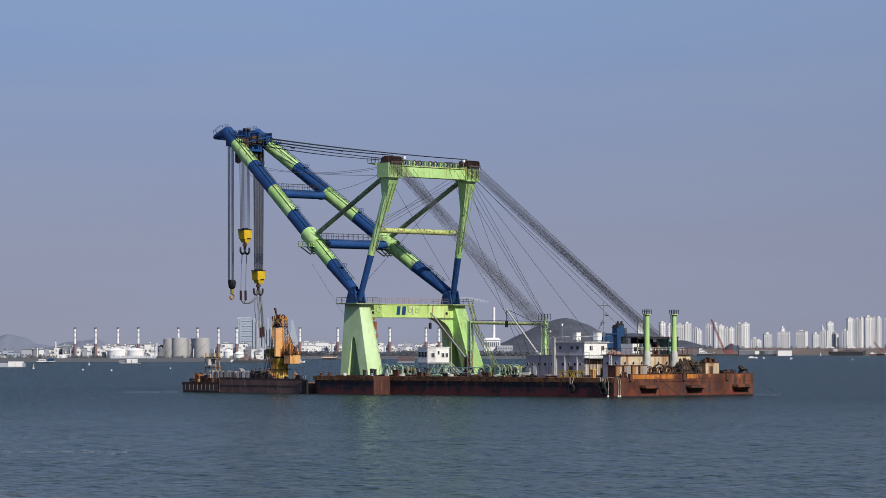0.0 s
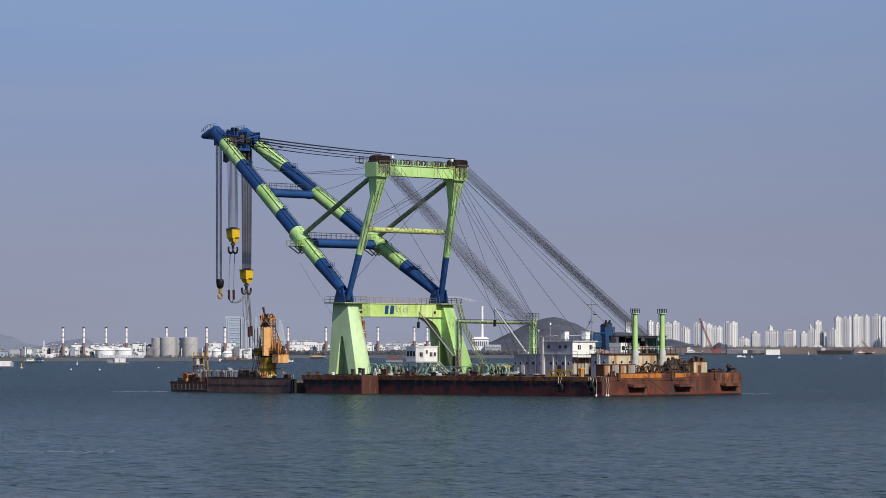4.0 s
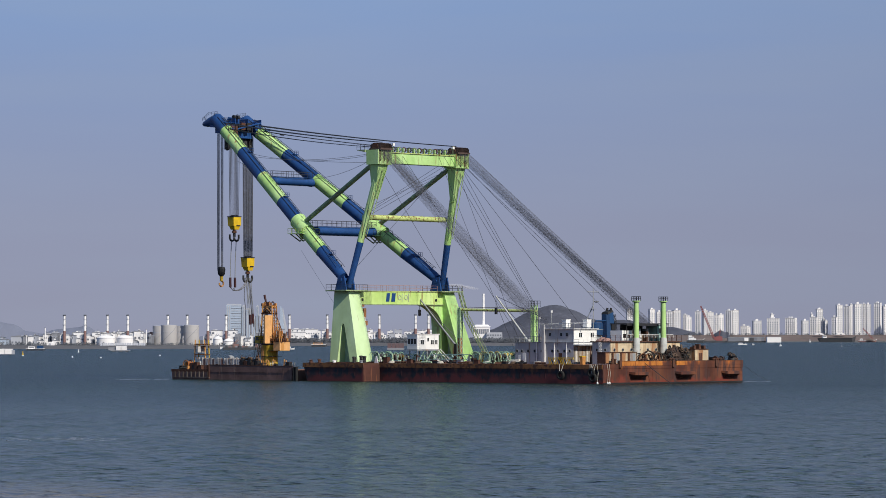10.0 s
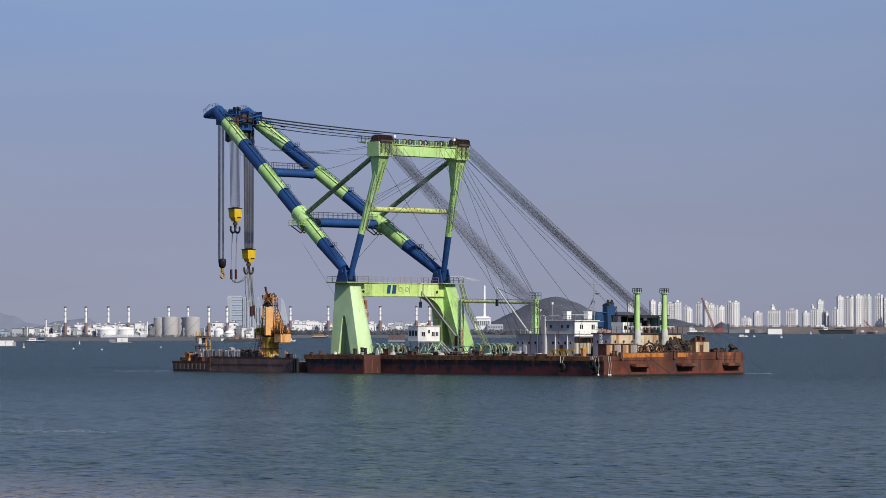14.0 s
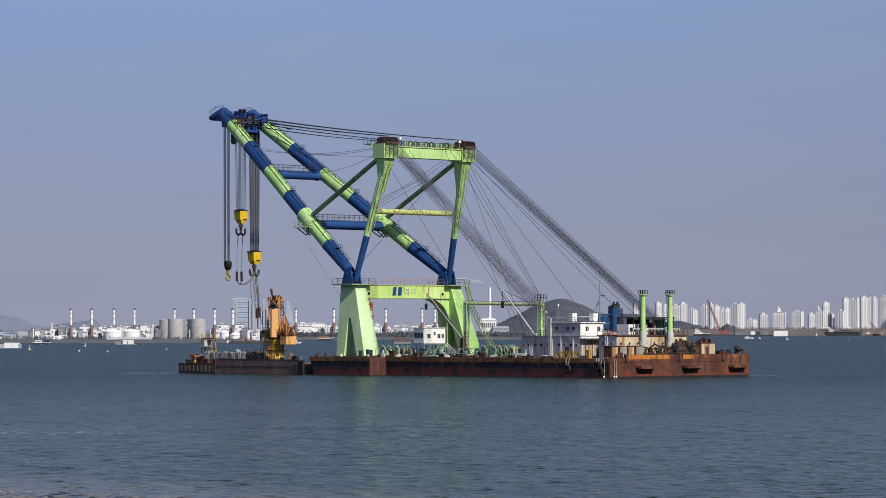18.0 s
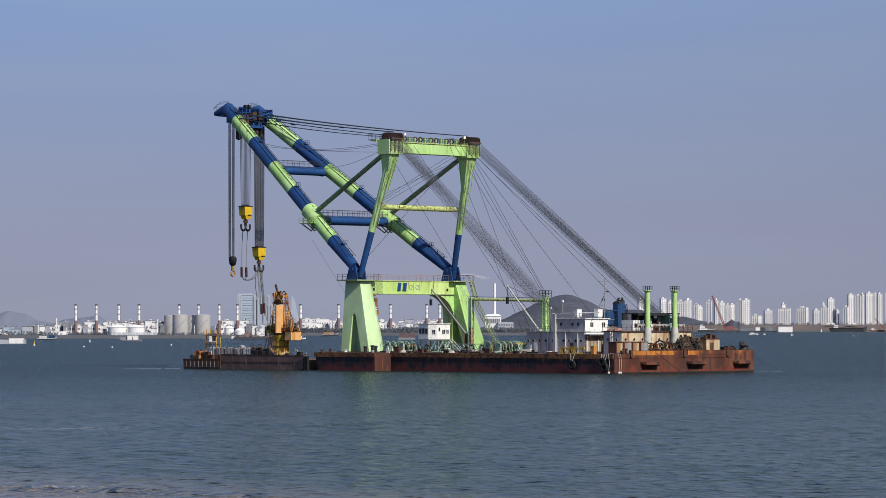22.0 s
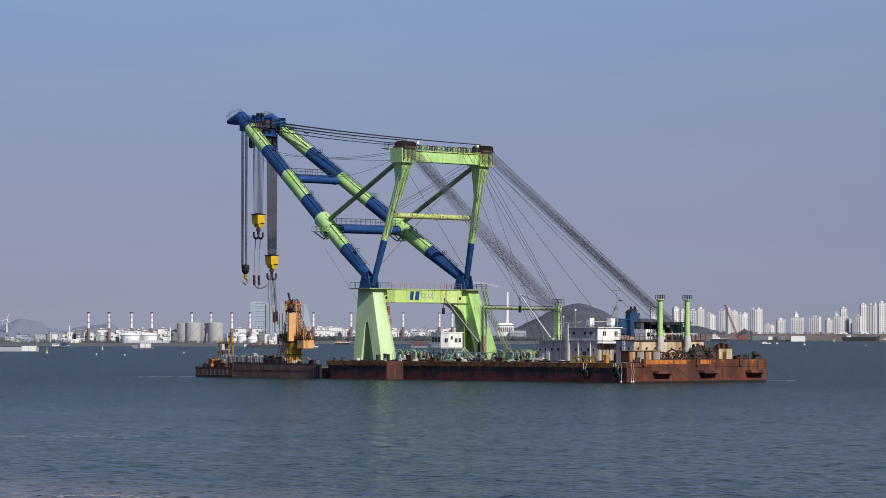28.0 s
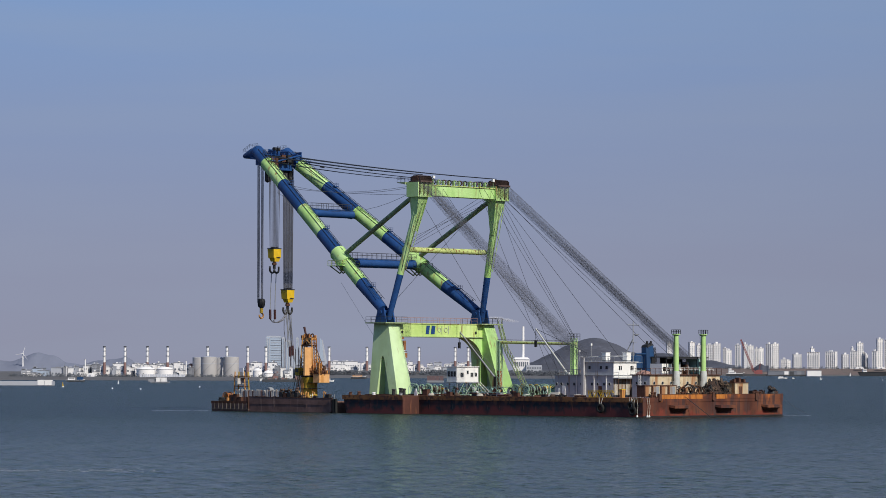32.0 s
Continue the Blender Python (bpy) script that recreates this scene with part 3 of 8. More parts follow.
for t, w, s, z, r in ((0, 9.2, 86.5, 29.35, 0.86), (1, 12.5, 101.75, 39.9, 0.80)):
    cb = part("cross_tube", Form().tube((s, w, z), (s, BREADTH - w, z), r, 20), navy, boom)
    part("walkway", Form().box((s - 0.5, w + 1, z + r + 0.05), (s + 0.5, BREADTH - w - 1, z + r + 0.13)), navy, cb)
    for ds in (-0.5, 0.5):
        part("handrail", Form().rail([(s + ds, w + 1.2, z + r + 0.13), (s + ds, BREADTH - w - 1.2, z + r + 0.13)], 1.1, 1.4, 0.04), rope_dark, cb)
    for sgn in (0, 1):
        y = w if not sgn else BREADTH - w
        part("cone_collar", Form().tube((s, y + (1.1 if not sgn else -1.1), z), (s, y + (2.2 if not sgn else -2.2), z), r * 1.15, 20, r), navy, cb)
# Head frame between the two tips, with sheaves.
hf = part("head_frame", Form().box((116.8, 16.2, 49.4), (118.0, 22.8, 50.9)), navy, boom, "blue head frame with rope sheaves")
part("head_beam", Form().box((119.2, 14.5, 51.6), (120.6, 24.5, 53.0)), navy, hf)
for i in range(8):
    w = 15.2 + i * 1.23
    part("sheave", Form().ring((118.3, w, 51.2), (0, 1, 0), 0.85, 0.17, 14, 5), rope_dark if i % 2 else rust_dark, hf)
    part("sheave_plate", Form().box((117.3, w - 0.38, 50.3), (119.3, w - 0.28, 52.6)), navy, hf)
for w, z, r in ((17.0, 47.6, 0.62), (19.4, 48.2, 0.55), (21.6, 48.4, 0.8), (23.0, 47.8, 0.7)):
    bk = part("top_block", Form().box((117.4, w - 0.45, z - r), (118.4, w + 0.45, z + 2.2)), black, hf, "dark upper sheave block")
    part("block_sheave", Form().ring((118.0, w, z - 0.1), (0, 1, 0), r * 0.9, 0.2, 14, 5), rope_dark, bk)
for i in range(9):
    w = 14.6 + i * 1.2
    part("frame_rib", Form().box((115.6, w, 50.6), (117.9, w + 0.12, 52.3 + 0.5 * (i % 3))), rope_dark if i % 3 == 0 else navy, hf)
for a, b in (((116.0, 14.5, 50.9), (120.5, 19.5, 53.6)), ((116.0, 24.5, 50.9), (120.5, 19.5, 53.6)), ((116.0, 15.5, 53.4), (120.5, 24.0, 53.4)), ((115.4, 17.0, 51.0), (115.4, 24.0, 52.6))):
    part("frame_strut", Form().tube(a, b, 0.16, 6), navy, hf)
for w, mat in ((18.6, rust_dark), (20.2, black), (22.4, navy)):
    part("gear_case", Form().box((115.4, w, 51.0), (116.6, w + 1.1, 52.5)), mat, hf)
part("winch_box", Form().box((115.2, 15.2, 50.0), (116.8, 17.4, 51.9)), rust_dark, hf)
part("handrail", Form().rail([(116.4, 14.4, 52.4), (116.4, 24.6, 52.4)], 0.8, 1.2, 0.03), rope_dark, hf)
part("handrail", Form().rail([(120.6, 15.0, 53.0), (120.6, 24.0, 53.0)], 0.8, 1.2, 0.03), rope_dark, hf)
part("walkway", Form().box((115.8, 14.4, 52.3), (117.4, 24.6, 52.42)), navy, hf)

# ---- back gantry ----
gantry = thing("back_gantry", (68, MID, 17.4), "lime green and blue tubular back gantry with a sheave-topped head beam", "crane gantry")
G_FOOT, G_TOP = (71.3, 6.6, 18.0), (65.0, 8.75, 41.2)
for mirror in (False, True):
    a, b = flip(G_FOOT, mirror), flip(G_TOP, mirror)
    part("lower_leg", Form().tube(a, mix3(a, b, 0.375), 0.55, 16, 0.66), navy, gantry, "blue lower leg")
    part("upper_leg", Form().tube(mix3(a, b, 0.375), mix3(a, b, 0.97), 0.67, 16, 0.72), lime, gantry, "lime green upper leg")
    for k in range(3):
        d = -0.5 + 0.5 * k
        part("leg_pipe", Form().tube(mix3(a, b, 0.42) + Vector((-0.75, d, 0)), mix3(a, b, 0.98) + Vector((-1.2, d * 1.8, 0)), 0.07, 5), (lime, olive, lime_beam)[k], gantry)
    y = b.y
    hb = part("head_box", Form().prism([(65.9, y - 0.3, 35.0), (66.6, y - 0.3, 35.0), (66.6, y + 0.3, 35.0), (65.9, y + 0.3, 35.0)],
                                       [(64.0, y - 1.35, 41.6), (66.4, y - 1.35, 41.6), (66.4, y + 1.35, 41.6), (64.0, y + 1.35, 41.6)]), lime, gantry)
    part("head_box_top", Form().box((63.5, y - 1.9, 41.6), (66.7, y + 1.9, 44.4)), lime, hb)
    rf = part("rope_frame", Form().box((63.0, y - 1.7, 44.4), (66.2, y + 1.7, 44.7)), sheave_brown, hb, "rust-brown frame packed with sheaves")
    part("frame_cap", Form().box((63.9, y - 1.6, 45.62), (65.2, y + 1.6, 45.74)), sheave_brown, rf)
    for i in range(13):
        w = y - 1.65 + i * 0.26
        part("sheave", Form().tube((64.6, w, 44.85), (64.6, w + 0.1, 44.85), 0.85, 14), (rust_dark, sheave_brown, brown)[i % 3], hb)
        part("fin", Form().box((63.25, w + 0.13, 44.6), (66.0, w + 0.17, 45.45 + 0.2 * (i % 2))), sheave_brown, rf)
    for i in range(10):
        w = y - 1.6 + i * 0.355
        part("rope_fall", Form().tube((63.42, w, 44.5), (63.42, w, 41.9 + 0.3 * (i % 3)), 0.06, 5), (rust_dark, brown, lime_worn)[i % 3], hb)
    part("side_wing", Form().prism([(66.8, y - 2.2, 44.0), (69.0, y - 2.2, 44.4), (69.0, y + 1.8, 44.4), (66.8, y + 1.8, 44.0)],
                                   [(66.8, y - 2.2, 44.5), (69.0, y - 2.2, 44.52), (69.0, y + 1.8, 44.52), (66.8, y + 1.8, 44.5)]), olive, hb)
    part("handrail", Form().rail([(66.8, y - 2.2, 44.5), (69.0, y - 2.2, 44.5), (69.0, y + 1.8, 44.5)], 1.0, 1.0, 0.03), rope_dark, hb)
    c = flip((86.7, 9.2, 30.9), mirror)
    part("brace", Form().tube(c, (66.6, y, 41.9), 0.47, 12), olive, gantry, "dull green diagonal brace")
part("head_beam", Form().box((63.9, 10.5, 41.9), (66.3, 28.5, 43.9)), lime, gantry)
part("beam_flange", Form().box((63.7, 10.5, 43.9), (66.5, 28.5, 44.05)), lime_worn, gantry)
part("handrail", Form().rail([(63.8, 10.8, 44.0), (63.8, 28.2, 44.0)], 1.0, 1.5, 0.035), rope_dark, gantry)
for i in range(11):
    w = 12.4 + i * 1.45
    sv = part("sheave", Form().ring((64.9, w, 44.7), (0.45, 1, 0), 0.42, 0.13, 12, 5), (black, olive, rust_dark)[i % 3], gantry)
    part("sheave_stand", Form().box((64.6, w - 0.35, 44.05), (65.2, w - 0.2, 45.0)), lime, sv)
for w in (11.4, 28.0):
    part("floodlight", Form().box((63.7, w - 0.25, 45.3), (64.1, w + 0.25, 45.8)), white, gantry)
    part("floodlight_post", Form().tube((63.9, w, 44.0), (63.9, w, 45.3), 0.07, 5), olive, gantry)
part("strut", Form().tube((68.75, 8.2, 31.55), (68.75, BREADTH - 8.2, 31.55), 0.52, 16), lime_worn, gantry, "rust-spotted yellow-green strut")
for i in range(9):
    w = 9.6 + i * 2.4
    part("strut_clip", Form().tube((68.75, w, 31.55), (68.75, w + 0.12, 31.55), 0.58, 14), lime_worn, gantry)

# Rusted inspection cage and lamps on the near boom head.
cg = part("head_cage", Form().lattice((114.8, 14.6, 50.6), (112.6, 14.4, 49.0), 0.55, 0.07, 3), rust_dark, boom, "rust-red inspection cage")
for i in range(4):
    part("cage_bar", Form().tube((114.8 - 0.7 * i, 13.9, 50.2 - 0.5 * i), (114.8 - 0.7 * i, 13.9, 51.9 - 0.5 * i), 0.06, 4), rust_dark, cg)
for w in (17.6, 18.6):
    part("head_drum", Form().tube((116.6, w - 0.25, 53.6), (116.6, w + 0.25, 53.6), 0.45, 12), black, hf)
    part("drum_stand", Form().box((116.3, w - 0.2, 50.9), (116.9, w + 0.2, 53.4)), navy, hf)

# ---- wire ropes ----
luff = thing("luffing_ropes", (92, MID, 45), "dark taut wire ropes from gantry head to boom head", "wire rope")
for w0, w1 in ((14.6, 8.2), (15.8, 9.2), (17.0, 10.0), (22.0, 28.8), (23.4, 29.6), (24.6, 30.6)):
    part("rope", Form().line(sag((117.0, w0, 52.3), (65.5, w1, 46.0), 0.35, 6), 0.085, 5), rope_dark, luff)
for w0, w1 in ((15.2, 8.6), (16.6, 9.6), (22.8, 29.2), (24.2, 30.2)):
    part("rope", Form().line(sag((116.6, w0, 51.2), (66.0, w1, 45.0), 0.5, 6), 0.06, 5), rope_dark, luff)
for w in (15.0, 24.0):
    part("rope_clamp", Form().tube((97.5, (w * 0.6 + (9.5 if w < 20 else 29.5) * 0.4), 49.0), (96.4, (w * 0.6 + (9.5 if w < 20 else 29.5) * 0.4), 48.85), 0.17, 6), black, luff)
loose = thing("slack_lines", (92, MID, 40), "thin slack lines hanging behind the boom", "wire rope")
for a, b, d in (((116, 14.5, 47.5), (67.0, 8.6, 43.6), 2.0), ((112, 15.5, 45.6), (67, 9.4, 44.0), 1.2), ((108, 25, 44.8), (67, 29, 43.5), 0.6), ((113, 15, 44.5), (67, 9.0, 42.8), 4.0)):
    part("line", Form().line(sag(a, b, d, 12), 0.035), rope_grey, loose)
for mirror, n in ((False, 38), (True, 36)):
    back = thing("backstay_ropes", (40, 7 if not mirror else 32, 9), "grey bundle of parallel wire ropes running aft", "wire rope", "backstay bundles")
    for i in range(n):
        u = i / (n - 1) - 0.5
        tier = 0.75 if i % 2 else 0.0
        a = flip((64.0, 8.7 + 3.3 * u, 44.3 + tier), mirror)
        b = flip((18.5, 4.8 + 3.8 * u, 9.8 + tier) if mirror else (18.5, 4.3 + 5.2 * u, 10.1 + tier), mirror)
        part("rope", Form().line(sag(a, b, 0.12, 8), 0.032 if i % 7 == 3 else 0.0185, 5), rope_grey, back)
stay = thing("guy_wires", (45, MID, 9), "single thin guy wires from gantry down to the deck", "wire rope")
for a, b in (((64, 14, 43.5), (30, 10, 9)), ((64, 28.5, 43.6), (20, 20, 7.45)), ((64, 25.5, 43.8), (33.4, 18.0, 14.3)), ((64, 27.4, 43.6), (33.2, 18.2, 14.4)), ((64, 29.2, 43.2), (33.0, 18.4, 14.2)),
             ((65.6, 25.5, 41.9), (69.0, 8.5, 32.2)), ((65.8, 27.4, 41.9), (69.1, 8.5, 31.8)), ((65.9, 29, 41.4), (69.2, 8.4, 31.2)), ((64, 28, 44), (14, 26, 9.5)), ((66, 10, 41), (69.8, 32, 20)),
             ((66, 28, 41), (69, 8, 33)), ((66, 27, 41), (70.5, 7.4, 21.5)), ((64, 29.5, 43.5), (24, 30, 12)), ((64, 24, 43.8), (40, 20, 6)), ((64, 30, 40), (44, 27, 5))):
    part("wire", Form().tube(a, b, 0.035, 4), rope_dark, stay)
part("wire", Form().tube((86.2, 8.0, 25.4), (73.3, 7.0, 12.0), 0.022, 4), rope_grey, stay)

# ---- hoists ----
for (w0, w1, n, top, low), name in (((14.35, 15.0, 6, 50.3, 22.3), "slim"), ((15.35, 16.0, 6, 50.3, 22.3), "slim"), ((17.5, 20.6, 18, 50.0, 32.8), "mid"), ((21.4, 24.4, 24, 50.0, 24.4), "low")):
    h = thing("hoist_ropes", (118, (w0 + w1) / 2, low), "vertical wire ropes hanging from the boom head", "wire rope", "hoist rope sets")
    for i in range(n):
        w = w0 + (w1 - w0) * i / (n - 1)
        c = (w0 + w1) / 2
        part("rope", Form().tube((118 + 0.3 * (i % 2), w, top), (118 + 0.2 * (i % 2), c + (w - c) * 0.82, low), 0.036 if name == "slim" else (0.032, 0.045, 0.028, 0.05)[i % 4], 4), rope_grey if i % 3 or name == "slim" else rope_dark, h)


def hook_block(w, top, size, body, label):
    k = thing("hook_block", (118.1, w, top - 4.5 * size), label, "hook block", "hook blocks")
    z = top - 2.6 * size
    k2 = lambda a, b: (w + a * size, top + b * size)
    (w0, z0), (w1, z1) = k2(-1.05, -1.85), k2(1.05, 0.0)
    body_part = part("casing", Form().prism([(117.25, w0 + 0.12, z0), (118.95, w0 + 0.12, z0), (118.95, w1, z0), (117.25, w1, z0)],
                                            [(117.15, w0, z1), (119.05, w0, z1), (119.05, w1, z1), (117.15, w1, z1)]), body, k)
    (w0, z0), (w1, z1) = k2(-0.45, -2.6), k2(0.8, -1.85)
    part("chin", Form().prism([(117.5, w0, z0), (118.7, w0, z0), (118.7, w1, z0), (117.5, w1, z0)],
                              [(117.3, w0 - 0.25, z1), (118.9, w0 - 0.25, z1), (118.9, w1 + 0.1, z1), (117.3, w1 + 0.1, z1)]), body, k)
    (w0, z0), (w1, z1) = k2(-1.1, -0.02), k2(1.1, 0.16)
    part("top_plate", Form().box((117.1, w0, z0), (119.1, w1, z1)), black, k)
    (w0, z0), (w1, z1) = k2(-0.2, -1.84), k2(0.85, -1.66)
    part("slot", Form().box((117.18, w0, z0), (117.24, w1, z1)), black, body_part)
    for d in (-0.62, 0.0, 0.62):
        part("sheave", Form().ring((118.1, w + d * size, top - 0.25), (0, 1, 0), 0.62 * size, 0.1, 14, 5), black, k)
    part("shank", Form().tube((118.1, w, z + 0.3), (118.1, w, z - 1.5 * size), 0.3 * size, 10), black, k)
    part("collar", Form().tube((118.1, w, z - 0.2), (118.1, w, z - 0.7 * size), 0.48 * size, 12), rust_dark, k)
    hook = Form()
    for sg in (-1, 1):
        pts = [(118.1, w + sg * (0.62 + 0.62 * math.cos(a)) * size, z - 1.6 * size - 0.75 * size * math.sin(a)) for a in [math.pi * (1 - i / 8) for i in range(9)]]
        pts.append((118.1, w + sg * 1.2 * size, z - 1.0 * size))
        hook.line(pts, 0.2 * size, 8)
    part("double_hook", hook, black, k)
    return z - 1.6 * size


hook_block(19.05, 33.1, 1.0, yellow, "yellow hook block with black bars and a double hook")
hook_block(22.8, 24.7, 1.0, yellow, "large yellow hook block with slings hung on it")
slim = thing("hook_block", (118.1, 15.5, 18.8), "small dark hook block with a worn yellow hook", "hook block", "hook blocks")
part("casing", Form().lathe((118.1, 15.5, 20.7), [(0.25, 0), (0.7, 0.5), (0.85, 1.5), (0.7, 2.0), (0.3, 2.1)], 12), black, slim)
part("shank", Form().tube((118.1, 15.5, 21), (118.1, 15.5, 19.8), 0.34, 10), ochre, slim)
part("hook", Form().line([(118.1, 15.5 + 0.55 * math.cos(a), 19.3 + 0.55 * math.sin(a)) for a in [math.pi / 2 - i * math.pi * 1.6 / 10 for i in range(11)]], 0.17, 8), amber, slim)
sl = thing("lifting_slings", (118.1, 20, 17.6), "steel cable slings looped between two hooks", "sling", "slings")
for d in (-0.75, 0.55):
    part("sling_leg", Form().line([(118.1, 19.05 + d, 28.5), (118.1, 18.8 + d, 24.0), (118.0, 18.6 + d, 19.6)], 0.09, 6), steel, sl)
    part("sleeve", Form().tube((118.0, 18.6 + d, 20.6), (118.0, 18.65 + d, 18.6), 0.26, 10), maroon, sl)
    part("loop", Form().line([(118, 18.65 + d, 18.6)] + [(118, 20.6 + 2.0 * -math.cos(math.pi * i / 10) + d * 0.4, 18.3 - 1.4 * math.sin(math.pi * i / 10) + 0.25 * i) for i in range(11)], 0.1, 6), rope_grey, sl)
s2 = thing("lifting_slings", (118.1, 23.5, 11.8), "long steel slings with dark red sleeves hanging free", "sling", "slings")
for k, (d, e, low) in enumerate(((-0.9, -0.7, 14.0), (-0.3, 0.5, 12.0), (0.3, 1.2, 12.2), (0.9, 1.9, 9.8), (0.6, 0.9, 11.0), (-0.6, -0.1, 12.8), (0.1, 1.5, 10.4), (0.5, 0.2, 13.2))):
    part("sling_leg", Form().line([(118.1, 22.8 + d, 20.6), (118.1, 22.9 + (d + e) / 2 + 0.25 * (k % 3 - 1), 16.4), (118.1, 23.0 + e, low)], 0.07, 6), steel if k % 2 else rope_grey, s2)
    if k in (1, 2):
        part("sleeve", Form().tube((118.1, 23.0 + e, low + 1.0), (118.1, 23.05 + e, low - 1.1), 0.28, 10), maroon, s2)

# ---- deck houses ----
def porthole(parent, at, axis, r=0.26):
    a = Vector(at)
    ax = Vector(axis)
    ph = part("porthole", Form().tube(a, a + ax * 0.05, r, 12), glass, parent)
    part("rim", Form().ring(a + ax * 0.03, axis, r + 0.03, 0.05, 12, 4), steel, ph)


def pane(parent, a, b):
    wd = part("window", Form().box(a, b), glass, parent)
    return wd


# Control cabin on its stilts amid the deck.
cab = thing("control_cabin", (55.0, 11, DECK), "white control cabin with dark windows on a braced steel stand", "cabin")
S0, S1, W0, W1 = 54.0, 56.0, 7.9, 13.8
body = part("body", Form().box((S0, W0, 6.0), (S1 + 0.6, W1, 8.8)), white, cab)
part("roof", Form().box((S0 - 0.15, W0 - 0.15, 8.8), (S1 + 0.75, W1 + 0.15, 8.93)), white, cab)
part("floor_frame", Form().box((S0 - 0.1, W0 - 0.1, 5.75), (S1 + 0.7, W1 + 0.1, 6.0)), grey, cab)
for w0, w1, z0, z1 in ((8.85, 9.75, 6.95, 7.75), (10.6, 11.1, 7.5, 8.15), (11.6, 12.4, 6.95, 7.75), (12.75, 13.4, 7.0, 7.75)):
    f = part("window_frame", Form().box((S0 - 0.06, w0 - 0.08, z0 - 0.08), (S0, w1 + 0.08, z1 + 0.08)), white, body)
    n = 2 if w1 - w0 > 0.6 else 1
    for i in range(n):
        pane(body, (S0 - 0.075, w0 + (w1 - w0) * i / n + 0.03, z0), (S0 - 0.062, w0 + (w1 - w0) * (i + 1) / n - 0.03, z1))
for i in range(3):
    pane(body, (S0 + 0.2 + i * 0.8, W0 - 0.05, 7.0), (S0 + 0.8 + i * 0.8, W0 - 0.01, 8.0))
for s in (S0 + 0.2, S1 + 0.3):
    for w in (W0 + 0.3, (W0 + W1) / 2, W1 - 0.3):
        part("stilt", Form().tube((s, w, DECK), (s, w, 5.8), 0.12, 6), steel, cab)
for w in (W0 + 0.3, W0 + 2.4, W0 + 4.4):
    part("brace", Form().tube((S0 + 0.1, w, DECK), (S0 + 0.1, w + 1.9, 5.8), 0.07, 5), pale_green, cab)
part("stair_rail", Form().line([(S0 - 0.3, W1 + 0.1, 6.0), (S0 - 1.6, W1 + 2.2, DECK)], 0.07), white, cab)
part("stair_rail", Form().line([(S0 + 0.5, W1 + 0.1, 6.0), (S0 - 0.8, W1 + 2.2, DECK)], 0.07), white, cab)

# Grey deckhouse with portholes and the white wheelhouse on it.
dh = thing("deckhouse", (20, 13, DECK), "grey two-deck steel deckhouse with portholes and a white upper cabin", "deckhouse")
lower = part("lower_body", Form().box((15.0, 9.0, DECK), (29.5, 23.2, 7.3)), house_grey, dh, "grey lower deckhouse")
part("lower_roof", Form().box((14.8, 8.8, 7.3), (29.7, 23.4, 7.42)), grey, dh)
for s in (15.9, 17.2, 18.8, 20.2, 22.8, 24.6, 26.2, 27.8, 29.0):
    porthole(lower, (s, 8.99, 5.75), (0, -1, 0), 0.26)
for s in (16.6, 19.6, 21.8, 24.0):
    part("drain_pipe", Form().tube((s, 8.88, DECK), (s, 8.88, 7.3), 0.08, 6), white, lower)
part("vent_trunk", Form().box((21.9, 8.55, DECK), (22.5, 8.98, 10.6)), house_grey, lower)
for s, mat in ((27.2, white), (24.1, grey), (18.2, rust_dark)):
    d = part("door", Form().box((s - 0.4, 8.93, DECK + 0.2), (s + 0.4, 8.99, DECK + 2.0)), mat, lower)
    part("door_handle", Form().tube((s - 0.25, 8.9, 4.5), (s - 0.25, 8.9, 4.7), 0.04, 5), steel, d)
part("notice", Form().box((28.2, 8.94, 4.2), (28.7, 8.985, 5.0)), white, lower)
for w in (10.2, 11.8, 13.4):
    porthole(lower, (14.99, w, 5.6), (-1, 0, 0), 0.26)
for w in (9.6, 12.6, 14.4):
    part("drain_pipe", Form().tube((14.9, w, DECK), (14.9, w, 6.6), 0.08, 6), white, lower)
# White cabin: its body is greyed for shade, only the sunlit front stays white.
upper = part("upper_body", Form().box((15.0, 9.05, 7.42), (22.0, 15.2, 9.75)), house_grey, dh)
part("lit_front", Form().box((14.9, 9.0, 6.9), (15.0, 15.25, 9.75)), white, upper, "white cabin front, the lit face of a cabin greyed for shade")
part("upper_roof", Form().box((14.6, 8.8, 9.75), (22.3, 15.5, 9.87)), white, dh)
for s in (16.4, 17.8, 20.6):
    wn_ = part("window", Form().box((s, 9.0, 8.5), (s + 0.5, 9.045, 9.05)), glass, upper)
    part("window_frame", Form().box((s - 0.08, 9.01, 8.42), (s + 0.58, 9.05, 8.5)), house_grey, wn_)
for w in (10.4, 13.6):
    wn_ = part("window", Form().box((14.86, w, 8.3), (14.9, w + 0.8, 9.1)), glass, upper)
    part("glazing_bar", Form().box((14.84, w + 0.36, 8.3), (14.87, w + 0.44, 9.1)), white, wn_)
# Tan wall whose dark tone also stands for the balcony's shade.
part("recess_wall", Form().box((14.93, 9.02, DECK), (15.0, 15.2, 6.78)), recess_tan, lower, "stained tan wall, darkened for shade under the balcony")
# Plate over the sunlit lower front, coloured as if in shade.
part("shade_plate", Form().box((14.94, 15.22, DECK), (15.0, 23.18, 7.28)), house_shade, lower, "grey deckhouse wall with shade in its colour")
bal = part("balcony", Form().box((13.6, 8.9, 6.78), (15.0, 15.3, 6.9)), grey, dh)
part("handrail", Form().rail([(15.0, 8.95, 6.9), (13.65, 8.95, 6.9), (13.65, 15.25, 6.9)], 1.0, 1.2, 0.045), white, bal)
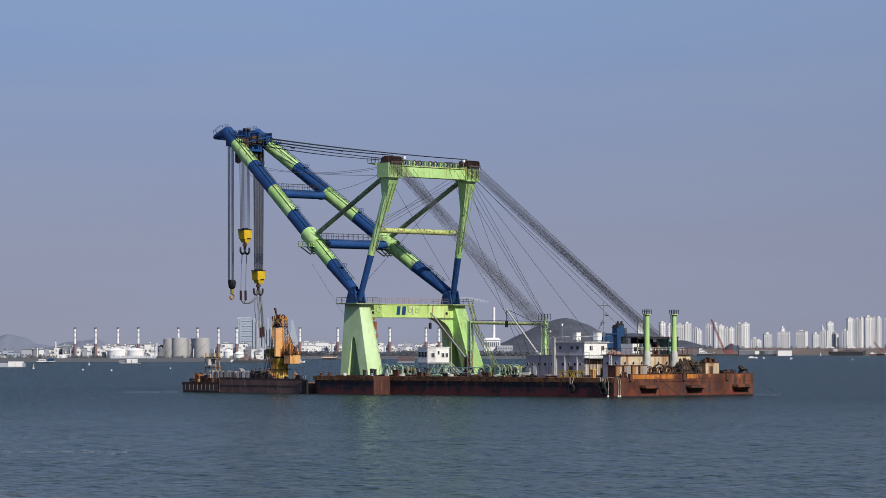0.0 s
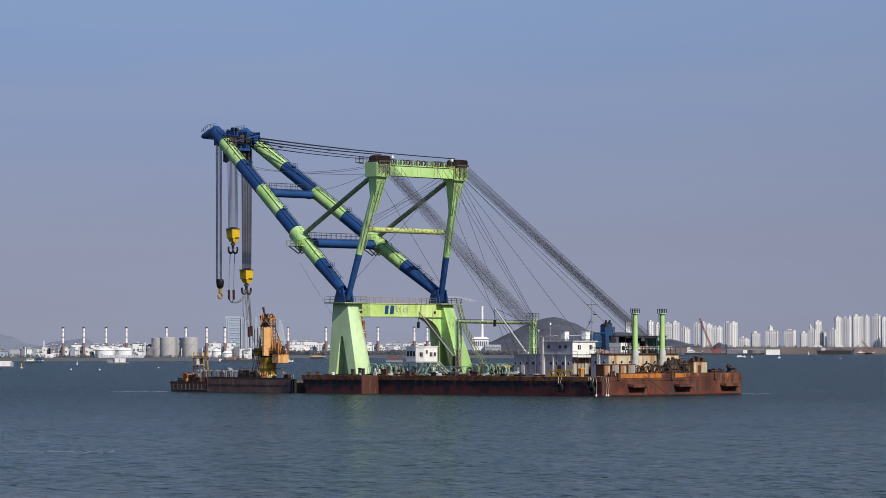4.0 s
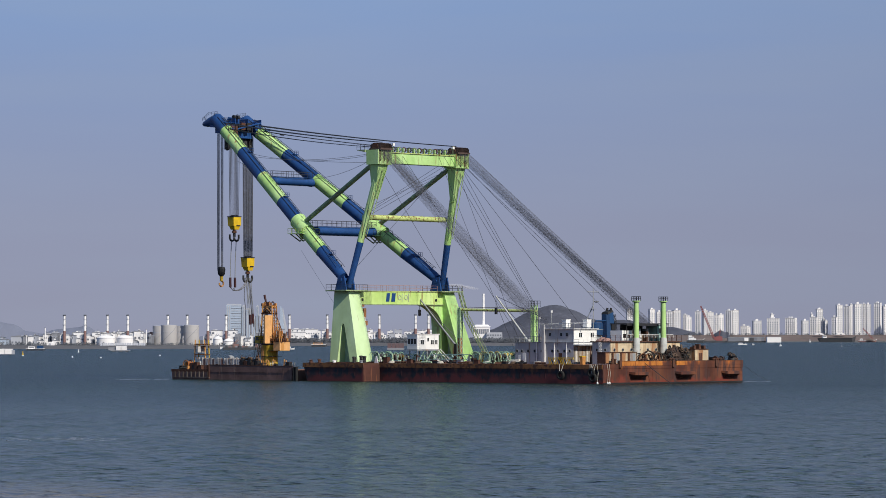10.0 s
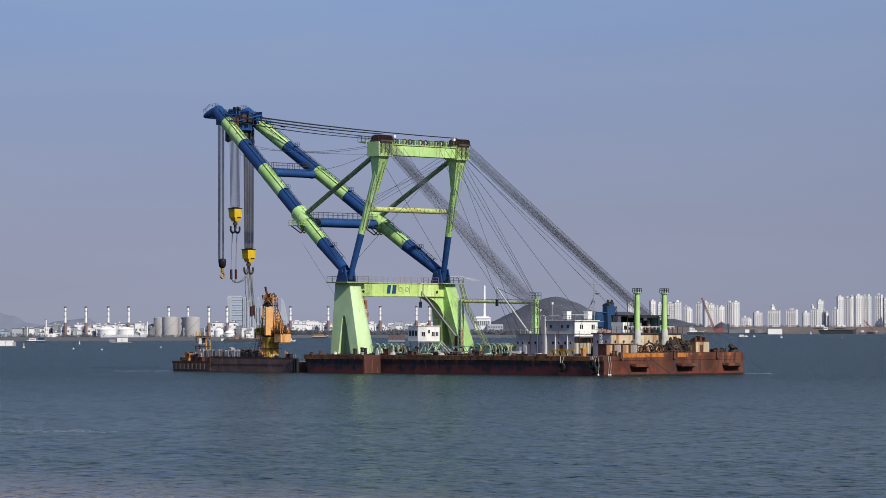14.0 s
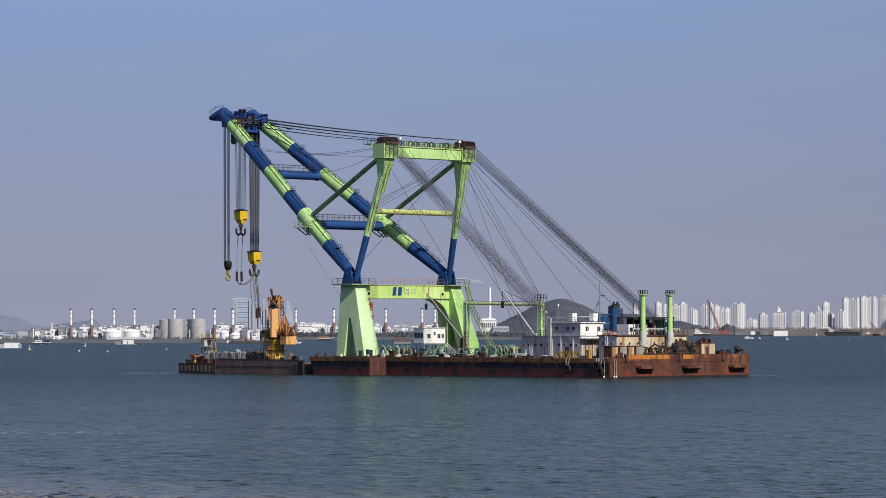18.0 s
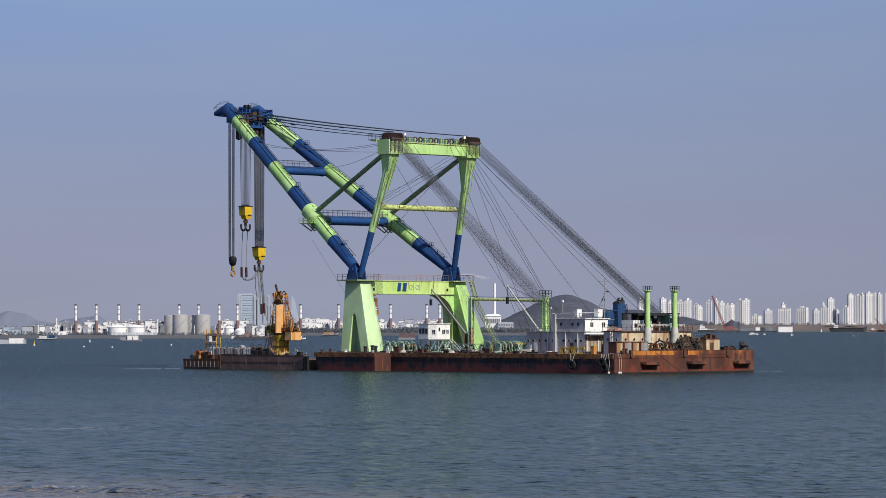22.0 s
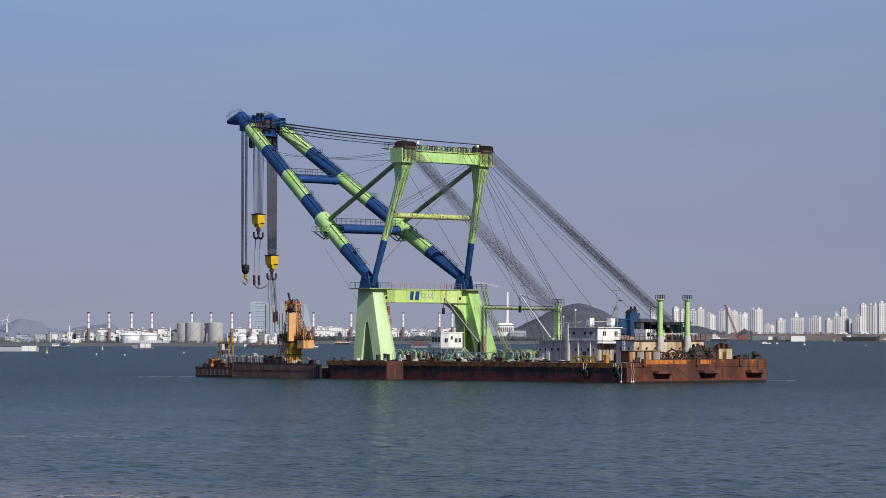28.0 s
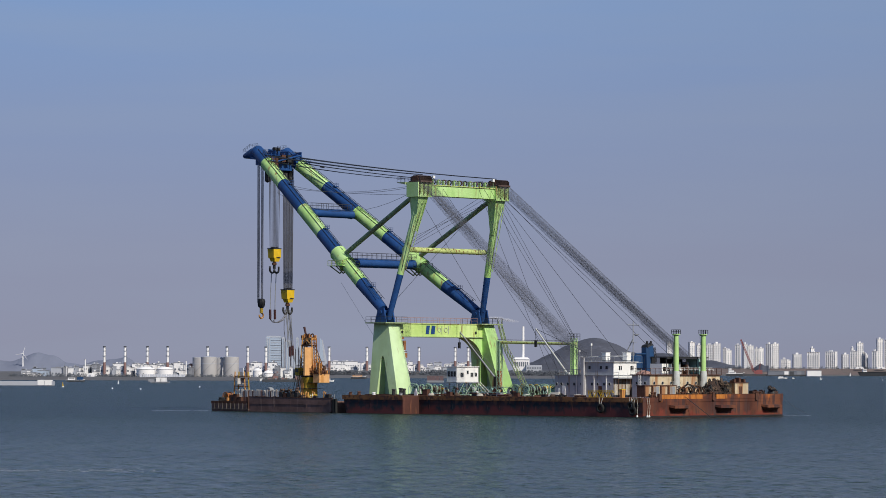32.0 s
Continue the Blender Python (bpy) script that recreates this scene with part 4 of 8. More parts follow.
for w in (9.0, 12.2, 15.2):
    part("balcony_post", Form().tube((13.7, w, DECK), (13.7, w, 6.8), 0.08, 6), rust_dark, bal)
part("handrail", Form().rail([(22.3, 8.9, 7.42), (29.6, 8.9, 7.42), (29.6, 19.8, 7.42)], 1.0, 1.3, 0.05), steel, dh)
part("handrail", Form().rail([(14.7, 8.9, 9.87), (22.2, 8.9, 9.87), (22.2, 15.4, 9.87)], 0.9, 1.5, 0.045), steel, dh)
part("top_pipe", Form().tube((23.0, 8.9, 10.7), (12.8, 10.6, 10.9), 0.08, 6), white, dh)
for s, w, z in ((23.6, 9.2, 11.6), (20.8, 9.4, 12.8)):
    part("light_pole", Form().tube((s, w, 7.42), (s, w, z), 0.07, 6), steel, dh)
    part("pole_lamp", Form().box((s - 0.15, w - 0.15, z), (s + 0.15, w + 0.15, z + 0.4)), white, dh)
boat = thing("covered_dinghy", (27.0, 6.4, DECK), "small pale tarpaulin-covered dinghy on deck", "dinghy")
part("cover", Form().prism([(25.6, 5.8, DECK + 0.05), (28.4, 5.8, DECK + 0.05), (28.7, 6.4, DECK + 0.05), (28.4, 7.0, DECK + 0.05), (25.6, 7.0, DECK + 0.05)], [(26.0, 6.3, DECK + 0.9), (27.9, 6.3, DECK + 0.8), (28.1, 6.4, DECK + 0.7), (27.9, 6.5, DECK + 0.8), (26.0, 6.5, DECK + 0.9)]), fibre, boat)
part("keel", Form().box((25.8, 6.3, DECK), (28.4, 6.5, DECK + 0.1)), brown, boat)
for s, w, h in ((17.6, 9.9, 9.87), (15.6, 13.4, 9.87)):
    t = thing("roof_tank", (s, w, h), "white boxy tank on the deckhouse roof", "water tank", "roof tanks")
    part("tank", Form().box((s - 0.5, w - 0.6, h + 0.3), (s + 0.5, w + 0.6, h + 1.6)), white, t)
    part("lid", Form().box((s - 0.55, w - 0.65, h + 1.6), (s + 0.55, w + 0.65, h + 1.68)), white, t)
    part("foot", Form().box((s - 0.45, w - 0.5, h), (s + 0.45, w + 0.5, h + 0.3)), grey, t)
# Mast with radar behind the deckhouse.
mast = thing("signal_mast", (15.5, 14.6, 9.87), "slim white lattice signal mast with a small dish", "mast")
for a, b in (((15.5, 15.0, 9.87), (15.5, 15.0, 17.2)), ((18.2, 15.0, 9.87), (15.6, 15.0, 14.0)), ((17.0, 13.6, 9.87), (15.5, 15.0, 14.0))):
    part("mast_tube", Form().tube(a, b, 0.09, 6), steel, mast)
part("yard", Form().tube((15.5, 13.4, 16.6), (15.5, 16.6, 16.6), 0.09, 5), steel, mast)
part("dish", Form().lathe((15.3, 15.6, 14.6), [(0.1, 0), (0.55, 0.25), (0.5, 0.32), (0.1, 0.1)], 14), steel, mast)
part("platform", Form().box((15.0, 14.5, 13.4), (16.0, 15.5, 13.48)), steel, mast)
for z in (11.0, 12.2, 14.4):
    part("mast_rung", Form().tube((15.5, 14.6, z), (16.6 if z < 13 else 15.9, 15.4, z), 0.05, 5), steel, mast)

# Blue funnel and tank.
fun = thing("funnel", (17.4, 21.2, 7.42), "blue ship's funnel with a dark exhaust on top", "funnel")
part("casing", Form().prism([(16.0, 20.5, 7.42), (16.5, 20.0, 7.42), (17.9, 20.0, 7.42), (18.4, 20.5, 7.42), (18.4, 21.9, 7.42), (17.9, 22.4, 7.42), (16.5, 22.4, 7.42), (16.0, 21.9, 7.42)],
                            [(16.5, 20.6, 12.5), (16.9, 20.2, 12.5), (18.0, 20.2, 12.5), (18.4, 20.6, 12.5), (18.4, 21.7, 12.9), (18.0, 22.1, 12.9), (16.9, 22.1, 12.9), (16.5, 21.7, 12.9)]), blue_faded, fun)
part("cap", Form().prism([(16.6, 20.3, 12.5), (18.3, 20.3, 12.5), (18.3, 22.0, 12.88), (16.6, 22.0, 12.88)], [(16.8, 20.5, 12.95), (18.1, 20.5, 12.95), (18.1, 21.8, 13.3), (16.8, 21.8, 13.3)]), black, fun)
part("louvre", Form().box((16.0, 20.7, 9.4), (16.35, 21.7, 10.7)), black, fun)
part("side_ladder", Form().lattice((15.95, 22.0, 7.5), (16.45, 21.9, 12.5), 0.2, 0.04, 9), black, fun)
for d in (-0.45, 0.45):
    part("exhaust", Form().tube((17.4 + d, 21.2, 12.6), (17.2 + d, 21.4, 13.7), 0.22, 10), black, fun)
bt = thing("blue_tank", (17.0, 17.4, 7.42), "small faded blue tank with pipes", "tank")
part("tank", Form().lathe((17.0, 17.4, 8.6), [(1.2, 0), (1.3, 0.1), (1.3, 2.2), (0.9, 2.4)], 18), blue_faded, bt)
part("pipe", Form().line([(17.0, 17.4, 10.9), (17.0, 17.4, 11.3), (17.0, 20.2, 11.3)], 0.14, 6), blue_faded, bt)
part("stand", Form().box((16.2, 16.6, 7.42), (17.8, 18.2, 8.6)), grey, bt)
part("band", Form().lathe((17.0, 17.4, 9.6), [(1.31, 0), (1.35, 0.03), (1.35, 0.1), (1.31, 0.13)], 18), steel, bt)

# Cream aft house, streaked with rust.
ah = thing("aft_house", (8, 20, DECK), "cream steel aft house streaked with rust", "deckhouse")
ab = part("body", Form().box((5.4, 8.3, DECK), (9.8, 27.6, 7.4)), cream, ah, "cream wall with rust runs")
part("roof", Form().box((5.1, 8.0, 7.4), (10.1, 27.9, 7.56)), rust_dark, ah)
for i in range(8):
    porthole(ab, (5.39, 9.3 + i * 2.3, 6.0), (-1, 0, 0), 0.24)
for s in (6.6, 8.6):
    porthole(ab, (s, 8.22, 6.0), (0, -1, 0), 0.24)
for w in (17.0, 24.2):
    part("door", Form().box((5.33, w, DECK + 0.15), (5.39, w + 0.8, DECK + 2.0)), rust_dark, ab)
part("side_plate", Form().box((5.5, 8.23, DECK), (9.7, 8.29, 7.35)), house_grey, ab, "grey side wall")
part("wheelhouse", Form().box((6.6, 12.8, 7.56), (9.4, 15.6, 9.5)), white, ah)
for w in (13.1, 14.3):
    part("window", Form().box((6.55, w, 8.2), (6.6, w + 0.8, 8.9)), glass, ah)
part("ladder", Form().lattice((7.6, 8.1, DECK), (7.6, 8.1, 7.4), 0.22, 0.05, 8), white, ah)
part("handrail", Form().rail([(9.9, 8.1, 7.56), (5.2, 8.1, 7.56), (5.2, 27.8, 7.56), (9.9, 27.8, 7.56)], 1.1, 1.3, 0.04), rust_dark, ah)
can = part("canopy", Form().box((5.8, 13.2, 10.62), (9.8, 24.9, 10.8)), black, ah, "dark canopy over the aft roof")
part("canopy_valance", Form().box((5.75, 13.2, 10.35), (5.8, 22.0, 10.62)), rope_dark, can)
part("canopy_back", Form().box((9.6, 15.8, 8.3), (9.7, 22.0, 10.6)), black, can)
part("aqua_hut", Form().box((6.2, 22.2, 7.56), (9.0, 24.5, 10.5)), mint, ah, "pale aqua box hut")
part("hut_window", Form().box((6.14, 22.6, 9.0), (6.2, 24.0, 9.9)), glass, ah)
part("white_raft", Form().lathe((6.4, 17.2, 7.56), [(0.5, 0), (0.55, 0.1), (0.55, 1.1), (0.4, 1.2)], 14), white, ah)
for i in range(9):
    w = 15.9 + i * 0.68
    part("roof_gear", Form().box((7.0 + 0.3 * (i % 3), w, 7.56), (8.6, w + 0.5, 8.5 + 0.45 * ((i * 5) % 4))), (black, brown, rust_dark, grey)[i % 4], ah)
part("white_rail", Form().rail([(5.3, 12.6, 8.2), (5.3, 25.6, 8.2)], 0.55, 1.0, 0.04), white, ah)
tp_ = thing("tarpaulin_heap", (8.6, 9.8, 7.56), "faded red tarpaulin heaped on the aft roof", "tarpaulin")
part("cover", Form().lathe((8.7, 10.0, 7.55), [(1.35, 0), (1.1, 0.35), (0.7, 0.5), (0.3, 0.75)], 7), rail_rust, tp_)
part("fold", Form().lathe((7.3, 9.4, 7.55), [(0.95, 0), (0.7, 0.45), (0.2, 0.65)], 8), rail_rust, tp_)
for s in (6.0, 9.6):
    for w in (13.4, 16.2, 19.0, 21.8, 24.7):
        part("canopy_post", Form().tube((s, w, 7.5), (s, w, 10.65), 0.07, 5), black, can)
for k, (s, w) in enumerate(((5.0, 14.9), (4.6, 22.0))):
    m = thing("green_post", (s, w, DECK), "tall lime green mooring post with a railed top", "post", "green posts")
    part("shaft", Form().lathe((s, w, DECK), [(0.62, 0), (0.62, 1.0), (0.52, 3.0), (0.45, 11.3)], 16), lime, m)
    part("base_sleeve", Form().lathe((s, w, DECK), [(0.7, 0), (0.68, 4.4), (0.6, 4.8)], 16), post_grey, m, "pale grey rust-streaked lower sleeve")
    tp = part("top_platform", Form().lathe((s, w, 14.6), [(0.5, 0), (0.75, 0.15), (0.75, 0.3)], 12), lime, m)
    part("top_rail", Form().rail([(s + 0.58, w + 0.58, 14.9), (s + 0.58, w - 0.58, 14.9), (s - 0.58, w - 0.58, 14.9), (s - 0.58, w + 0.58, 14.9), (s + 0.58, w + 0.58, 14.9)], 0.75, 0.58, 0.055), black, tp)
    for d in (-0.25, 0.25):
        part("ladder_rail", Form().tube((s - 0.1, w - 0.85 + d * 0.2, DECK + 3), (s - 0.1 + d, w - 0.75, 14.8), 0.04, 4), black, m)

# Pipe gantry over the middle deck.
pg = thing("pipe_gantry", (45, 24, DECK), "lime green lattice posts carrying a rust-spotted pipe beam", "gantry")
part("post", Form().lattice((52.6, 18.2, DECK), (52.6, 18.2, 14.0), 0.36, 0.09, 14), pale_green, pg, "pale green lattice post")
part("post_core", Form().box((52.33, 17.93, DECK + 4.6), (52.87, 18.47, 13.9)), lime, pg)
part("post_foot", Form().box((52.28, 17.88, DECK), (52.92, 18.52, DECK + 4.7)), jib_rust, pg, "rusted post foot")
part("foot_plate", Form().box((52.0, 17.6, DECK), (53.2, 18.8, DECK + 0.12)), rust_dark, pg)
part("post", Form().lattice((33.2, 18.2, DECK), (33.2, 18.2, 14.4), 0.42, 0.08, 12), lime, pg)
part("post_core", Form().box((32.9, 18.0, DECK), (33.5, 18.4, 13.6)), lime, pg)
part("beam", Form().tube((53.2, 18.2, 13.6), (32.6, 18.2, 13.2), 0.27, 8), lime_worn, pg, "rust-spotted green beam")
part("beam_rail", Form().tube((53.2, 18.2, 14.1), (32.6, 18.2, 13.7), 0.06, 4), rust_dark, pg)
part("crow_nest", Form().rail([(32.4, 17.4, 13.9), (34.0, 17.4, 13.9), (34.0, 19.0, 13.9), (32.4, 19.0, 13.9), (32.4, 17.4, 13.9)], 1.2, 0.8, 0.05), black, pg)

# Small derricks.
for name, foot, tip, mat in (("a", (29.0, 12.0, 7.5), (37.2, 12.0, 16.0), post_grey), ("b", (60.2, 25.0, 6.6), (70.2, 25.0, 15.9), steel)):
    d = thing("derrick", (foot[0], foot[1], DECK if name == "b" else 7.5), "pale mint derrick boom held by wires", "derrick", "derricks")
    part("boom", Form().tube(foot, tip, 0.2, 10, 0.14), mat, d)
    part("heel", Form().box((foot[0] - 0.3, foot[1] - 0.3, foot[2] - (0.0 if name == "a" else 3.2)), (foot[0] + 0.3, foot[1] + 0.3, foot[2] + 0.4)), mat if name == "a" else black, d)
    part("topping_wire", Form().tube(tip, (foot[0] - 4.0 if name == "a" else 70.6, foot[1] + 0.8, 11.5 if name == "a" else 16.9), 0.05, 4), rope_dark, d)
    part("second_wire", Form().tube(mix3(foot, tip, 0.96), (foot[0] + 1.2, foot[1] + 1.2, foot[2] + 1.6), 0.05, 5), rope_grey, d)
    hk = Vector(tip)
    part("fall_wire", Form().tube(hk, hk - Vector((0, 0, 2.6)), 0.05, 4), rope_dark, d)
    part("hook", Form().box(hk - Vector((0.2, 0.2, 3.4)), hk - Vector((-0.2, -0.2, 2.2))), black, d)

# ---- winches ----
def winch(s, w, drum, mat, rope):
    k = thing("winch", (s, w, DECK), "green deck winch with a wound wire drum", "winch", "winches")
    part("bed", Form().box((s - 1.3, w - 1.9, DECK), (s + 1.3, w + 1.9, DECK + 0.28)), rust_dark, k)
    for d in (-1.6, 0.0, 1.6):
        ck = part("cheek", Form().ring((s, w + d, DECK + 1.25), (0, 1, 0), drum + 0.2, 0.1, 16, 5), mat, k)
        for a in range(5):
            c, e = math.cos(a * 1.2566), math.sin(a * 1.2566)
            part("spoke", Form().tube((s, w + d, DECK + 1.25), (s + c * (drum + 0.2), w + d, DECK + 1.25 + e * (drum + 0.2)), 0.06, 4), mat, ck)
        part("stand", Form().prism([(s - 0.9, w + d - 0.1, DECK + 0.2), (s + 0.9, w + d - 0.1, DECK + 0.2), (s + 0.9, w + d + 0.1, DECK + 0.2), (s - 0.9, w + d + 0.1, DECK + 0.2)],
                                   [(s - 0.25, w + d - 0.1, DECK + 1.4), (s + 0.25, w + d - 0.1, DECK + 1.4), (s + 0.25, w + d + 0.1, DECK + 1.4), (s - 0.25, w + d + 0.1, DECK + 1.4)]), mat, k)
    part("drum", Form().tube((s, w - 1.55, DECK + 1.25), (s, w + 1.55, DECK + 1.25), drum, 16), rope, k)
    part("motor", Form().tube((s + 1.1, w - 0.5, DECK + 0.8), (s + 1.1, w + 1.2, DECK + 0.8), 0.42, 10), mat, k)
    part("gearbox", Form().box((s + 0.5, w + 1.2, DECK + 0.28), (s + 1.6, w + 2.0, DECK + 1.5)), mat, k)
    part("brake_band", Form().ring((s, w - 1.75, DECK + 1.25), (0, 1, 0), drum * 0.75, 0.07, 14, 5), mint, k)
    part("brake_lever", Form().line([(s - 0.5, w - 1.8, DECK + 0.3), (s - 0.75, w - 1.8, DECK + 1.5), (s - 0.65, w - 1.8, DECK + 2.1)], 0.05, 5), mint, k)
    part("guard_hoop", Form().line([(s - 1.2, w - 1.9, DECK + 0.2), (s - 1.15, w - 1.9, DECK + 1.6), (s - 0.5, w - 1.9, DECK + 2.2), (s + 0.5, w - 1.9, DECK + 2.2), (s + 1.15, w - 1.9, DECK + 1.5), (s + 1.2, w - 1.9, DECK + 0.2)], 0.055, 5), mat, k)
    hw = part("handwheel", Form().ring((s - 1.2, w - 0.7, DECK + 1.5), (1, 0, 0.2), 0.3, 0.04, 12, 4), mint, k)
    part("wheel_post", Form().tube((s - 1.15, w - 0.7, DECK + 0.25), (s - 1.2, w - 0.7, DECK + 1.5), 0.05, 5), mat, hw)
    for d in (-0.9, 0.75):
        part("roller_arm", Form().tube((s - 0.9, w + d, DECK + 0.25), (s - 0.3, w + d + 0.2, DECK + 1.9), 0.06, 5), mat, k)
    return k


for s, w, d, mat, rp in ((60.5, 5.0, 0.62, pale_green, rope_dark), (58.2, 6.4, 0.5, pale_green, brown), (61.5, 9.5, 0.55, mint, rope_dark), (62.8, 6.8, 0.4, mint, rope_dark), (57.0, 15.5, 0.45, pale_green, rope_dark),
                         (41.0, 12.0, 0.66, pale_green, rope_dark), (38.6, 16.5, 0.66, pale_green, ochre), (34.0, 7.2, 0.72, ochre, rope_dark), (36.8, 8.0, 0.6, pale_green, brown), (35.2, 10.4, 0.62, mint, rope_dark), (31.5, 12.5, 0.55, pale_green, rope_dark), (32.4, 6.0, 0.5, pale_green, rope_dark), (44.5, 24.0, 0.6, pale_green, rust_dark)):
    winch(s, w, d, mat, rp)
tr = thing("truss_girder", (50, 9.6, DECK), "pale green lattice girder lying across the deck", "girder")
part("truss", Form().lattice((58.4, 9.6, DECK + 1.15), (42.0, 9.6, DECK + 1.15), 0.5, 0.08, 16), mint, tr)
for s in (57, 51, 45):
    part("trestle", Form().box((s - 0.12, 9.0, DECK), (s + 0.12, 10.2, DECK + 0.68)), rust_dark, tr)

# ---- loose things on deck ----
rack = thing("yellow_rack", (14, 2.5, DECK), "yellow striped steel gangway lying on deck", "gangway")
part("frame", Form().box((9.0, 2.2, DECK + 0.9), (15.0, 2.5, DECK + 1.06)), yellow, rack)
for i in range(15):
    s = 9.05 + i * 0.39
    part("slat", Form().prism([(s, 2.2, DECK), (s + 0.14, 2.2, DECK), (s + 0.14, 2.3, DECK), (s, 2.3, DECK)], [(s + 0.4, 2.2, DECK + 0.9), (s + 0.54, 2.2, DECK + 0.9), (s + 0.54, 2.3, DECK + 0.9), (s + 0.4, 2.3, DECK + 0.9)]), yellow if i % 4 else black, rack)
part("rail", Form().rail([(9.0, 2.2, DECK + 1.0), (15.0, 2.2, DECK + 1.0)], 0.3, 1.2, 0.05), yellow, rack)
part("foot_bar", Form().box((9.0, 2.2, DECK + 0.02), (15.0, 2.32, DECK + 0.14)), yellow, rack)
for s in (7.0,):
    b = thing("yellow_bin", (s, 2.8, DECK), "bright yellow steel bin with dents", "bin", "yellow bins")
    part("box", Form().prism([(s - 0.3, 2.2, DECK), (s + 0.3, 2.2, DECK), (s + 0.3, 2.9, DECK), (s - 0.3, 2.9, DECK)], [(s - 0.36, 2.1, DECK + 1.45), (s + 0.36, 2.1, DECK + 1.45), (s + 0.36, 3.0, DECK + 1.45), (s - 0.36, 3.0, DECK + 1.45)]), amber if s < 8 else yellow, b)
    part("rim", Form().box((s - 0.4, 2.04, DECK + 1.4), (s + 0.4, 3.06, DECK + 1.52)), yellow, b)
for i in range(4):
    w = 3.4 + i * 2.2
    c = thing("steel_locker", (2.6, w, DECK), "weathered pale steel locker with rust at the edges", "locker", "steel lockers")
    part("body", Form().box((1.6, w - 1.0, DECK + 0.15), (3.4, w + 1.0, DECK + 2.15)), cream if i in (1, 3) else rust_dark, c)
    for d in (-1.0, 0.94):
        part("corner_post", Form().box((1.54, w + d, DECK), (1.66, w + d + 0.1, DECK + 2.2)), rust_dark, c)
    part("door", Form().box((1.55, w - 0.75, DECK + 0.3), (1.6, w + 0.7, DECK + 2.0)), cream if i % 2 == 0 else grey, c)
    part("lid", Form().box((1.5, w - 1.05, DECK + 2.15), (3.5, w + 1.05, DECK + 2.25)), rust_dark, c)
for w, z0, r in ((12.5, 0, 1.2), (14.6, 0, 1.5), (16.4, 0.4, 1.4), (18.2, 0, 1.3)):
    h = thing("hose_coil", (1.9, w, DECK), "coiled dark and pale hoses heaped at the stern", "hose", "hose coils")
    for i in range(7):
        a = random.uniform(-0.6, 0.6)
        part("turn", Form().ring((1.6 + random.uniform(-0.3, 0.7), w + random.uniform(-0.6, 0.6), DECK + r * 0.75 + random.uniform(-0.1, 0.5)), (1, a, random.uniform(-0.4, 0.4)), r * random.uniform(0.45, 0.72), 0.1, 18, 5), (rubber, rust_dark, brown, rubber, edge_rust, fibre, rust_dark)[i % 7], h)
net = thing("net_heap", (2.5, 23.5, DECK), "heap of dark brown nets, chain and old tyres", "scrap heap")
for i in range(96):
    u, v = random.uniform(-1, 1), random.uniform(-1.0, 0.7)
    top = 3.0 * math.sqrt(1.02 - u * u) * random.uniform(0.05, 1)
    r = random.uniform(0.25, 0.5)
    part("tyre" if i % 3 else "chain_loop", Form().ring((2.4 + v, 23.1 + 3.2 * u, DECK + top + 0.3), (random.uniform(-1, 1), random.uniform(-1, 1), random.uniform(-0.4, 1)), r, r * 0.3, 12, 5), (brown, black, net_brown, rubber)[i % 4], net)
heap = Form()
for i in range(9):
    u = -0.85 + 1.7 * i / 8
    k = math.sqrt(1.05 - u * u)
    heap.lathe((2.6, 23.1 + 3.0 * u, DECK), [(1.1, 0), (1.0, 1.5 * k), (0.7, 2.5 * k), (0.15, 3.1 * k)], 9)
part("net_mass", heap, net_brown, net)
cb = thing("cream_locker", (2.5, 28.8, DECK), "cream deck house streaked with rust, dark scrap on its roof", "locker")
part("body", Form().box((1.2, 26.9, DECK), (4.4, 30.7, DECK + 2.6)), cream, cb)
part("roof", Form().box((1.1, 26.8, DECK + 2.6), (4.5, 30.8, DECK + 2.72)), rust_dark, cb)
part("door", Form().box((1.14, 28.0, DECK + 0.1), (1.2, 28.9, DECK + 2.0)), rust_dark, cb)
for i in range(5):
    part("roof_scrap", Form().box((1.6 + 0.5 * (i % 2), 27.1 + i * 0.7, DECK + 2.7), (2.6, 27.6 + i * 0.7, DECK + 3.1 + 0.25 * (i % 3))), rust_dark, cb)
for w in (4.0, 12.2, 20.0, 32.2, 33.4, 38.2):
    bl = thing("bollard", (0.9, w, DECK), "rusted twin mooring bollard", "bollard", "bollards")
    for d in (-0.35, 0.35):
        part("post", Form().lathe((0.9, w + d, DECK), [(0.24, 0), (0.22, 0.8), (0.3, 0.85), (0.3, 1.0), (0.2, 1.05)], 12), rust_dark, bl)
    part("base", Form().box((0.55, w - 0.75, DECK), (1.25, w + 0.75, DECK + 0.1)), rust_dark, bl)
rh = thing("rope_heap", (1.3, 37.9, DECK), "dark heap of rope and tyres at the stern corner", "rope heap")
for i in range(16):
    part("turn", Form().ring((1.3 + random.uniform(-0.4, 0.4), 37.8 + random.uniform(-0.55, 0.55), DECK + 0.3 + 1.5 * random.random()), (random.uniform(-1, 1), random.uniform(-1, 1), random.uniform(-0.5, 1)), random.uniform(0.3, 0.55), 0.13, 12, 5), (rubber, black, brown)[i % 3], rh)
part("heap", Form().lathe((1.4, 37.8, DECK), [(0.9, 0), (0.85, 0.8), (0.5, 1.6), (0.1, 1.9)], 9), black, rh)
aw = thing("anchor_winch", (1.6, 34.0, DECK), "dark anchor winch on the stern deck", "winch")
part("drum", Form().tube((1.6, 33.2, DECK + 0.7), (1.6, 34.8, DECK + 0.7), 0.5, 14), black, aw)
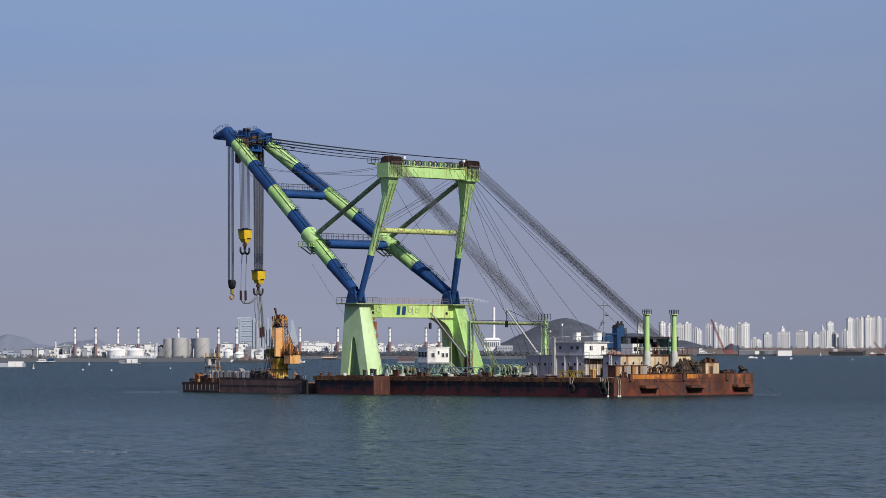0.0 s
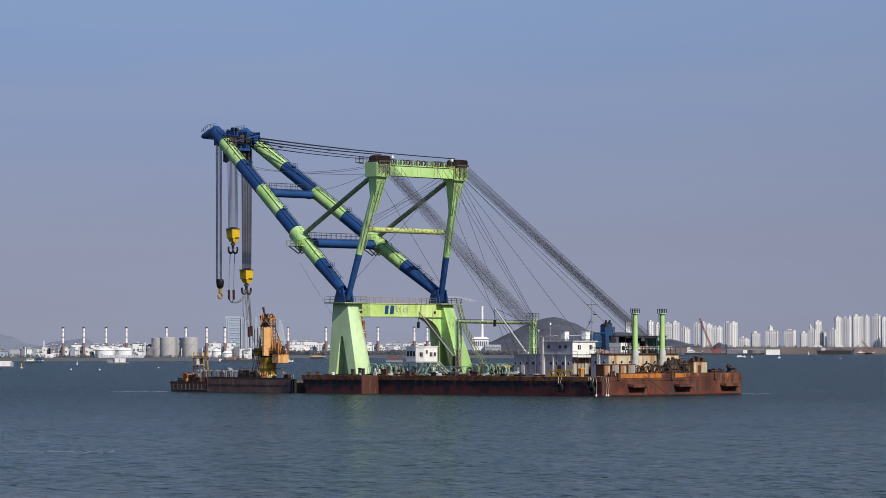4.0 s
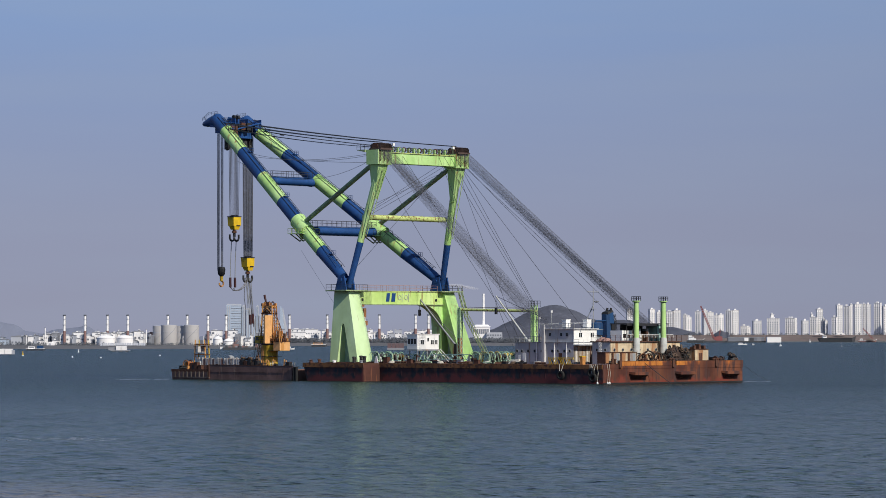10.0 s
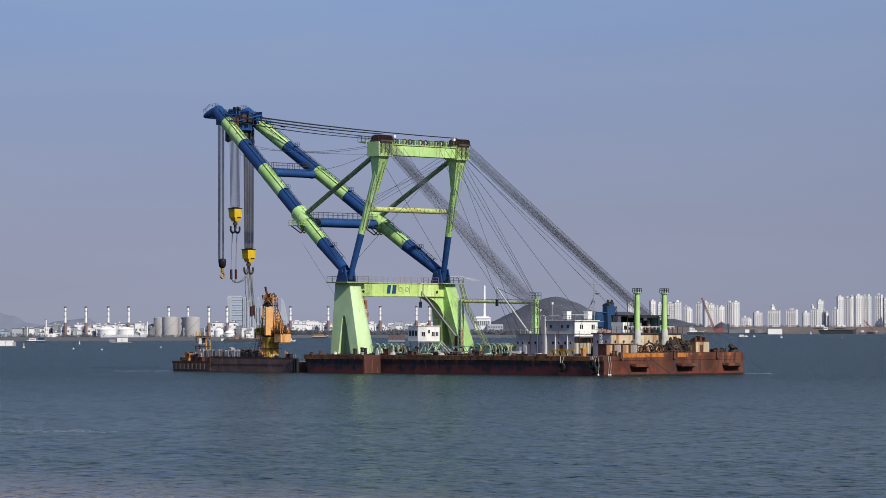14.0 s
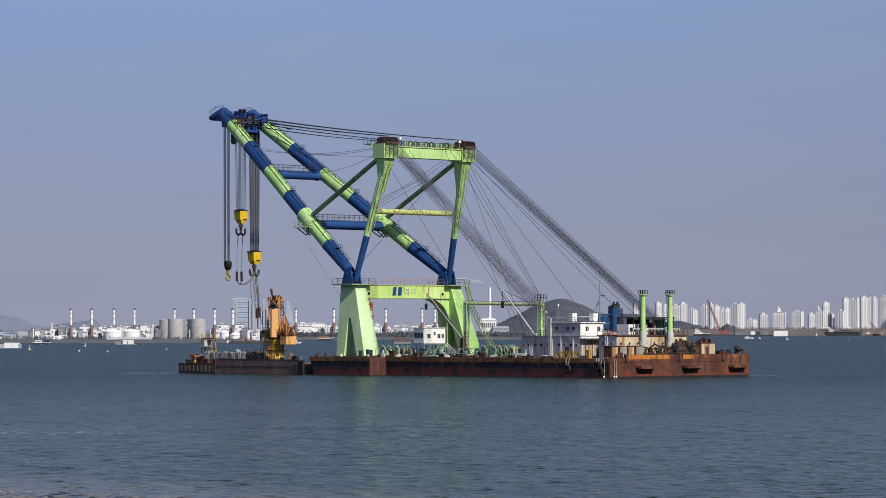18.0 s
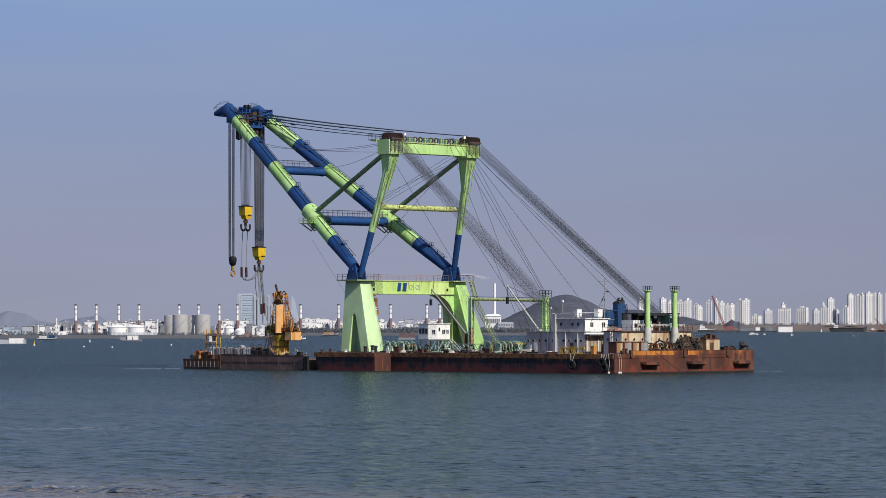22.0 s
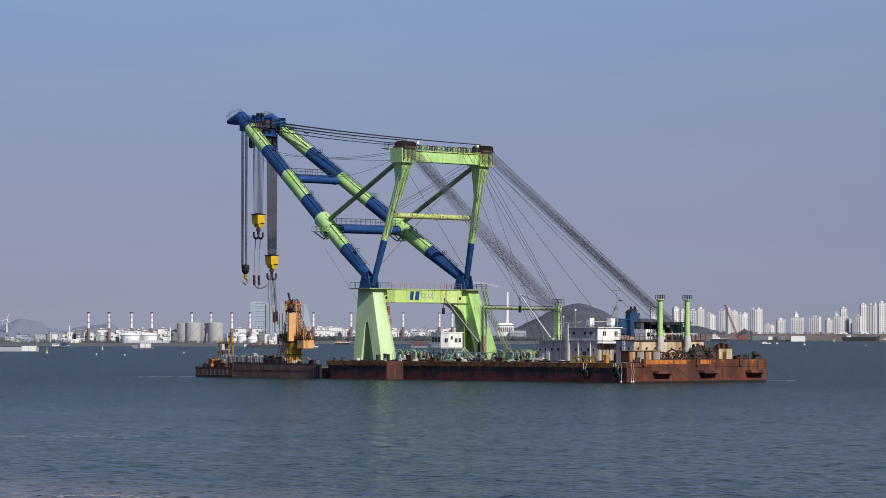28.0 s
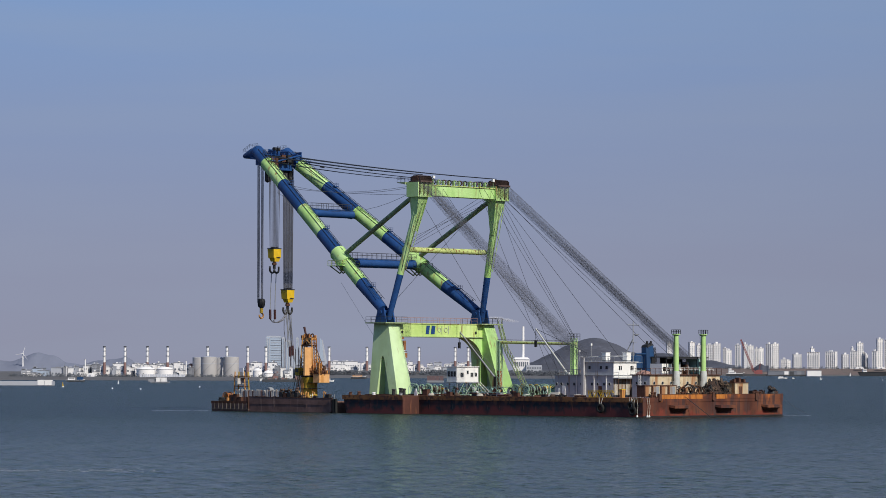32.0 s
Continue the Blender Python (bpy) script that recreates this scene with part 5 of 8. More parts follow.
for w in (33.1, 34.8):
    part("cheek", Form().tube((1.6, w, DECK + 0.7), (1.6, w + 0.12, DECK + 0.7), 0.7, 14), rust_dark, aw)
part("bed", Form().box((0.9, 32.9, DECK), (2.4, 35.1, DECK + 0.25)), rust_dark, aw)
part("engine", Form().box((2.2, 33.3, DECK), (3.2, 34.6, DECK + 1.2)), black, aw)
part("lever", Form().tube((1.2, 35.2, DECK), (1.0, 35.2, DECK + 1.3), 0.08, 5), black, aw)
# Pipes, valves and small gear strewn over the open deck.
for i in range(40):
    s = random.choice((random.uniform(57.5, 64), random.uniform(30, 44), random.uniform(44, 56)))
    w = random.uniform(2.0, 20.0)
    if 53.5 < s < 57.3 and 7.4 < w < 14.8:
        continue
    mat = (pale_green, mint, steel, rust_dark, white, ochre)[i % 6]
    if i % 4 == 0:
        g = thing("deck_pump", (s, w, DECK), "small green deck pump with piping", "pump", "deck pumps")
        part("motor", Form().tube((s - 0.5, w, DECK + 0.5), (s + 0.3, w, DECK + 0.5), 0.3, 10), mat, g)
        part("bed", Form().box((s - 0.7, w - 0.3, DECK), (s + 0.7, w + 0.3, DECK + 0.25)), rust_dark, g)
        part("riser", Form().line([(s + 0.5, w, DECK + 0.4), (s + 0.5, w, DECK + 1.5), (s + 1.0, w, DECK + 1.5)], 0.09, 6), mat, g)
    elif i % 4 == 1:
        g = thing("vent_post", (s, w, DECK), "gooseneck air vent on the deck", "vent", "deck vents")
        part("pipe", Form().line([(s, w, DECK), (s, w, DECK + 1.2), (s - 0.3, w, DECK + 1.45), (s - 0.55, w, DECK + 1.1)], 0.13, 8), mat, g)
        part("flange", Form().lathe((s, w, DECK), [(0.25, 0), (0.25, 0.08)], 10), rust_dark, g)
    elif i % 4 == 2:
        g = thing("guide_roller", (s, w, DECK), "pale green rope guide roller", "roller", "guide rollers")
        for d in (-0.5, 0.5):
            part("cheek", Form().prism([(s - 0.5, w + d - 0.06, DECK), (s + 0.5, w + d - 0.06, DECK), (s + 0.1, w + d - 0.06, DECK + 1.3), (s - 0.1, w + d - 0.06, DECK + 1.3)],
                                       [(s - 0.5, w + d + 0.06, DECK), (s + 0.5, w + d + 0.06, DECK), (s + 0.1, w + d + 0.06, DECK + 1.3), (s - 0.1, w + d + 0.06, DECK + 1.3)]), mat, g)
        part("wheel", Form().ring((s, w, DECK + 1.05), (0, 1, 0), 0.42, 0.14, 14, 5), rope_dark, g)
    else:
        g = thing("gear_box", (s, w, DECK), "weathered steel gear box on deck", "box", "gear boxes")
        h = random.uniform(0.5, 1.2)
        part("box", Form().box((s - 0.5, w - 0.4, DECK), (s + 0.5, w + 0.4, DECK + h)), mat, g)
        part("lid", Form().box((s - 0.54, w - 0.44, DECK + h), (s + 0.54, w + 0.44, DECK + h + 0.06)), rust_dark, g)
# Pipes, coils and planks left along the near deck edge.
for i in range(26):
    s = 17.0 + i * 1.48 + random.uniform(-0.5, 0.5)
    w = random.uniform(0.9, 4.0) if s < 52 else random.uniform(1.0, 2.4)
    k = i % 4
    if k == 0:
        g = thing("deck_pipe", (s, w, DECK), "rusty pipe lying on the deck", "pipe", "deck pipes")
        part("tube", Form().tube((s - 1.4, w, DECK + 0.22), (s + 1.3, w + random.uniform(-0.3, 0.3), DECK + 0.22), 0.16, 8), (rust_dark, black, pale_green)[i % 3], g)
        for d in (-0.8, 0.8):
            part("chock", Form().box((s + d - 0.1, w - 0.3, DECK), (s + d + 0.1, w + 0.3, DECK + 0.1)), brown, g)
    elif k == 1:
        g = thing("rope_coil", (s, w, DECK), "flat coil of mooring rope on the deck", "rope", "rope coils")
        for q in range(3):
            part("turn", Form().ring((s, w, DECK + 0.1 + 0.14 * q), (0, 0, 1), 0.55 - 0.08 * q, 0.1, 16, 5), fibre if i % 8 == 1 else brown, g)
    elif k == 2:
        g = thing("tool_chest", (s, w, DECK), "dark steel tool chest on the deck", "chest", "tool chests")
        h = random.uniform(0.4, 0.8)
        part("body", Form().box((s - 0.55, w - 0.3, DECK), (s + 0.55, w + 0.3, DECK + h)), (black, rust_dark, grey)[i % 3], g)
        part("lid", Form().box((s - 0.6, w - 0.35, DECK + h), (s + 0.6, w + 0.35, DECK + h + 0.07)), (rust_dark, black, steel)[i % 3], g)
    else:
        g = thing("deck_cleat", (s, w, DECK), "black cross-shaped deck cleat", "cleat", "deck cleats")
        part("post", Form().lathe((s, w, DECK), [(0.2, 0), (0.16, 0.5), (0.22, 0.7)], 10), black, g)
        part("bar", Form().tube((s - 0.5, w, DECK + 0.52), (s + 0.5, w, DECK + 0.52), 0.1, 6), black, g)
# Fenders and ropes over the side.
for s, w, z in ((9.6, -0.42, 1.5), (1.9, -0.42, 1.1), (2.3, -0.42, 2.0)):
    t = thing("tyre_fender", (s, w, z - 0.8), "black tyre fender hung on pale ropes", "tyre", "tyre fenders")
    part("tyre", Form().ring((s, w, z), (0, 1, 0), 0.62, 0.26, 18, 7), rubber, t)
    for d in (-0.5, 0.5):
        part("rope", Form().line([(s + d * 0.4, w - 0.1, z + 0.7), (s + d * 0.9, -0.25, DECK + 0.05)], 0.05, 5), fibre, t)
ml = thing("mooring_line", (0, 30, 0), "thin mooring rope slanting from the stern into the water", "rope")
part("rope", Form().line([(0.2, 38.9, 3.5), (2.4, 46.0, 1.3), (4.2, 53.2, -0.4)], 0.022, 5), rope_dark, ml)
m2 = thing("mooring_line", (0, 10, 0), "dark anchor wire slanting from the stern into the water", "rope")
part("rope", Form().line([(-0.3, 11.2, 3.6), (-4.4, 14.2, -0.4)], 0.06, 5), rope_dark, m2)
m3 = thing("mooring_line", (0, 1, 0), "pale rope hanging from the hull corner", "rope")
for w, s in ((0.8, -0.4), (1.3, -0.42), (-0.35, 1.0)):
    part("rope", Form().line([(s, w, 3.5), (s - 0.05, w + 0.25, 2.0), (s, w + 0.1, 0.2)], 0.04, 5), fibre, m3)
    part("float", Form().lathe((s, w + 0.1, -0.05), [(0.08, 0), (0.17, 0.12), (0.17, 0.28), (0.08, 0.4)], 10), white, m3)
# Small deck gear along the bow.
for s, w, c, hh in ((64.0, 1.0, rust_dark, 0.9), (61.5, -1.5, black, 1.2), (60.3, -0.8, black, 1.4), (59.0, -1.2, black, 1.3), (70.5, -2.0, rust_dark, 0.7), (69, 0.5, white, 0.5), (58, -3.0, steel, 0.5), (71.4, -3.4, rust_dark, 0.6)):
    g = thing("deck_bollard", (s, w, DECK), "stubby rusted mooring post on the bow deck", "bollard", "bow bollards")
    part("post", Form().lathe((s, w, DECK), [(0.35, 0), (0.3, hh * 0.8), (0.42, hh * 0.85), (0.38, hh), (0.1, hh + 0.05)], 12), c, g)
    part("base", Form().box((s - 0.5, w - 0.5, DECK), (s + 0.5, w + 0.5, DECK + 0.08)), rust_dark, g)

# ---- the work barge off the bow ----
WB0, WB1, WBN, WBF = 74.4, 109.6, -5.3, 9.5
WD = 1.75
wb = thing("work_barge", (92, 2, 0), "low brown steel work barge with a fendered side", "barge")
part("hull", Form().prism([(WB0 + 1.2, WBN + 0.01, -1.4), (WB1 - 0.3, WBN + 0.01, -1.4), (WB1 - 0.3, WBF - 0.2, -1.4), (WB0 + 1.2, WBF - 0.2, -1.4)],
                          [(WB0, WBN, 1.7), (WB1, WBN, 1.5), (WB1, WBF, 1.5), (WB0, WBF, 1.7)]), barge_brown, wb)
part("deck", Form().prism([(WB0 + 0.1, WBN + 0.1, 1.3), (WB1 - 0.1, WBN + 0.1, 1.3), (WB1 - 0.1, WBF - 0.1, 1.3), (WB0 + 0.1, WBF - 0.1, 1.3)],
                          [(WB0 + 0.1, WBN + 0.1, WD), (WB1 - 0.1, WBN + 0.1, WD - 0.1), (WB1 - 0.1, WBF - 0.1, WD - 0.1), (WB0 + 0.1, WBF - 0.1, WD)]), deck_rust, wb)
part("bulwark", Form().prism([(WB0, WBN - 0.06, 1.5), (98.4, WBN - 0.06, 1.5), (98.4, WBN + 0.1, 1.5), (WB0, WBN + 0.1, 1.5)],
                             [(WB0, WBN - 0.06, 2.75), (98.4, WBN - 0.06, 2.9), (98.4, WBN + 0.1, 2.9), (WB0, WBN + 0.1, 2.75)]), barge_brown, wb, "dark rusted bulwark")
part("bulwark_cap", Form().prism([(WB0, WBN - 0.1, 2.72), (98.4, WBN - 0.1, 2.87), (98.4, WBN + 0.16, 2.87), (WB0, WBN + 0.16, 2.72)],
                                 [(WB0, WBN - 0.1, 2.82), (98.4, WBN - 0.1, 2.97), (98.4, WBN + 0.16, 2.97), (WB0, WBN + 0.16, 2.82)]), rust_dark, wb)
for i in range(5):
    s = 77 + i * 4.6
    part("bulwark_stay", Form().box((s, WBN - 0.072, 0.9), (s + 0.06, WBN - 0.05, 2.7)), barge_brown, wb)
part("timber_rail", Form().box((98.3, WBN - 0.16, 1.5), (WB1, WBN + 0.1, 2.0)), rust_dark, wb)
part("rubbing_bar", Form().box((98.3, WBN - 0.22, 0.35), (WB1, WBN + 0.05, 0.5)), timber, wb)
for i in range(9):
    s = 98.8 + i * 1.2
    part("fender_post", Form().box((s, WBN - 0.24, 0.4), (s + 0.12, WBN - 0.04, 1.6)), timber, wb)
    part("fender_plank", Form().box((s + 0.25, WBN - 0.15, 0.5), (s + 0.95, WBN - 0.04, 1.5)), barge_brown, wb)
part("corner_post", Form().tube((98.4, WBN - 0.12, 0.1), (98.4, WBN - 0.12, 4.0), 0.11, 8), rust_dark, wb)
part("stern_plate", Form().box((WB0 - 0.1, WBN + 0.05, -0.4), (WB0, WBF - 0.05, 2.2)), barge_brown, wb)
part("stern_bumper", Form().box((74.5, WBN - 0.2, 0.2), (75.2, WBN + 0.1, 2.4)), barge_brown, wb)
for s in (73.9, 73.3):
    part("fender_pile", Form().tube((s, WBN - 0.1, -0.6), (s, WBN - 0.1, 2.7), 0.3, 10), rubber, wb)

pc = thing("pedestal_crane", (89.0, 2.4, WD), "weathered orange-yellow pedestal crane with a folded jib", "crane")
part("pedestal", Form().lathe((89.0, 2.4, WD - 0.05), [(1.6, 0), (1.45, 0.4), (1.4, 3.2), (1.45, 4.4), (1.7, 4.9), (1.7, 5.1)], 20), ochre, pc, "ochre pedestal")
# Amber strip laid on the pedestal to stand for its sunlit left side.
part("lit_strip", Form().box((89.5, 0.98, WD), (90.25, 1.1, 6.6)), amber, pc, "amber strip standing for the pedestal's lit side")
part("slew_ring", Form().lathe((89.0, 2.4, 6.8), [(1.75, 0), (1.9, 0.12), (1.9, 0.3), (1.6, 0.36)], 20), black, pc)
part("gallery", Form().rail([(91.3, 1.2, 7.1), (87.2, 1.2, 7.1), (87.2, 3.6, 7.1)], 0.8, 0.7, 0.05), black, pc)
part("gallery_floor", Form().box((86.9, 1.1, 7.0), (91.6, 3.7, 7.1)), black, pc)
part("lower_gallery", Form().box((87.0, 0.9, 4.5), (91.6, 3.6, 4.58)), black, pc)
part("tower_plate", Form().prism([(87.8, -0.2, 7.1), (88.2, -0.2, 7.1), (88.2, 2.2, 7.1), (87.8, 2.2, 7.1)], [(87.9, -0.1, 12.6), (88.3, -0.1, 12.6), (88.3, 2.1, 12.6), (87.9, 2.1, 12.6)]), peach, pc, "pale orange tower plate")
for w in (1.8, 3.0):
    for s in (87.4, 91.4):
        part("tower_leg", Form().tube((s, w, 7.1), (s * 0.4 + 89.3 * 0.6 + (0.9 if s > 90 else -0.9) * 0.5, w, 15.0), 0.13, 6), amber, pc)
part("tower_truss", Form().lattice((91.0, 2.4, 7.2), (90.5, 2.4, 14.6), 0.36, 0.06, 11), jib_rust, pc)
part("tower_truss", Form().lattice((87.7, 2.4, 7.2), (88.0, 2.4, 14.4), 0.36, 0.06, 11), jib_rust, pc)
part("tower_head", Form().box((87.9, 1.8, 14.0), (91.0, 3.0, 14.5)), amber, pc)
part("tower_head", Form().box((87.8, 1.7, 12.8), (91.0, 3.1, 13.1)), rust_dark, pc)
for a, b in (((88.0, 1.8, 13.1), (89.4, 1.8, 14.0)), ((89.4, 1.8, 14.0), (90.8, 1.8, 13.1))):
    part("head_brace", Form().tube(a, b, 0.12, 5), amber, pc)
for s in (88.4, 89.4, 90.2):
    part("head_sheave", Form().ring((s, 2.4, 14.9), (0, 1, 0), 0.36, 0.12, 12, 5), rust_dark, pc)
part("head_arm", Form().tube((90.2, 2.4, 14.7), (90.8, 2.4, 16.6), 0.2, 6, 0.28), maroon, pc)
part("machine_house", Form().box((85.0, 1.1, 5.7), (86.8, 3.8, 7.4)), peach, pc)
part("house_roof", Form().box((84.9, 1.0, 7.4), (86.9, 3.9, 7.5)), rust_dark, pc)
part("house_door", Form().box((84.95, 1.5, 5.8), (85.0, 2.2, 7.2)), amber, pc)
part("house_floor", Form().box((84.9, 1.0, 5.6), (88.4, 3.8, 5.7)), black, pc)
for i in range(7):
    h = 7.9 + random.uniform(0.1, 1.8)
    part("house_gear", Form().box((85.2 + 0.5 * (i % 2), 1.2 + i * 0.36, 7.45), (85.7 + 0.6 * (i % 2), 1.45 + i * 0.36, h)), (amber, brown, rust_dark)[i % 3], pc)
part("house_post", Form().lattice((86.6, 2.4, 7.5), (87.2, 2.4, 11.2), 0.32, 0.07, 6), amber, pc)
part("back_stay", Form().tube((84.6, 2.4, 7.4), (88.0, 2.4, 13.8), 0.08, 5), rust_dark, pc)
part("cab", Form().box((91.0, 1.2, 7.1), (92.2, 2.4, 8.6)), ochre, pc)
part("cab_window", Form().box((91.2, 1.15, 7.7), (92.0, 1.2, 8.4)), glass, pc)
part("hoist_wire", Form().tube((90.6, 2.4, 14.8), (94.2, 2.0, WD + 0.4), 0.05, 4), rope_dark, pc)

dice = random.Random(11)
for i in range(16):
    s0, w0 = 88.0 + dice.uniform(0, 3.0), 1.7 + dice.uniform(0, 1.3)
    z0 = 14.45 + dice.uniform(0.0, 0.25)
    if i % 2:
        part("head_gear", Form().box((s0, w0, 14.45), (s0 + dice.uniform(0.15, 0.5), w0 + 0.3, z0 + dice.uniform(0.2, 0.8))), (jib_rust, amber, maroon)[i % 3], pc)
    else:
        part("head_strut", Form().tube((s0, w0, 13.0), (s0 + dice.uniform(-0.8, 0.8), w0, z0 + 0.3), 0.08, 5), (jib_rust, amber, rust_dark)[i % 3], pc)
for i in range(22):
    s0, w0 = dice.uniform(84.6, 88.0), dice.uniform(0.9, 3.4)
    top = 7.6 + 2.6 * dice.random() ** 2
    if i % 3:
        part("house_pipe", Form().line([(s0, w0, 7.45), (s0, w0, top), (s0 + dice.uniform(-0.6, 0.6), w0, top + 0.1)], 0.07, 5), (jib_rust, amber, rust_bright)[i % 3], pc)
    else:
        part("house_drum", Form().tube((s0, w0 - 0.2, 7.8), (s0, w0 + 0.2, 7.8), 0.3, 10), (rust_dark, jib_rust)[i % 2], pc)
for w0 in (1.1, 3.7):
    part("house_rail", Form().rail([(84.9, w0, 7.5), (88.2, w0, 7.5)], 1.0, 0.7, 0.05), jib_rust, pc)
part("stair", Form().lattice((91.6, 1.0, WD), (90.6, 1.0, 7.0), 0.24, 0.05, 9), jib_rust, pc)

gl = thing("gallows_frame", (106, 0, WD), "rusted orange gallows frame with a pale panel", "frame")
for s, w in ((103.4, -2.0), (106.3, -2.0), (103.6, -0.8), (106.5, -0.8)):
    part("post", Form().tube((s + (-0.35 if s < 104 else 0.35), w, WD - 0.1), (s + (0.2 if s < 104 else 0), w, 7.8), 0.13, 6), amber if w < -1 else ochre, gl)
for z in (6.9, 4.9):
    part("beam", Form().tube((103.1, -2.0, z), (106.6, -2.0, z), 0.1, 6), jib_rust, gl)
    part("beam", Form().tube((103.3, -0.8, z), (106.6, -0.8, z), 0.1, 6), jib_rust, gl)
part("hut", Form().box((104.55, -2.9, 5.3), (104.7, -0.8, 6.5)), panel_paint, gl)
part("hut_roof", Form().box((103.2, -2.2, 6.5), (106.7, -0.6, 6.6)), rust_dark, gl)
part("brace", Form().tube((103.0, -2.0, WD), (106.6, -2.0, 4.9), 0.08, 5), amber, gl)
part("brace", Form().tube((106.6, -2.0, WD), (103.0, -2.0, 4.9), 0.08, 5), rust_dark, gl)
pw = thing("cable_winch", (107.4, -3.0, WD - 0.1), "orange deck winch with wound cable", "winch")
part("drum", Form().tube((107.2, -3.6, 2.9), (107.2, -2.6, 2.9), 0.6, 14), rust_bright, pw)
for w in (-3.7, -2.5):
    part("cheek", Form().ring((107.2, w, 2.9), (0, 1, 0), 0.8, 0.1, 16, 5), rust_bright, pw)
part("bed", Form().box((106.2, -3.9, WD - 0.1), (108.4, -2.2, WD + 0.5)), rust_dark, pw)
part("engine", Form().box((105.0, -3.6, WD), (106.2, -2.4, WD + 1.5)), rust_dark, pw)
rk = thing("pipe_rack", (96, -3.6, WD), "row of upright weathered steel panels stacked along the deck", "rack")
part("sill", Form().box((90.6, -3.9, WD - 0.05), (104.0, -2.9, WD + 0.3)), rust_dark, rk)
part("back_board", Form().box((92.0, -3.05, WD), (103.2, -2.95, WD + 2.3)), panel_paint, rk)
for i in range(29):
    s = 90.9 + i * 0.44
    tilt = random.uniform(-0.12, 0.12)
    top = 4.2 + random.uniform(-0.16, 0.16) - (0.3 if i % 7 == 3 else 0)
    part("panel", Form().prism([(s, -3.7, WD + 0.2), (s + 0.47, -3.75 - tilt, WD + 0.2), (s + 0.47, -3.55, WD + 0.2), (s, -3.55, WD + 0.2)],
                               [(s + tilt * 0.4, -3.7 + tilt, top), (s + 0.46 + tilt * 0.4, -3.75, top + tilt), (s + 0.46 + tilt * 0.4, -3.55, top + tilt), (s + tilt * 0.4, -3.5, top)]), panel_paint if i % 6 else barge_brown, rk)
    if i % 2:
        part("kick_board", Form().box((s - 0.1, -3.95, WD), (s + 0.62, -3.86, WD + random.uniform(0.8, 1.5))), (rust_dark, brown, barge_brown)[i % 3], rk)
for s, h, c in ((85.6, 2.9, black), (86.7, 2.5, brown), (87.7, 3.0, black), (88.8, 2.8, rust_dark), (89.9, 3.0, black), (84.6, 1.6, brown), (80.4, 1.5, rust_dark), (77.2, 1.4, black)):
    mb = thing("machine_skid", (s, -4.2, WD), "dark machinery skid with pipes and tyres", "machinery", "machine skids")
    part("block", Form().box((s - 0.42, -4.6, WD - 0.03), (s + 0.42, -3.9, WD + h * 0.7)), c, mb)
    part("tank", Form().tube((s - 0.4, -4.2, WD + h * 0.82), (s + 0.4, -4.2, WD + h * 0.82), 0.26, 10), black if c is not black else brown, mb)
    part("riser", Form().line([(s + 0.2, -4.4, WD), (s + 0.2, -4.4, WD + h), (s - 0.2, -4.3, WD + h + 0.1)], 0.06, 5), rust_dark, mb)
    part("wheel", Form().ring((s, -4.66, WD + 0.5), (0, 1, 0), 0.36, 0.12, 12, 5), rubber, mb)
for i in range(34):
    s = random.choice((random.uniform(75.5, 86.5), random.uniform(86, 91), random.uniform(99, 109)))
    w = random.uniform(-4.6, -3.9) if i % 3 else random.uniform(-2.4, -0.6)
    z = WD - 0.03
    r = random.random()
    if r < 0.3:
        d = thing("oil_drum", (s, w, z), "rusty steel drum on the barge deck", "drum", "oil drums")
        part("shell", Form().lathe((s, w, z), [(0.3, 0), (0.32, 0.05), (0.3, 0.3), (0.33, 0.45), (0.3, 0.6), (0.32, 0.88), (0.28, 0.9)], 12), (rust_dark, brown, amber)[i % 3], d)
        part("bung", Form().tube((s + 0.12, w, z + 0.88), (s + 0.12, w, z + 0.94), 0.05, 6), steel, d)
    elif r < 0.55:
        d = thing("deck_crate", (s, w, z), "dark rusted machine crate on the barge deck", "crate", "deck crates")
        hh = random.uniform(0.9, 1.8)
        part("box", Form().box((s - 0.5, w - 0.35, z), (s + 0.5, w + 0.35, z + hh)), (brown, black, rust_dark)[i % 3], d)
        part("lid", Form().box((s - 0.55, w - 0.4, z + hh), (s + 0.55, w + 0.4, z + hh + 0.08)), rust_dark, d)
    elif r < 0.8:
        d = thing("tyre_pile", (s, w, z), "pile of worn black tyres on the barge deck", "tyre pile", "tyre piles")
        for q in range(3):
            part("tyre", Form().ring((s + random.uniform(-0.1, 0.1), w, z + 0.18 + q * 0.34), (0, 0, 1), 0.42, 0.18, 14, 6), rubber, d)
    else:
        d = thing("pipe_stand", (s, w, z), "thin weathered pipe stand on the barge deck", "stand", "pipe stands")
        hh = random.uniform(1.4, 2.4)
        part("post", Form().tube((s - 0.4, w, z), (s - 0.3, w, z + hh), 0.07, 5), (steel, amber, white)[i % 3], d)
        part("post", Form().tube((s + 0.4, w, z), (s + 0.3, w, z + hh * 0.9), 0.07, 5), (steel, amber, white)[i % 3], d)
        part("bar", Form().tube((s - 0.4, w, z + hh * 0.7), (s + 0.4, w, z + hh * 0.7), 0.06, 5), rust_dark, d)
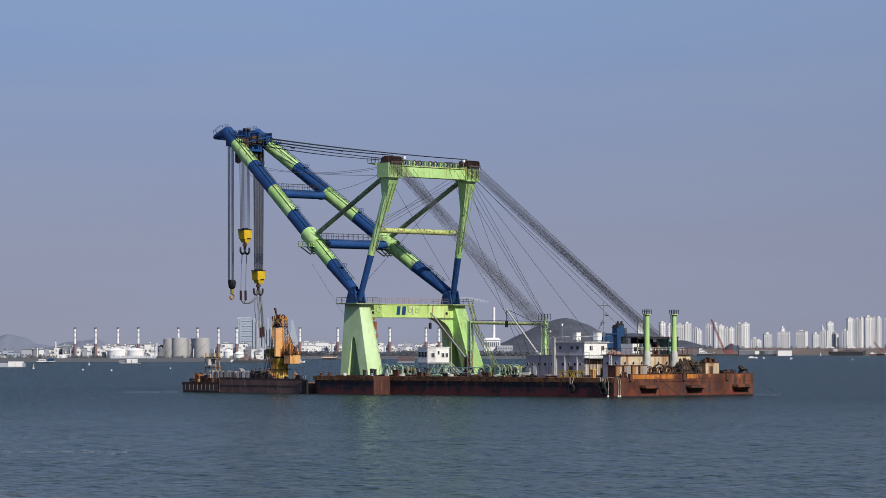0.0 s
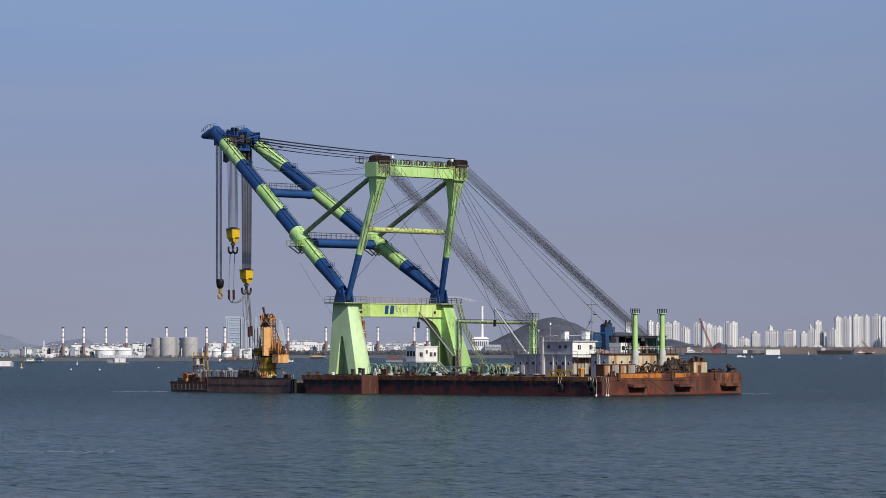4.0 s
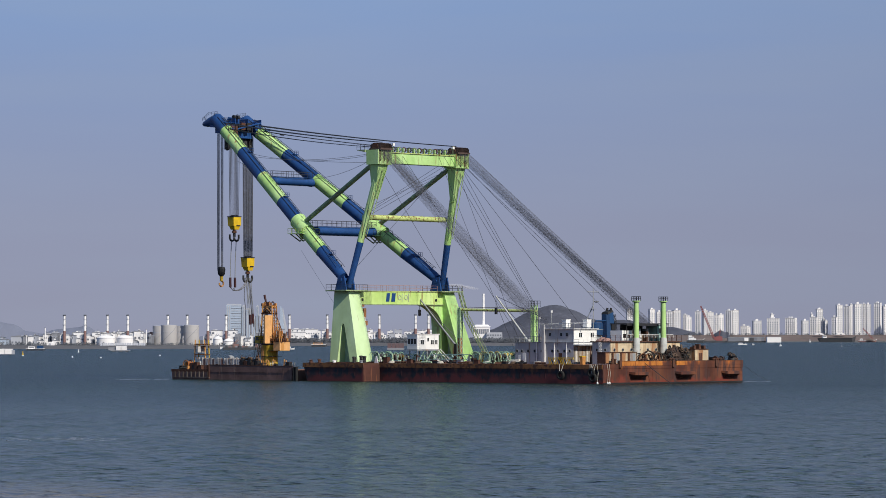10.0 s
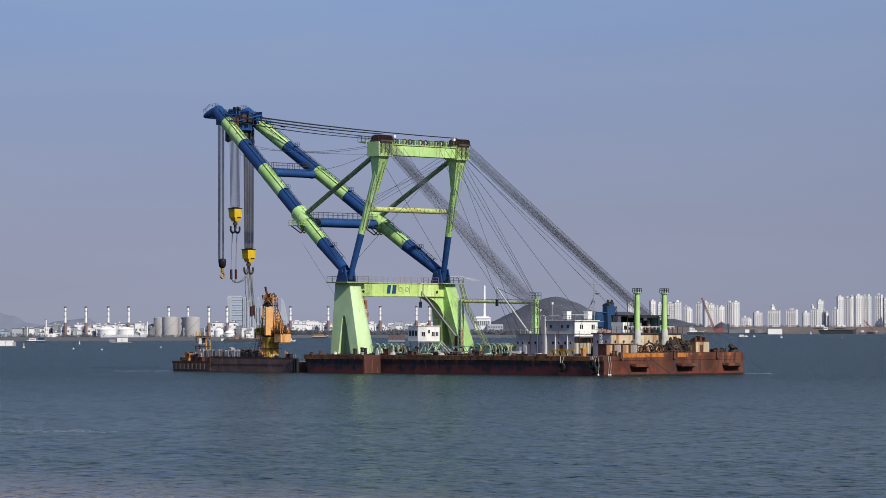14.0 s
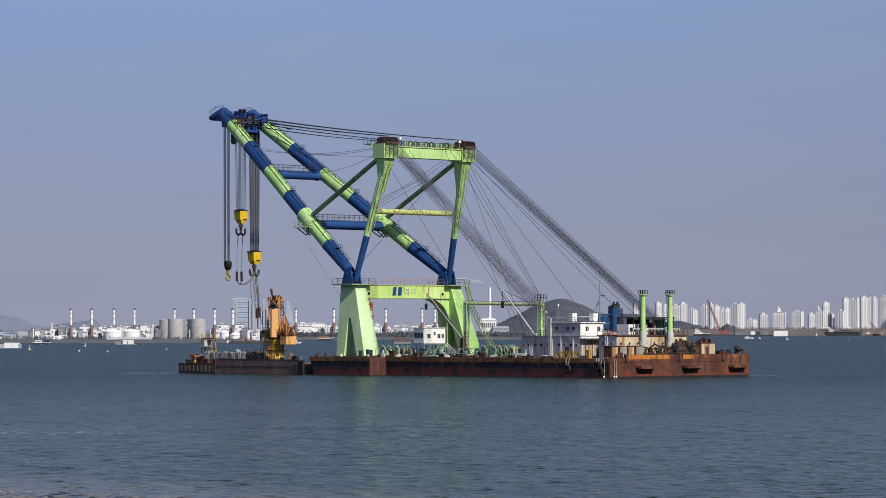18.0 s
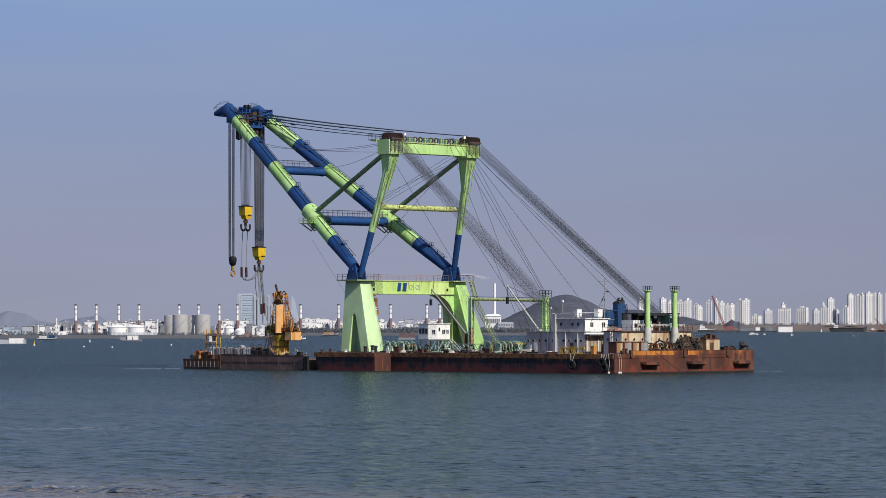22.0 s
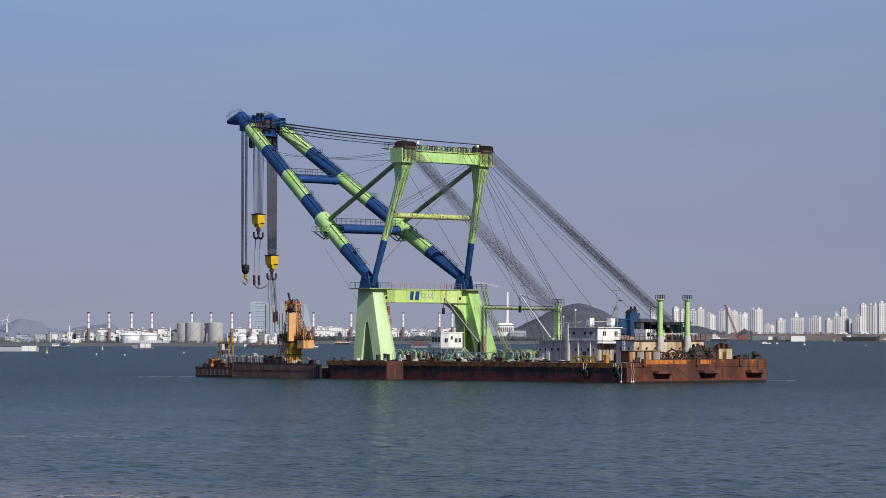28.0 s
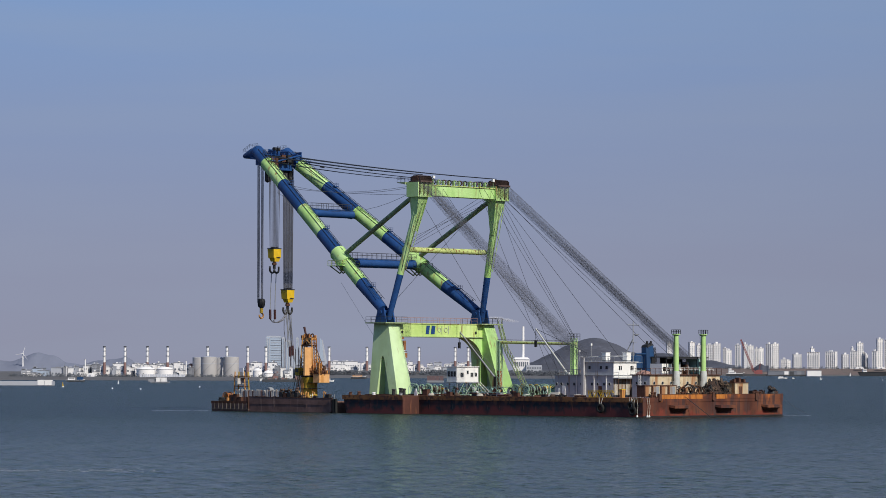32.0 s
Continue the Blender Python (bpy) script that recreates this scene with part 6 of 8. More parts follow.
for s in (83.4, 81.6, 85.4, 78.4):
    fr = thing("amber_stand", (s, -3.6, WD), "rusty orange pipe stand beside the crane", "stand", "amber stands")
    part("post", Form().tube((s - 0.4, -3.6, WD - 0.05), (s - 0.25, -3.6, 3.9), 0.12, 6), amber, fr)
    part("post", Form().tube((s + 0.4, -3.6, WD - 0.05), (s + 0.2, -3.6, 4.1), 0.12, 6), amber, fr)
    part("bar", Form().tube((s - 0.4, -3.6, 3.0), (s + 0.4, -3.6, 2.9), 0.1, 6), rust_bright, fr)
for s in (92.6, 90.4, 88.2, 86.6):
    tw = thing("barge_winch", (s, -2.8, WD), "black double-drum mooring winch", "winch", "barge winches")
    part("drum", Form().tube((s, -3.4, WD + 0.85), (s, -2.2, WD + 0.85), 0.5, 12), rust_dark, tw)
    for w in (-3.5, -2.8, -2.1):
        part("cheek", Form().tube((s, w - 0.05, WD + 0.9), (s, w + 0.05, WD + 0.9), 0.8, 14), black, tw)
    part("bed", Form().box((s - 0.8, -3.7, WD - 0.05), (s + 0.8, -1.9, WD + 0.25)), black, tw)
df = thing("dome_cover", (103.7, 5.0, WD - 0.1), "pale domed boat cover on the far deck edge", "cover")
part("dome", Form().lathe((103.7, 5.0, 4.1), [(0.85, 0), (0.75, 0.3), (0.45, 0.52), (0.1, 0.6)], 14), grey, df)
part("rim", Form().lathe((103.7, 5.0, WD - 0.1), [(0.8, 0), (0.9, 2.2), (0.85, 2.5)], 14), grey, df)

# ---- water, shores and distance ----
def water_surface():
    m, n, l, p = nodes_of("grey_green_sea")
    co = n.new("ShaderNodeTexCoord").outputs["Object"]
    place = n.new("ShaderNodeNewGeometry").outputs["Position"]
    patch = noise_at(n, l, co, 0.012, 3.0, (0.5, 1, 1))
    swell = noise_at(n, l, co, 0.85, 1.5, (0.8, 1.0, 1))
    ripple = noise_at(n, l, co, 1.9, 3.0, (0.5, 0.8, 1))
    sep = n.new("ShaderNodeSeparateXYZ")
    l.new(place, sep.inputs["Vector"])
    # Base colour runs from dark green far out to paler blue-green near the beach.
    shoal = step_of(n, l, sep.outputs["Y"], 560.0, 200.0)
    deep = mixed(n, l, step_of(n, l, patch, 0.35, 0.65), (0.010, 0.021, 0.019), (0.015, 0.029, 0.025))
    near_tone = mixed(n, l, step_of(n, l, patch, 0.35, 0.65), (0.035, 0.057, 0.063), (0.048, 0.075, 0.080))
    tone = mixed(n, l, shoal, deep, near_tone)
    gloss = n.new("ShaderNodeMapRange")
    gloss.inputs["To Min"].default_value = 0.125
    gloss.inputs["To Max"].default_value = 0.16
    l.new(shoal, gloss.inputs["Value"])
    l.new(gloss.outputs["Result"], p.inputs["Specular IOR Level"])
    mud = n.new("ShaderNodeMath")
    mud.operation = "ADD"
    wob = n.new("ShaderNodeMath")
    wob.operation = "MULTIPLY"
    wob.inputs[1].default_value = 26.0
    l.new(patch, wob.inputs[0])
    slant = n.new("ShaderNodeMath")
    slant.operation = "MULTIPLY_ADD"
    slant.inputs[1].default_value = 1.0
    l.new(sep.outputs["X"], slant.inputs[0])
    l.new(sep.outputs["Y"], slant.inputs[2])
    l.new(slant.outputs["Value"], mud.inputs[0])
    l.new(wob.outputs["Value"], mud.inputs[1])
    tone = mixed(n, l, step_of(n, l, mud.outputs["Value"], 188.0, 152.0), tone, (0.175, 0.160, 0.166))
    l.new(tone, p.inputs["Base Color"])
    # Ripples too small to tell apart far off blur what the water mirrors.
    blur = n.new("ShaderNodeMapRange")
    blur.inputs["To Min"].default_value = 0.27
    blur.inputs["To Max"].default_value = 0.16
    l.new(shoal, blur.inputs["Value"])
    l.new(blur.outputs["Result"], p.inputs["Roughness"])
    p.inputs["IOR"].default_value = 1.33
    b1 = n.new("ShaderNodeBump")
    b1.inputs["Strength"].default_value = 1.0
    b1.inputs["Distance"].default_value = 2.0
    l.new(swell, b1.inputs["Height"])
    b2 = n.new("ShaderNodeBump")
    b2.inputs["Strength"].default_value = 1.0
    b2.inputs["Distance"].default_value = 1.0
    l.new(ripple, b2.inputs["Height"])
    calm = n.new("ShaderNodeMapRange")
    calm.inputs["To Min"].default_value = 0.85
    calm.inputs["To Max"].default_value = 1.0
    l.new(shoal, calm.inputs["Value"])
    l.new(calm.outputs["Result"], b1.inputs["Strength"])
    l.new(calm.outputs["Result"], b2.inputs["Strength"])
    l.new(b1.outputs["Normal"], b2.inputs["Normal"])
    l.new(b2.outputs["Normal"], p.inputs["Normal"])
    return m


def sea_sheet(material):
    """One sheet to the horizon: fine before the camera, coarse far off and at the sides, with a wind sea on it."""
    rng = np.random.RandomState(7)
    rows = [40.0]
    while rows[-1] < 5600:
        y = rows[-1]
        rows.append(y + (6.0 if y < 130 else max(0.55, y * 0.0036) if y < 1250 else y * 0.03))
    y = np.array(rows)[:, None]
    a = np.concatenate([np.linspace(-1.5, -0.19, 14)[:-1], np.linspace(-0.19, 0.19, 340), np.linspace(0.19, 1.5, 14)[1:]])[None, :]
    x = a * (y + 60)
    y = y + 0 * a
    z = np.zeros_like(x)
    for k in range(70):
        length = 1.1 * (2.8 / 1.1) ** (k / 69.0)
        turn = rng.normal(0.06, 0.42)
        kx, ky = 2 * np.pi / length * math.sin(turn), 2 * np.pi / length * math.cos(turn)
        swell = 0.0023 * length ** 0.9 * rng.uniform(0.5, 1.3)
        gust = 0.75 + 0.5 * np.sin(x * rng.uniform(0.01, 0.05) + y * rng.uniform(0.01, 0.04) + rng.uniform(0, 6))
        z += swell * gust * np.sin(kx * x + ky * y + rng.uniform(0, 6.28))
    z += 0.35 * z * np.abs(z) / 0.25
    z *= np.clip(1 - (y - 240) / 600, 0.65, 1) * np.clip((1500 - y) / 700, 0, 1) * np.clip((y - 60) / 60, 0, 1)
    ny, nx = x.shape
    me = bpy.data.meshes.new("water")
    quads = (np.arange(ny - 1)[:, None] * nx + np.arange(nx - 1)[None, :]).ravel()
    quads = np.stack([quads, quads + 1, quads + nx + 1, quads + nx], 1)
    me.from_pydata(np.stack([x.ravel(), y.ravel(), z.ravel()], 1).tolist(), [], quads.tolist())
    me.shade_smooth()
    me.materials.append(material)
    return new("water", me)


sea = tagged(sea_sheet(water_surface()), "choppy grey-green sea, muddy near the beach", "sea", kind="structure")

# Haze is put into these far colours: paled, and blued for woods and ridges.
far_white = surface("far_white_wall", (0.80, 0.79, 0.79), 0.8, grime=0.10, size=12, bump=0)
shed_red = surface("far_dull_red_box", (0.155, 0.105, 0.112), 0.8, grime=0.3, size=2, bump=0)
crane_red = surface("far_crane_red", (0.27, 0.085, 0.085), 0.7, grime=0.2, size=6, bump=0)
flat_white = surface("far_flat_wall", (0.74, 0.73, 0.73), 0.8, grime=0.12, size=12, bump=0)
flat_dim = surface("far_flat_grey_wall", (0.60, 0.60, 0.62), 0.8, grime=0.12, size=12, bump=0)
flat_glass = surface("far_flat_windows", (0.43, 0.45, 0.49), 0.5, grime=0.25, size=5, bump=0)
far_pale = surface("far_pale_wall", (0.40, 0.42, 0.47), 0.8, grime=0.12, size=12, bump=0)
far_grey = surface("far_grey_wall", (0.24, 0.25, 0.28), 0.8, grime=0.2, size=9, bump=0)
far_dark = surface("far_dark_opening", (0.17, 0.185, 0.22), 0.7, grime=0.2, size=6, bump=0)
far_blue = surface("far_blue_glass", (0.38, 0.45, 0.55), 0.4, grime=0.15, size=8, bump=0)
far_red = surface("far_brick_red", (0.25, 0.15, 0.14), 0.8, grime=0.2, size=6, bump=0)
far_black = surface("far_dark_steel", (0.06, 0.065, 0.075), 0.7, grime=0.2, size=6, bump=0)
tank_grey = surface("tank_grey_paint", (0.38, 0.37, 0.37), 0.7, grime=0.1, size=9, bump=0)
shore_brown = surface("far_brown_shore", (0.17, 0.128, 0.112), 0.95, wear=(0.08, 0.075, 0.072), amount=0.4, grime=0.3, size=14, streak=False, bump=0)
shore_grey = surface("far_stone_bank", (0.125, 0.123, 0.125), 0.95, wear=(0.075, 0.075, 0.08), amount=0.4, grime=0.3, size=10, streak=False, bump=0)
woods = surface("far_hazed_winter_woods", (0.088, 0.094, 0.122), 1.0, wear=(0.066, 0.071, 0.093), amount=0.55, grime=0.4, size=7, streak=False, bump=0)
woods_dark = surface("far_hazed_trees", (0.108, 0.120, 0.142), 1.0, grime=0.25, size=5, bump=0)
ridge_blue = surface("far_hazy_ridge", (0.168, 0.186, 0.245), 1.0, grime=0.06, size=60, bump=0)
beach_sand = surface("wet_beach_sand", (0.20, 0.17, 0.14), 0.8, wear=(0.13, 0.11, 0.10), amount=0.4, grime=0.2, size=3, streak=False)


def slab(name, material, x0, x1, y0, y1, top, label, slope=16.0, seed=0):
    """A low bank of land with an uneven shore."""
    me = bpy.data.meshes.new(name)
    n = 60
    pts, faces = [], []
    for i in range(n + 1):
        x = x0 + (x1 - x0) * i / n
        jut = 22 * noise.noise((x * 0.012, seed, 0)) + 6 * noise.noise((x * 0.06, seed, 3))
        end = min(1.0, i / 5, (n - i) / 5)
        pts += [(x, y0 + jut, -1.0), (x, y0 + slope + jut, (top + 1) * end - 1 + 0.3 * noise.noise((x * 0.05, seed, 1))), (x, y1, (top + 1) * end - 1)]
    for i in range(n):
        a = 3 * i
        faces += [(a, a + 3, a + 4, a + 1), (a + 1, a + 4, a + 5, a + 2)]
    me.from_pydata(pts, [], faces)
    me.shade_smooth()
    me.materials.append(material)
    return tagged(new(name, me), label, "shore", kind="structure")


slab("ground_plant", shore_grey, -760, -95, 2120, 3000, 1.9, "grey stone bank below the power plant", 130.0, seed=1)
slab("ground_left", shore_brown, -760, -290, 2060, 2330, 1.1, "low grey mud flat", 60.0, seed=5)
slab("ground_middle", shore_grey, -900, 250, 2730, 4900, 2.2, "low grey far shore", 90.0, seed=2)
slab("ground_right", shore_brown, 60, 1400, 4210, 4950, 9.2, "long brown sea wall before the flats", 130.0, seed=3)
slab("ground_quay", shore_grey, 120, 760, 4186, 4240, 1.6, "grey causeway along the water", 5.0, seed=4)
beach = slab("beach", beach_sand, -400, 400, 150, -600, 1.5, "wet sand beach", -30.0, seed=6)


def ridge(name, material, y, x0, x1, bumps, label, rough=1.0, depth=260):
    me = bpy.data.meshes.new(name)
    nx, ny = 220, 10
    pts = []
    for j in range(ny + 1):
        v = j / ny
        for i in range(nx + 1):
            x = x0 + (x1 - x0) * i / nx
            h = sum(a * math.exp(-((x - c) / s) ** 2) for c, a, s in bumps)
            h *= math.sin(v * math.pi * 0.5) ** 0.8
            h += rough * (noise.noise((x * 0.05, v * 4, 1)) * 1.2 + noise.noise((x * 0.2, v * 9, 5)) * 0.7) * min(1, h / 6)
            pts.append((x, y + depth * v, h))
    me.from_pydata(pts, [], [(j * (nx + 1) + i, j * (nx + 1) + i + 1, (j + 1) * (nx + 1) + i + 1, (j + 1) * (nx + 1) + i) for j in range(ny) for i in range(nx)])
    me.materials.append(material)
    me.shade_smooth()
    return tagged(new(name, me), label, "hill", kind="structure")


# The hills' haze is only their blue-grey colour.
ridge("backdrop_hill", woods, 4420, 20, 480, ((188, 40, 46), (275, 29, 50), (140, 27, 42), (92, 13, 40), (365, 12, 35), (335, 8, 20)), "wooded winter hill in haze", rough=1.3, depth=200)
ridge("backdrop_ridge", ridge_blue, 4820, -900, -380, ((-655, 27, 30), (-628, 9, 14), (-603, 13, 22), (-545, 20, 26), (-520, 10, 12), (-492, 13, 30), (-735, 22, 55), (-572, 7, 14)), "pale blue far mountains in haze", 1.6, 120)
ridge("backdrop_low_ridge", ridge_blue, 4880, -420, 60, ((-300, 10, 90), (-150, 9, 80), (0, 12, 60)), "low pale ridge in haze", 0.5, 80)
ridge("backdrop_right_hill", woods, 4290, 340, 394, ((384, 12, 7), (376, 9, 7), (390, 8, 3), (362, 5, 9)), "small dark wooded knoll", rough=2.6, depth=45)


# ---- power plant ----
STACKS = ((-263.8, 2350, 23.8), (-249.0, 2350, 23.8), (-236.9, 2390, 24.1), (-222.1, 2390, 24.1), (-194.5, 2410, 24.2),
    (-180.3, 2410, 24.2), (-160.9, 2350, 23.8), (-147.9, 2350, 23.8),)
FAR_STACKS = ((-161.4, 3700, 32.5), (-118.7, 3700, 32.5), (-76.6, 3700, 32.5), (-60.0, 3700, 32.5), (-19.1, 3700, 32.5),
    (-4.5, 3700, 32.5),)
PLANT = ((-314.4, -301.4, 8.0, 's'), (-305.5, -302.3, 8.4, 'g'), (-301.4, -292.5, 8.0, 'w'), (-296.6, -290.9, 5.6, 'w'), (-289.3, -282.8, 9.6, 'g'),
    (-283.6, -277.1, 10.0, 'w'), (-278.4, -272.3, 9.6, 'w'), (-272.3, -267.4, 8.4, 's'), (-267.4, -260.9, 11.2, 'w'), (-260.9, -253.6, 9.2, 's'),
    (-252.8, -246.3, 11.2, 'w'), (-246.3, -240.7, 10.4, 'w'), (-239.1, -234.2, 10.8, 'w'), (-234.2, -230.1, 11.6, 'w'), (-230.1, -226.1, 10.4, 's'),
    (-225.3, -221.2, 10.8, 'w'), (-221.2, -215.6, 12.0, 'w'), (-215.6, -211.5, 9.6, 's'), (-211.5, -208.3, 10.4, 'w'), (-209.1, -200.6, 11.2, 'r'),
    (-166.9, -162.9, 10.8, 'w'), (-163.7, -156.4, 12.4, 'w'), (-153.6, -149.9, 11.6, 'w'), (-150.7, -145.1, 12.4, 'w'), (-145.9, -138.6, 8.4, 'w'),
    (-138.6, -127.2, 6.8, 's'), (-265.0, -248.8, 5.6, 's'), (-260.1, -250.4, 4.3, 'w'), (-277.1, -272.3, 3.9, 'w'), (-160.7, -159.5, 7.6, 'g'),
    (-284.5, -281.5, 9.7, 's'), (-206.6, -205.1, 7.5, 'g'), (-286.1, -282.6, 9.5, 'w'), (-254.0, -250.5, 8.3, 'w'), (-273.9, -272.5, 8.4, 's'),
    (-279.2, -275.7, 10.8, 'g'), (-274.0, -272.5, 4.9, 'g'), (-247.2, -245.9, 9.6, 'w'), (-129.6, -126.0, 10.5, 'g'), (-137.2, -133.5, 4.3, 'w'),
    (-213.9, -211.3, 10.5, 'w'), (-144.1, -142.7, 8.6, 'g'), (-158.4, -155.3, 8.4, 'g'), (-252.9, -251.0, 5.6, 'w'), (-235.4, -233.2, 7.2, 's'),
    (-156.5, -155.1, 6.6, 'w'), (-151.6, -149.5, 6.5, 'w'), (-229.7, -227.8, 9.8, 'w'), (-237.4, -234.3, 8.9, 'w'), (-160.7, -158.7, 4.6, 'g'),
    (-265.2, -262.3, 5.9, 's'), (-219.8, -216.8, 5.1, 's'), (-260.5, -258.9, 6.7, 'w'), (-277.2, -275.6, 7.9, 'g'), (-144.8, -141.3, 7.3, 'w'),
    (-239.3, -236.8, 7.3, 'w'), (-213.2, -210.2, 6.2, 'w'), (-163.8, -160.8, 6.4, 'w'), (-157.1, -154.5, 7.6, 'w'), (-142.3, -140.1, 7.0, 'w'),
    (-274.8, -273.5, 6.8, 'g'), (-289.4, -288.0, 8.8, 's'), (-238.9, -235.6, 10.1, 'w'), (-231.6, -230.1, 10.5, 'w'), (-151.6, -150.4, 6.8, 'w'),
    (-234.9, -231.8, 6.4, 'w'), (-252.4, -249.9, 8.1, 'w'), (-132.1, -130.7, 9.0, 'w'), (-275.0, -271.5, 5.2, 'w'), (-205.1, -202.9, 8.8, 'g'),
    (-260.6, -259.3, 8.9, 's'), (-237.1, -235.0, 10.5, 'w'), (-158.8, -156.7, 5.0, 'w'), (-142.5, -139.5, 9.5, 'g'), (-284.9, -282.6, 5.2, 'w'),)
SILOS = ((-200.7, 2420, 5.8, 16.7), (-188.8, 2350, 5.7, 16.9), (-185.3, 2420, 5.4, 16.7), (-172.8, 2350, 5.6, 16.9),)
TANKS = ((-233.0, 2340, 6.7, 9.2), (-219.6, 2340, 6.1, 9.2), (-153.2, 2340, 3.4, 8.4), (-145.5, 2340, 3.6, 6.8),)
TOWERS = ((-270.6, -250.6, 49.0, 'b'), (-249.8, -246.1, 47.5, 'p'), (-244.7, -238.7, 43.8, 'p'), (-237.2, -232.1, 32.7, 'p'), (-231.3, -228.3, 47.5, 'p'),
    (-226.9, -218.0, 36.4, 'p'), (-210.6, -204.6, 32.7, 'p'), (-204.6, -198.7, 27.5, 'p'),)
MIDDLE = ((-183.6, -176.8, 15.5, 's'), (-175.9, -170.5, 15.9, 'p'), (-168.1, -155.8, 12.1, 'w'), (-153.8, -145.8, 12.0, 'w'), (-145.9, -132.2, 15.9, 'w'),
    (-127.3, -120.9, 14.4, 'w'), (-121.8, -111.4, 12.6, 'p'), (-111.7, -104.7, 14.6, 'p'), (-102.0, -97.5, 14.5, 'w'), (-95.6, -86.2, 13.9, 'p'),
    (-86.2, -77.3, 14.8, 'w'), (-74.0, -69.0, 15.8, 'w'), (-68.2, -57.4, 12.4, 'w'), (-52.0, -45.6, 13.9, 'w'), (-44.0, -35.2, 15.1, 's'),
    (-32.4, -24.8, 13.1, 'w'), (-25.7, -20.6, 14.9, 'p'), (-19.4, -12.6, 14.3, 'w'), (-12.6, -7.8, 14.2, 'w'), (-5.8, 8.0, 12.2, 'w'),
    (5.4, 12.8, 11.0, 's'), (15.7, 28.7, 12.5, 'w'), (-166.2, -144.8, 16.0, 'w'), (-140.9, -130.6, 14.7, 'w'), (-9.1, 3.9, 15.4, 'w'),)
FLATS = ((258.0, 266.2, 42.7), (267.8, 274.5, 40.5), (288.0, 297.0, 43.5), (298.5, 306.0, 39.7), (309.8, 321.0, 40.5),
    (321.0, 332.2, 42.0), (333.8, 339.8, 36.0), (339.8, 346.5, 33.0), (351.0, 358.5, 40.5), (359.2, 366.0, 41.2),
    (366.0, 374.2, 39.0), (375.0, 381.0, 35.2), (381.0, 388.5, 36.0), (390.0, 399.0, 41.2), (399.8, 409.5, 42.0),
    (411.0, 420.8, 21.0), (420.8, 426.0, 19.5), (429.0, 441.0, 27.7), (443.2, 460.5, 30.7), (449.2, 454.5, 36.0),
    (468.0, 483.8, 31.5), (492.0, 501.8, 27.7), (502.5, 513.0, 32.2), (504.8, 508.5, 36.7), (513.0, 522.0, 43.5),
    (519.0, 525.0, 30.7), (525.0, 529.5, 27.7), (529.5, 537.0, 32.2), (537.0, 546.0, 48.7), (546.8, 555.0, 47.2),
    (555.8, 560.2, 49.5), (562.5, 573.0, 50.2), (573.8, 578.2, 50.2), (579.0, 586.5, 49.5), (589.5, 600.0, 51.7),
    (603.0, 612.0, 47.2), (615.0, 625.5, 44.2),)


def stack(x, y, top, base=1.9):
    st = thing("chimney", (x, y, base), "white power plant chimney with a brick-red foot", "chimney", "plant chimneys", where=FLAT)
    h = top - base
    r = 0.92 * y / 2350
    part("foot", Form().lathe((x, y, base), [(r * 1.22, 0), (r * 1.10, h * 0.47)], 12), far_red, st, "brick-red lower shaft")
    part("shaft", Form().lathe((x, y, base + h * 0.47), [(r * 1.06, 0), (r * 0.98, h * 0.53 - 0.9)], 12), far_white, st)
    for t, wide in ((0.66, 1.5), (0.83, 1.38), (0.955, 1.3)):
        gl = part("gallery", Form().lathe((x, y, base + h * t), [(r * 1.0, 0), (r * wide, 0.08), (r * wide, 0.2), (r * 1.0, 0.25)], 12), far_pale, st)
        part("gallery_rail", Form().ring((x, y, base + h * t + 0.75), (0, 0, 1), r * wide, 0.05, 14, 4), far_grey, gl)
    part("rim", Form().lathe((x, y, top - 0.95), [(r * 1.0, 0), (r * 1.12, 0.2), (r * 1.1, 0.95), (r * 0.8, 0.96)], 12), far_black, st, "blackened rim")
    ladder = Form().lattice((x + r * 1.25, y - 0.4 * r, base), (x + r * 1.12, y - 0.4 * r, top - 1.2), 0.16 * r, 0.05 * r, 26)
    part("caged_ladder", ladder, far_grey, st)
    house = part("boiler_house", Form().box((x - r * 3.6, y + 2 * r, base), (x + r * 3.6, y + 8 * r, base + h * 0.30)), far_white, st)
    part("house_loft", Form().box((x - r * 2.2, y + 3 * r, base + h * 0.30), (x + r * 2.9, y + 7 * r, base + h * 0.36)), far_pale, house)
    for k in range(3):
        part("louvre", Form().box((x + r * (-3.2 + 2.3 * k), y + 1.95 * r, base + h * 0.16), (x + r * (-1.7 + 2.3 * k), y + 2 * r, base + h * 0.22)), far_dark, house)


for x, y, top in STACKS:
    stack(x, y, top)
for x, y, top in FAR_STACKS:
    stack(x, y, top, 2.4)
SHADES = {"w": far_white, "g": far_grey, "s": far_pale, "r": far_red, "p": far_pale, "b": far_blue}


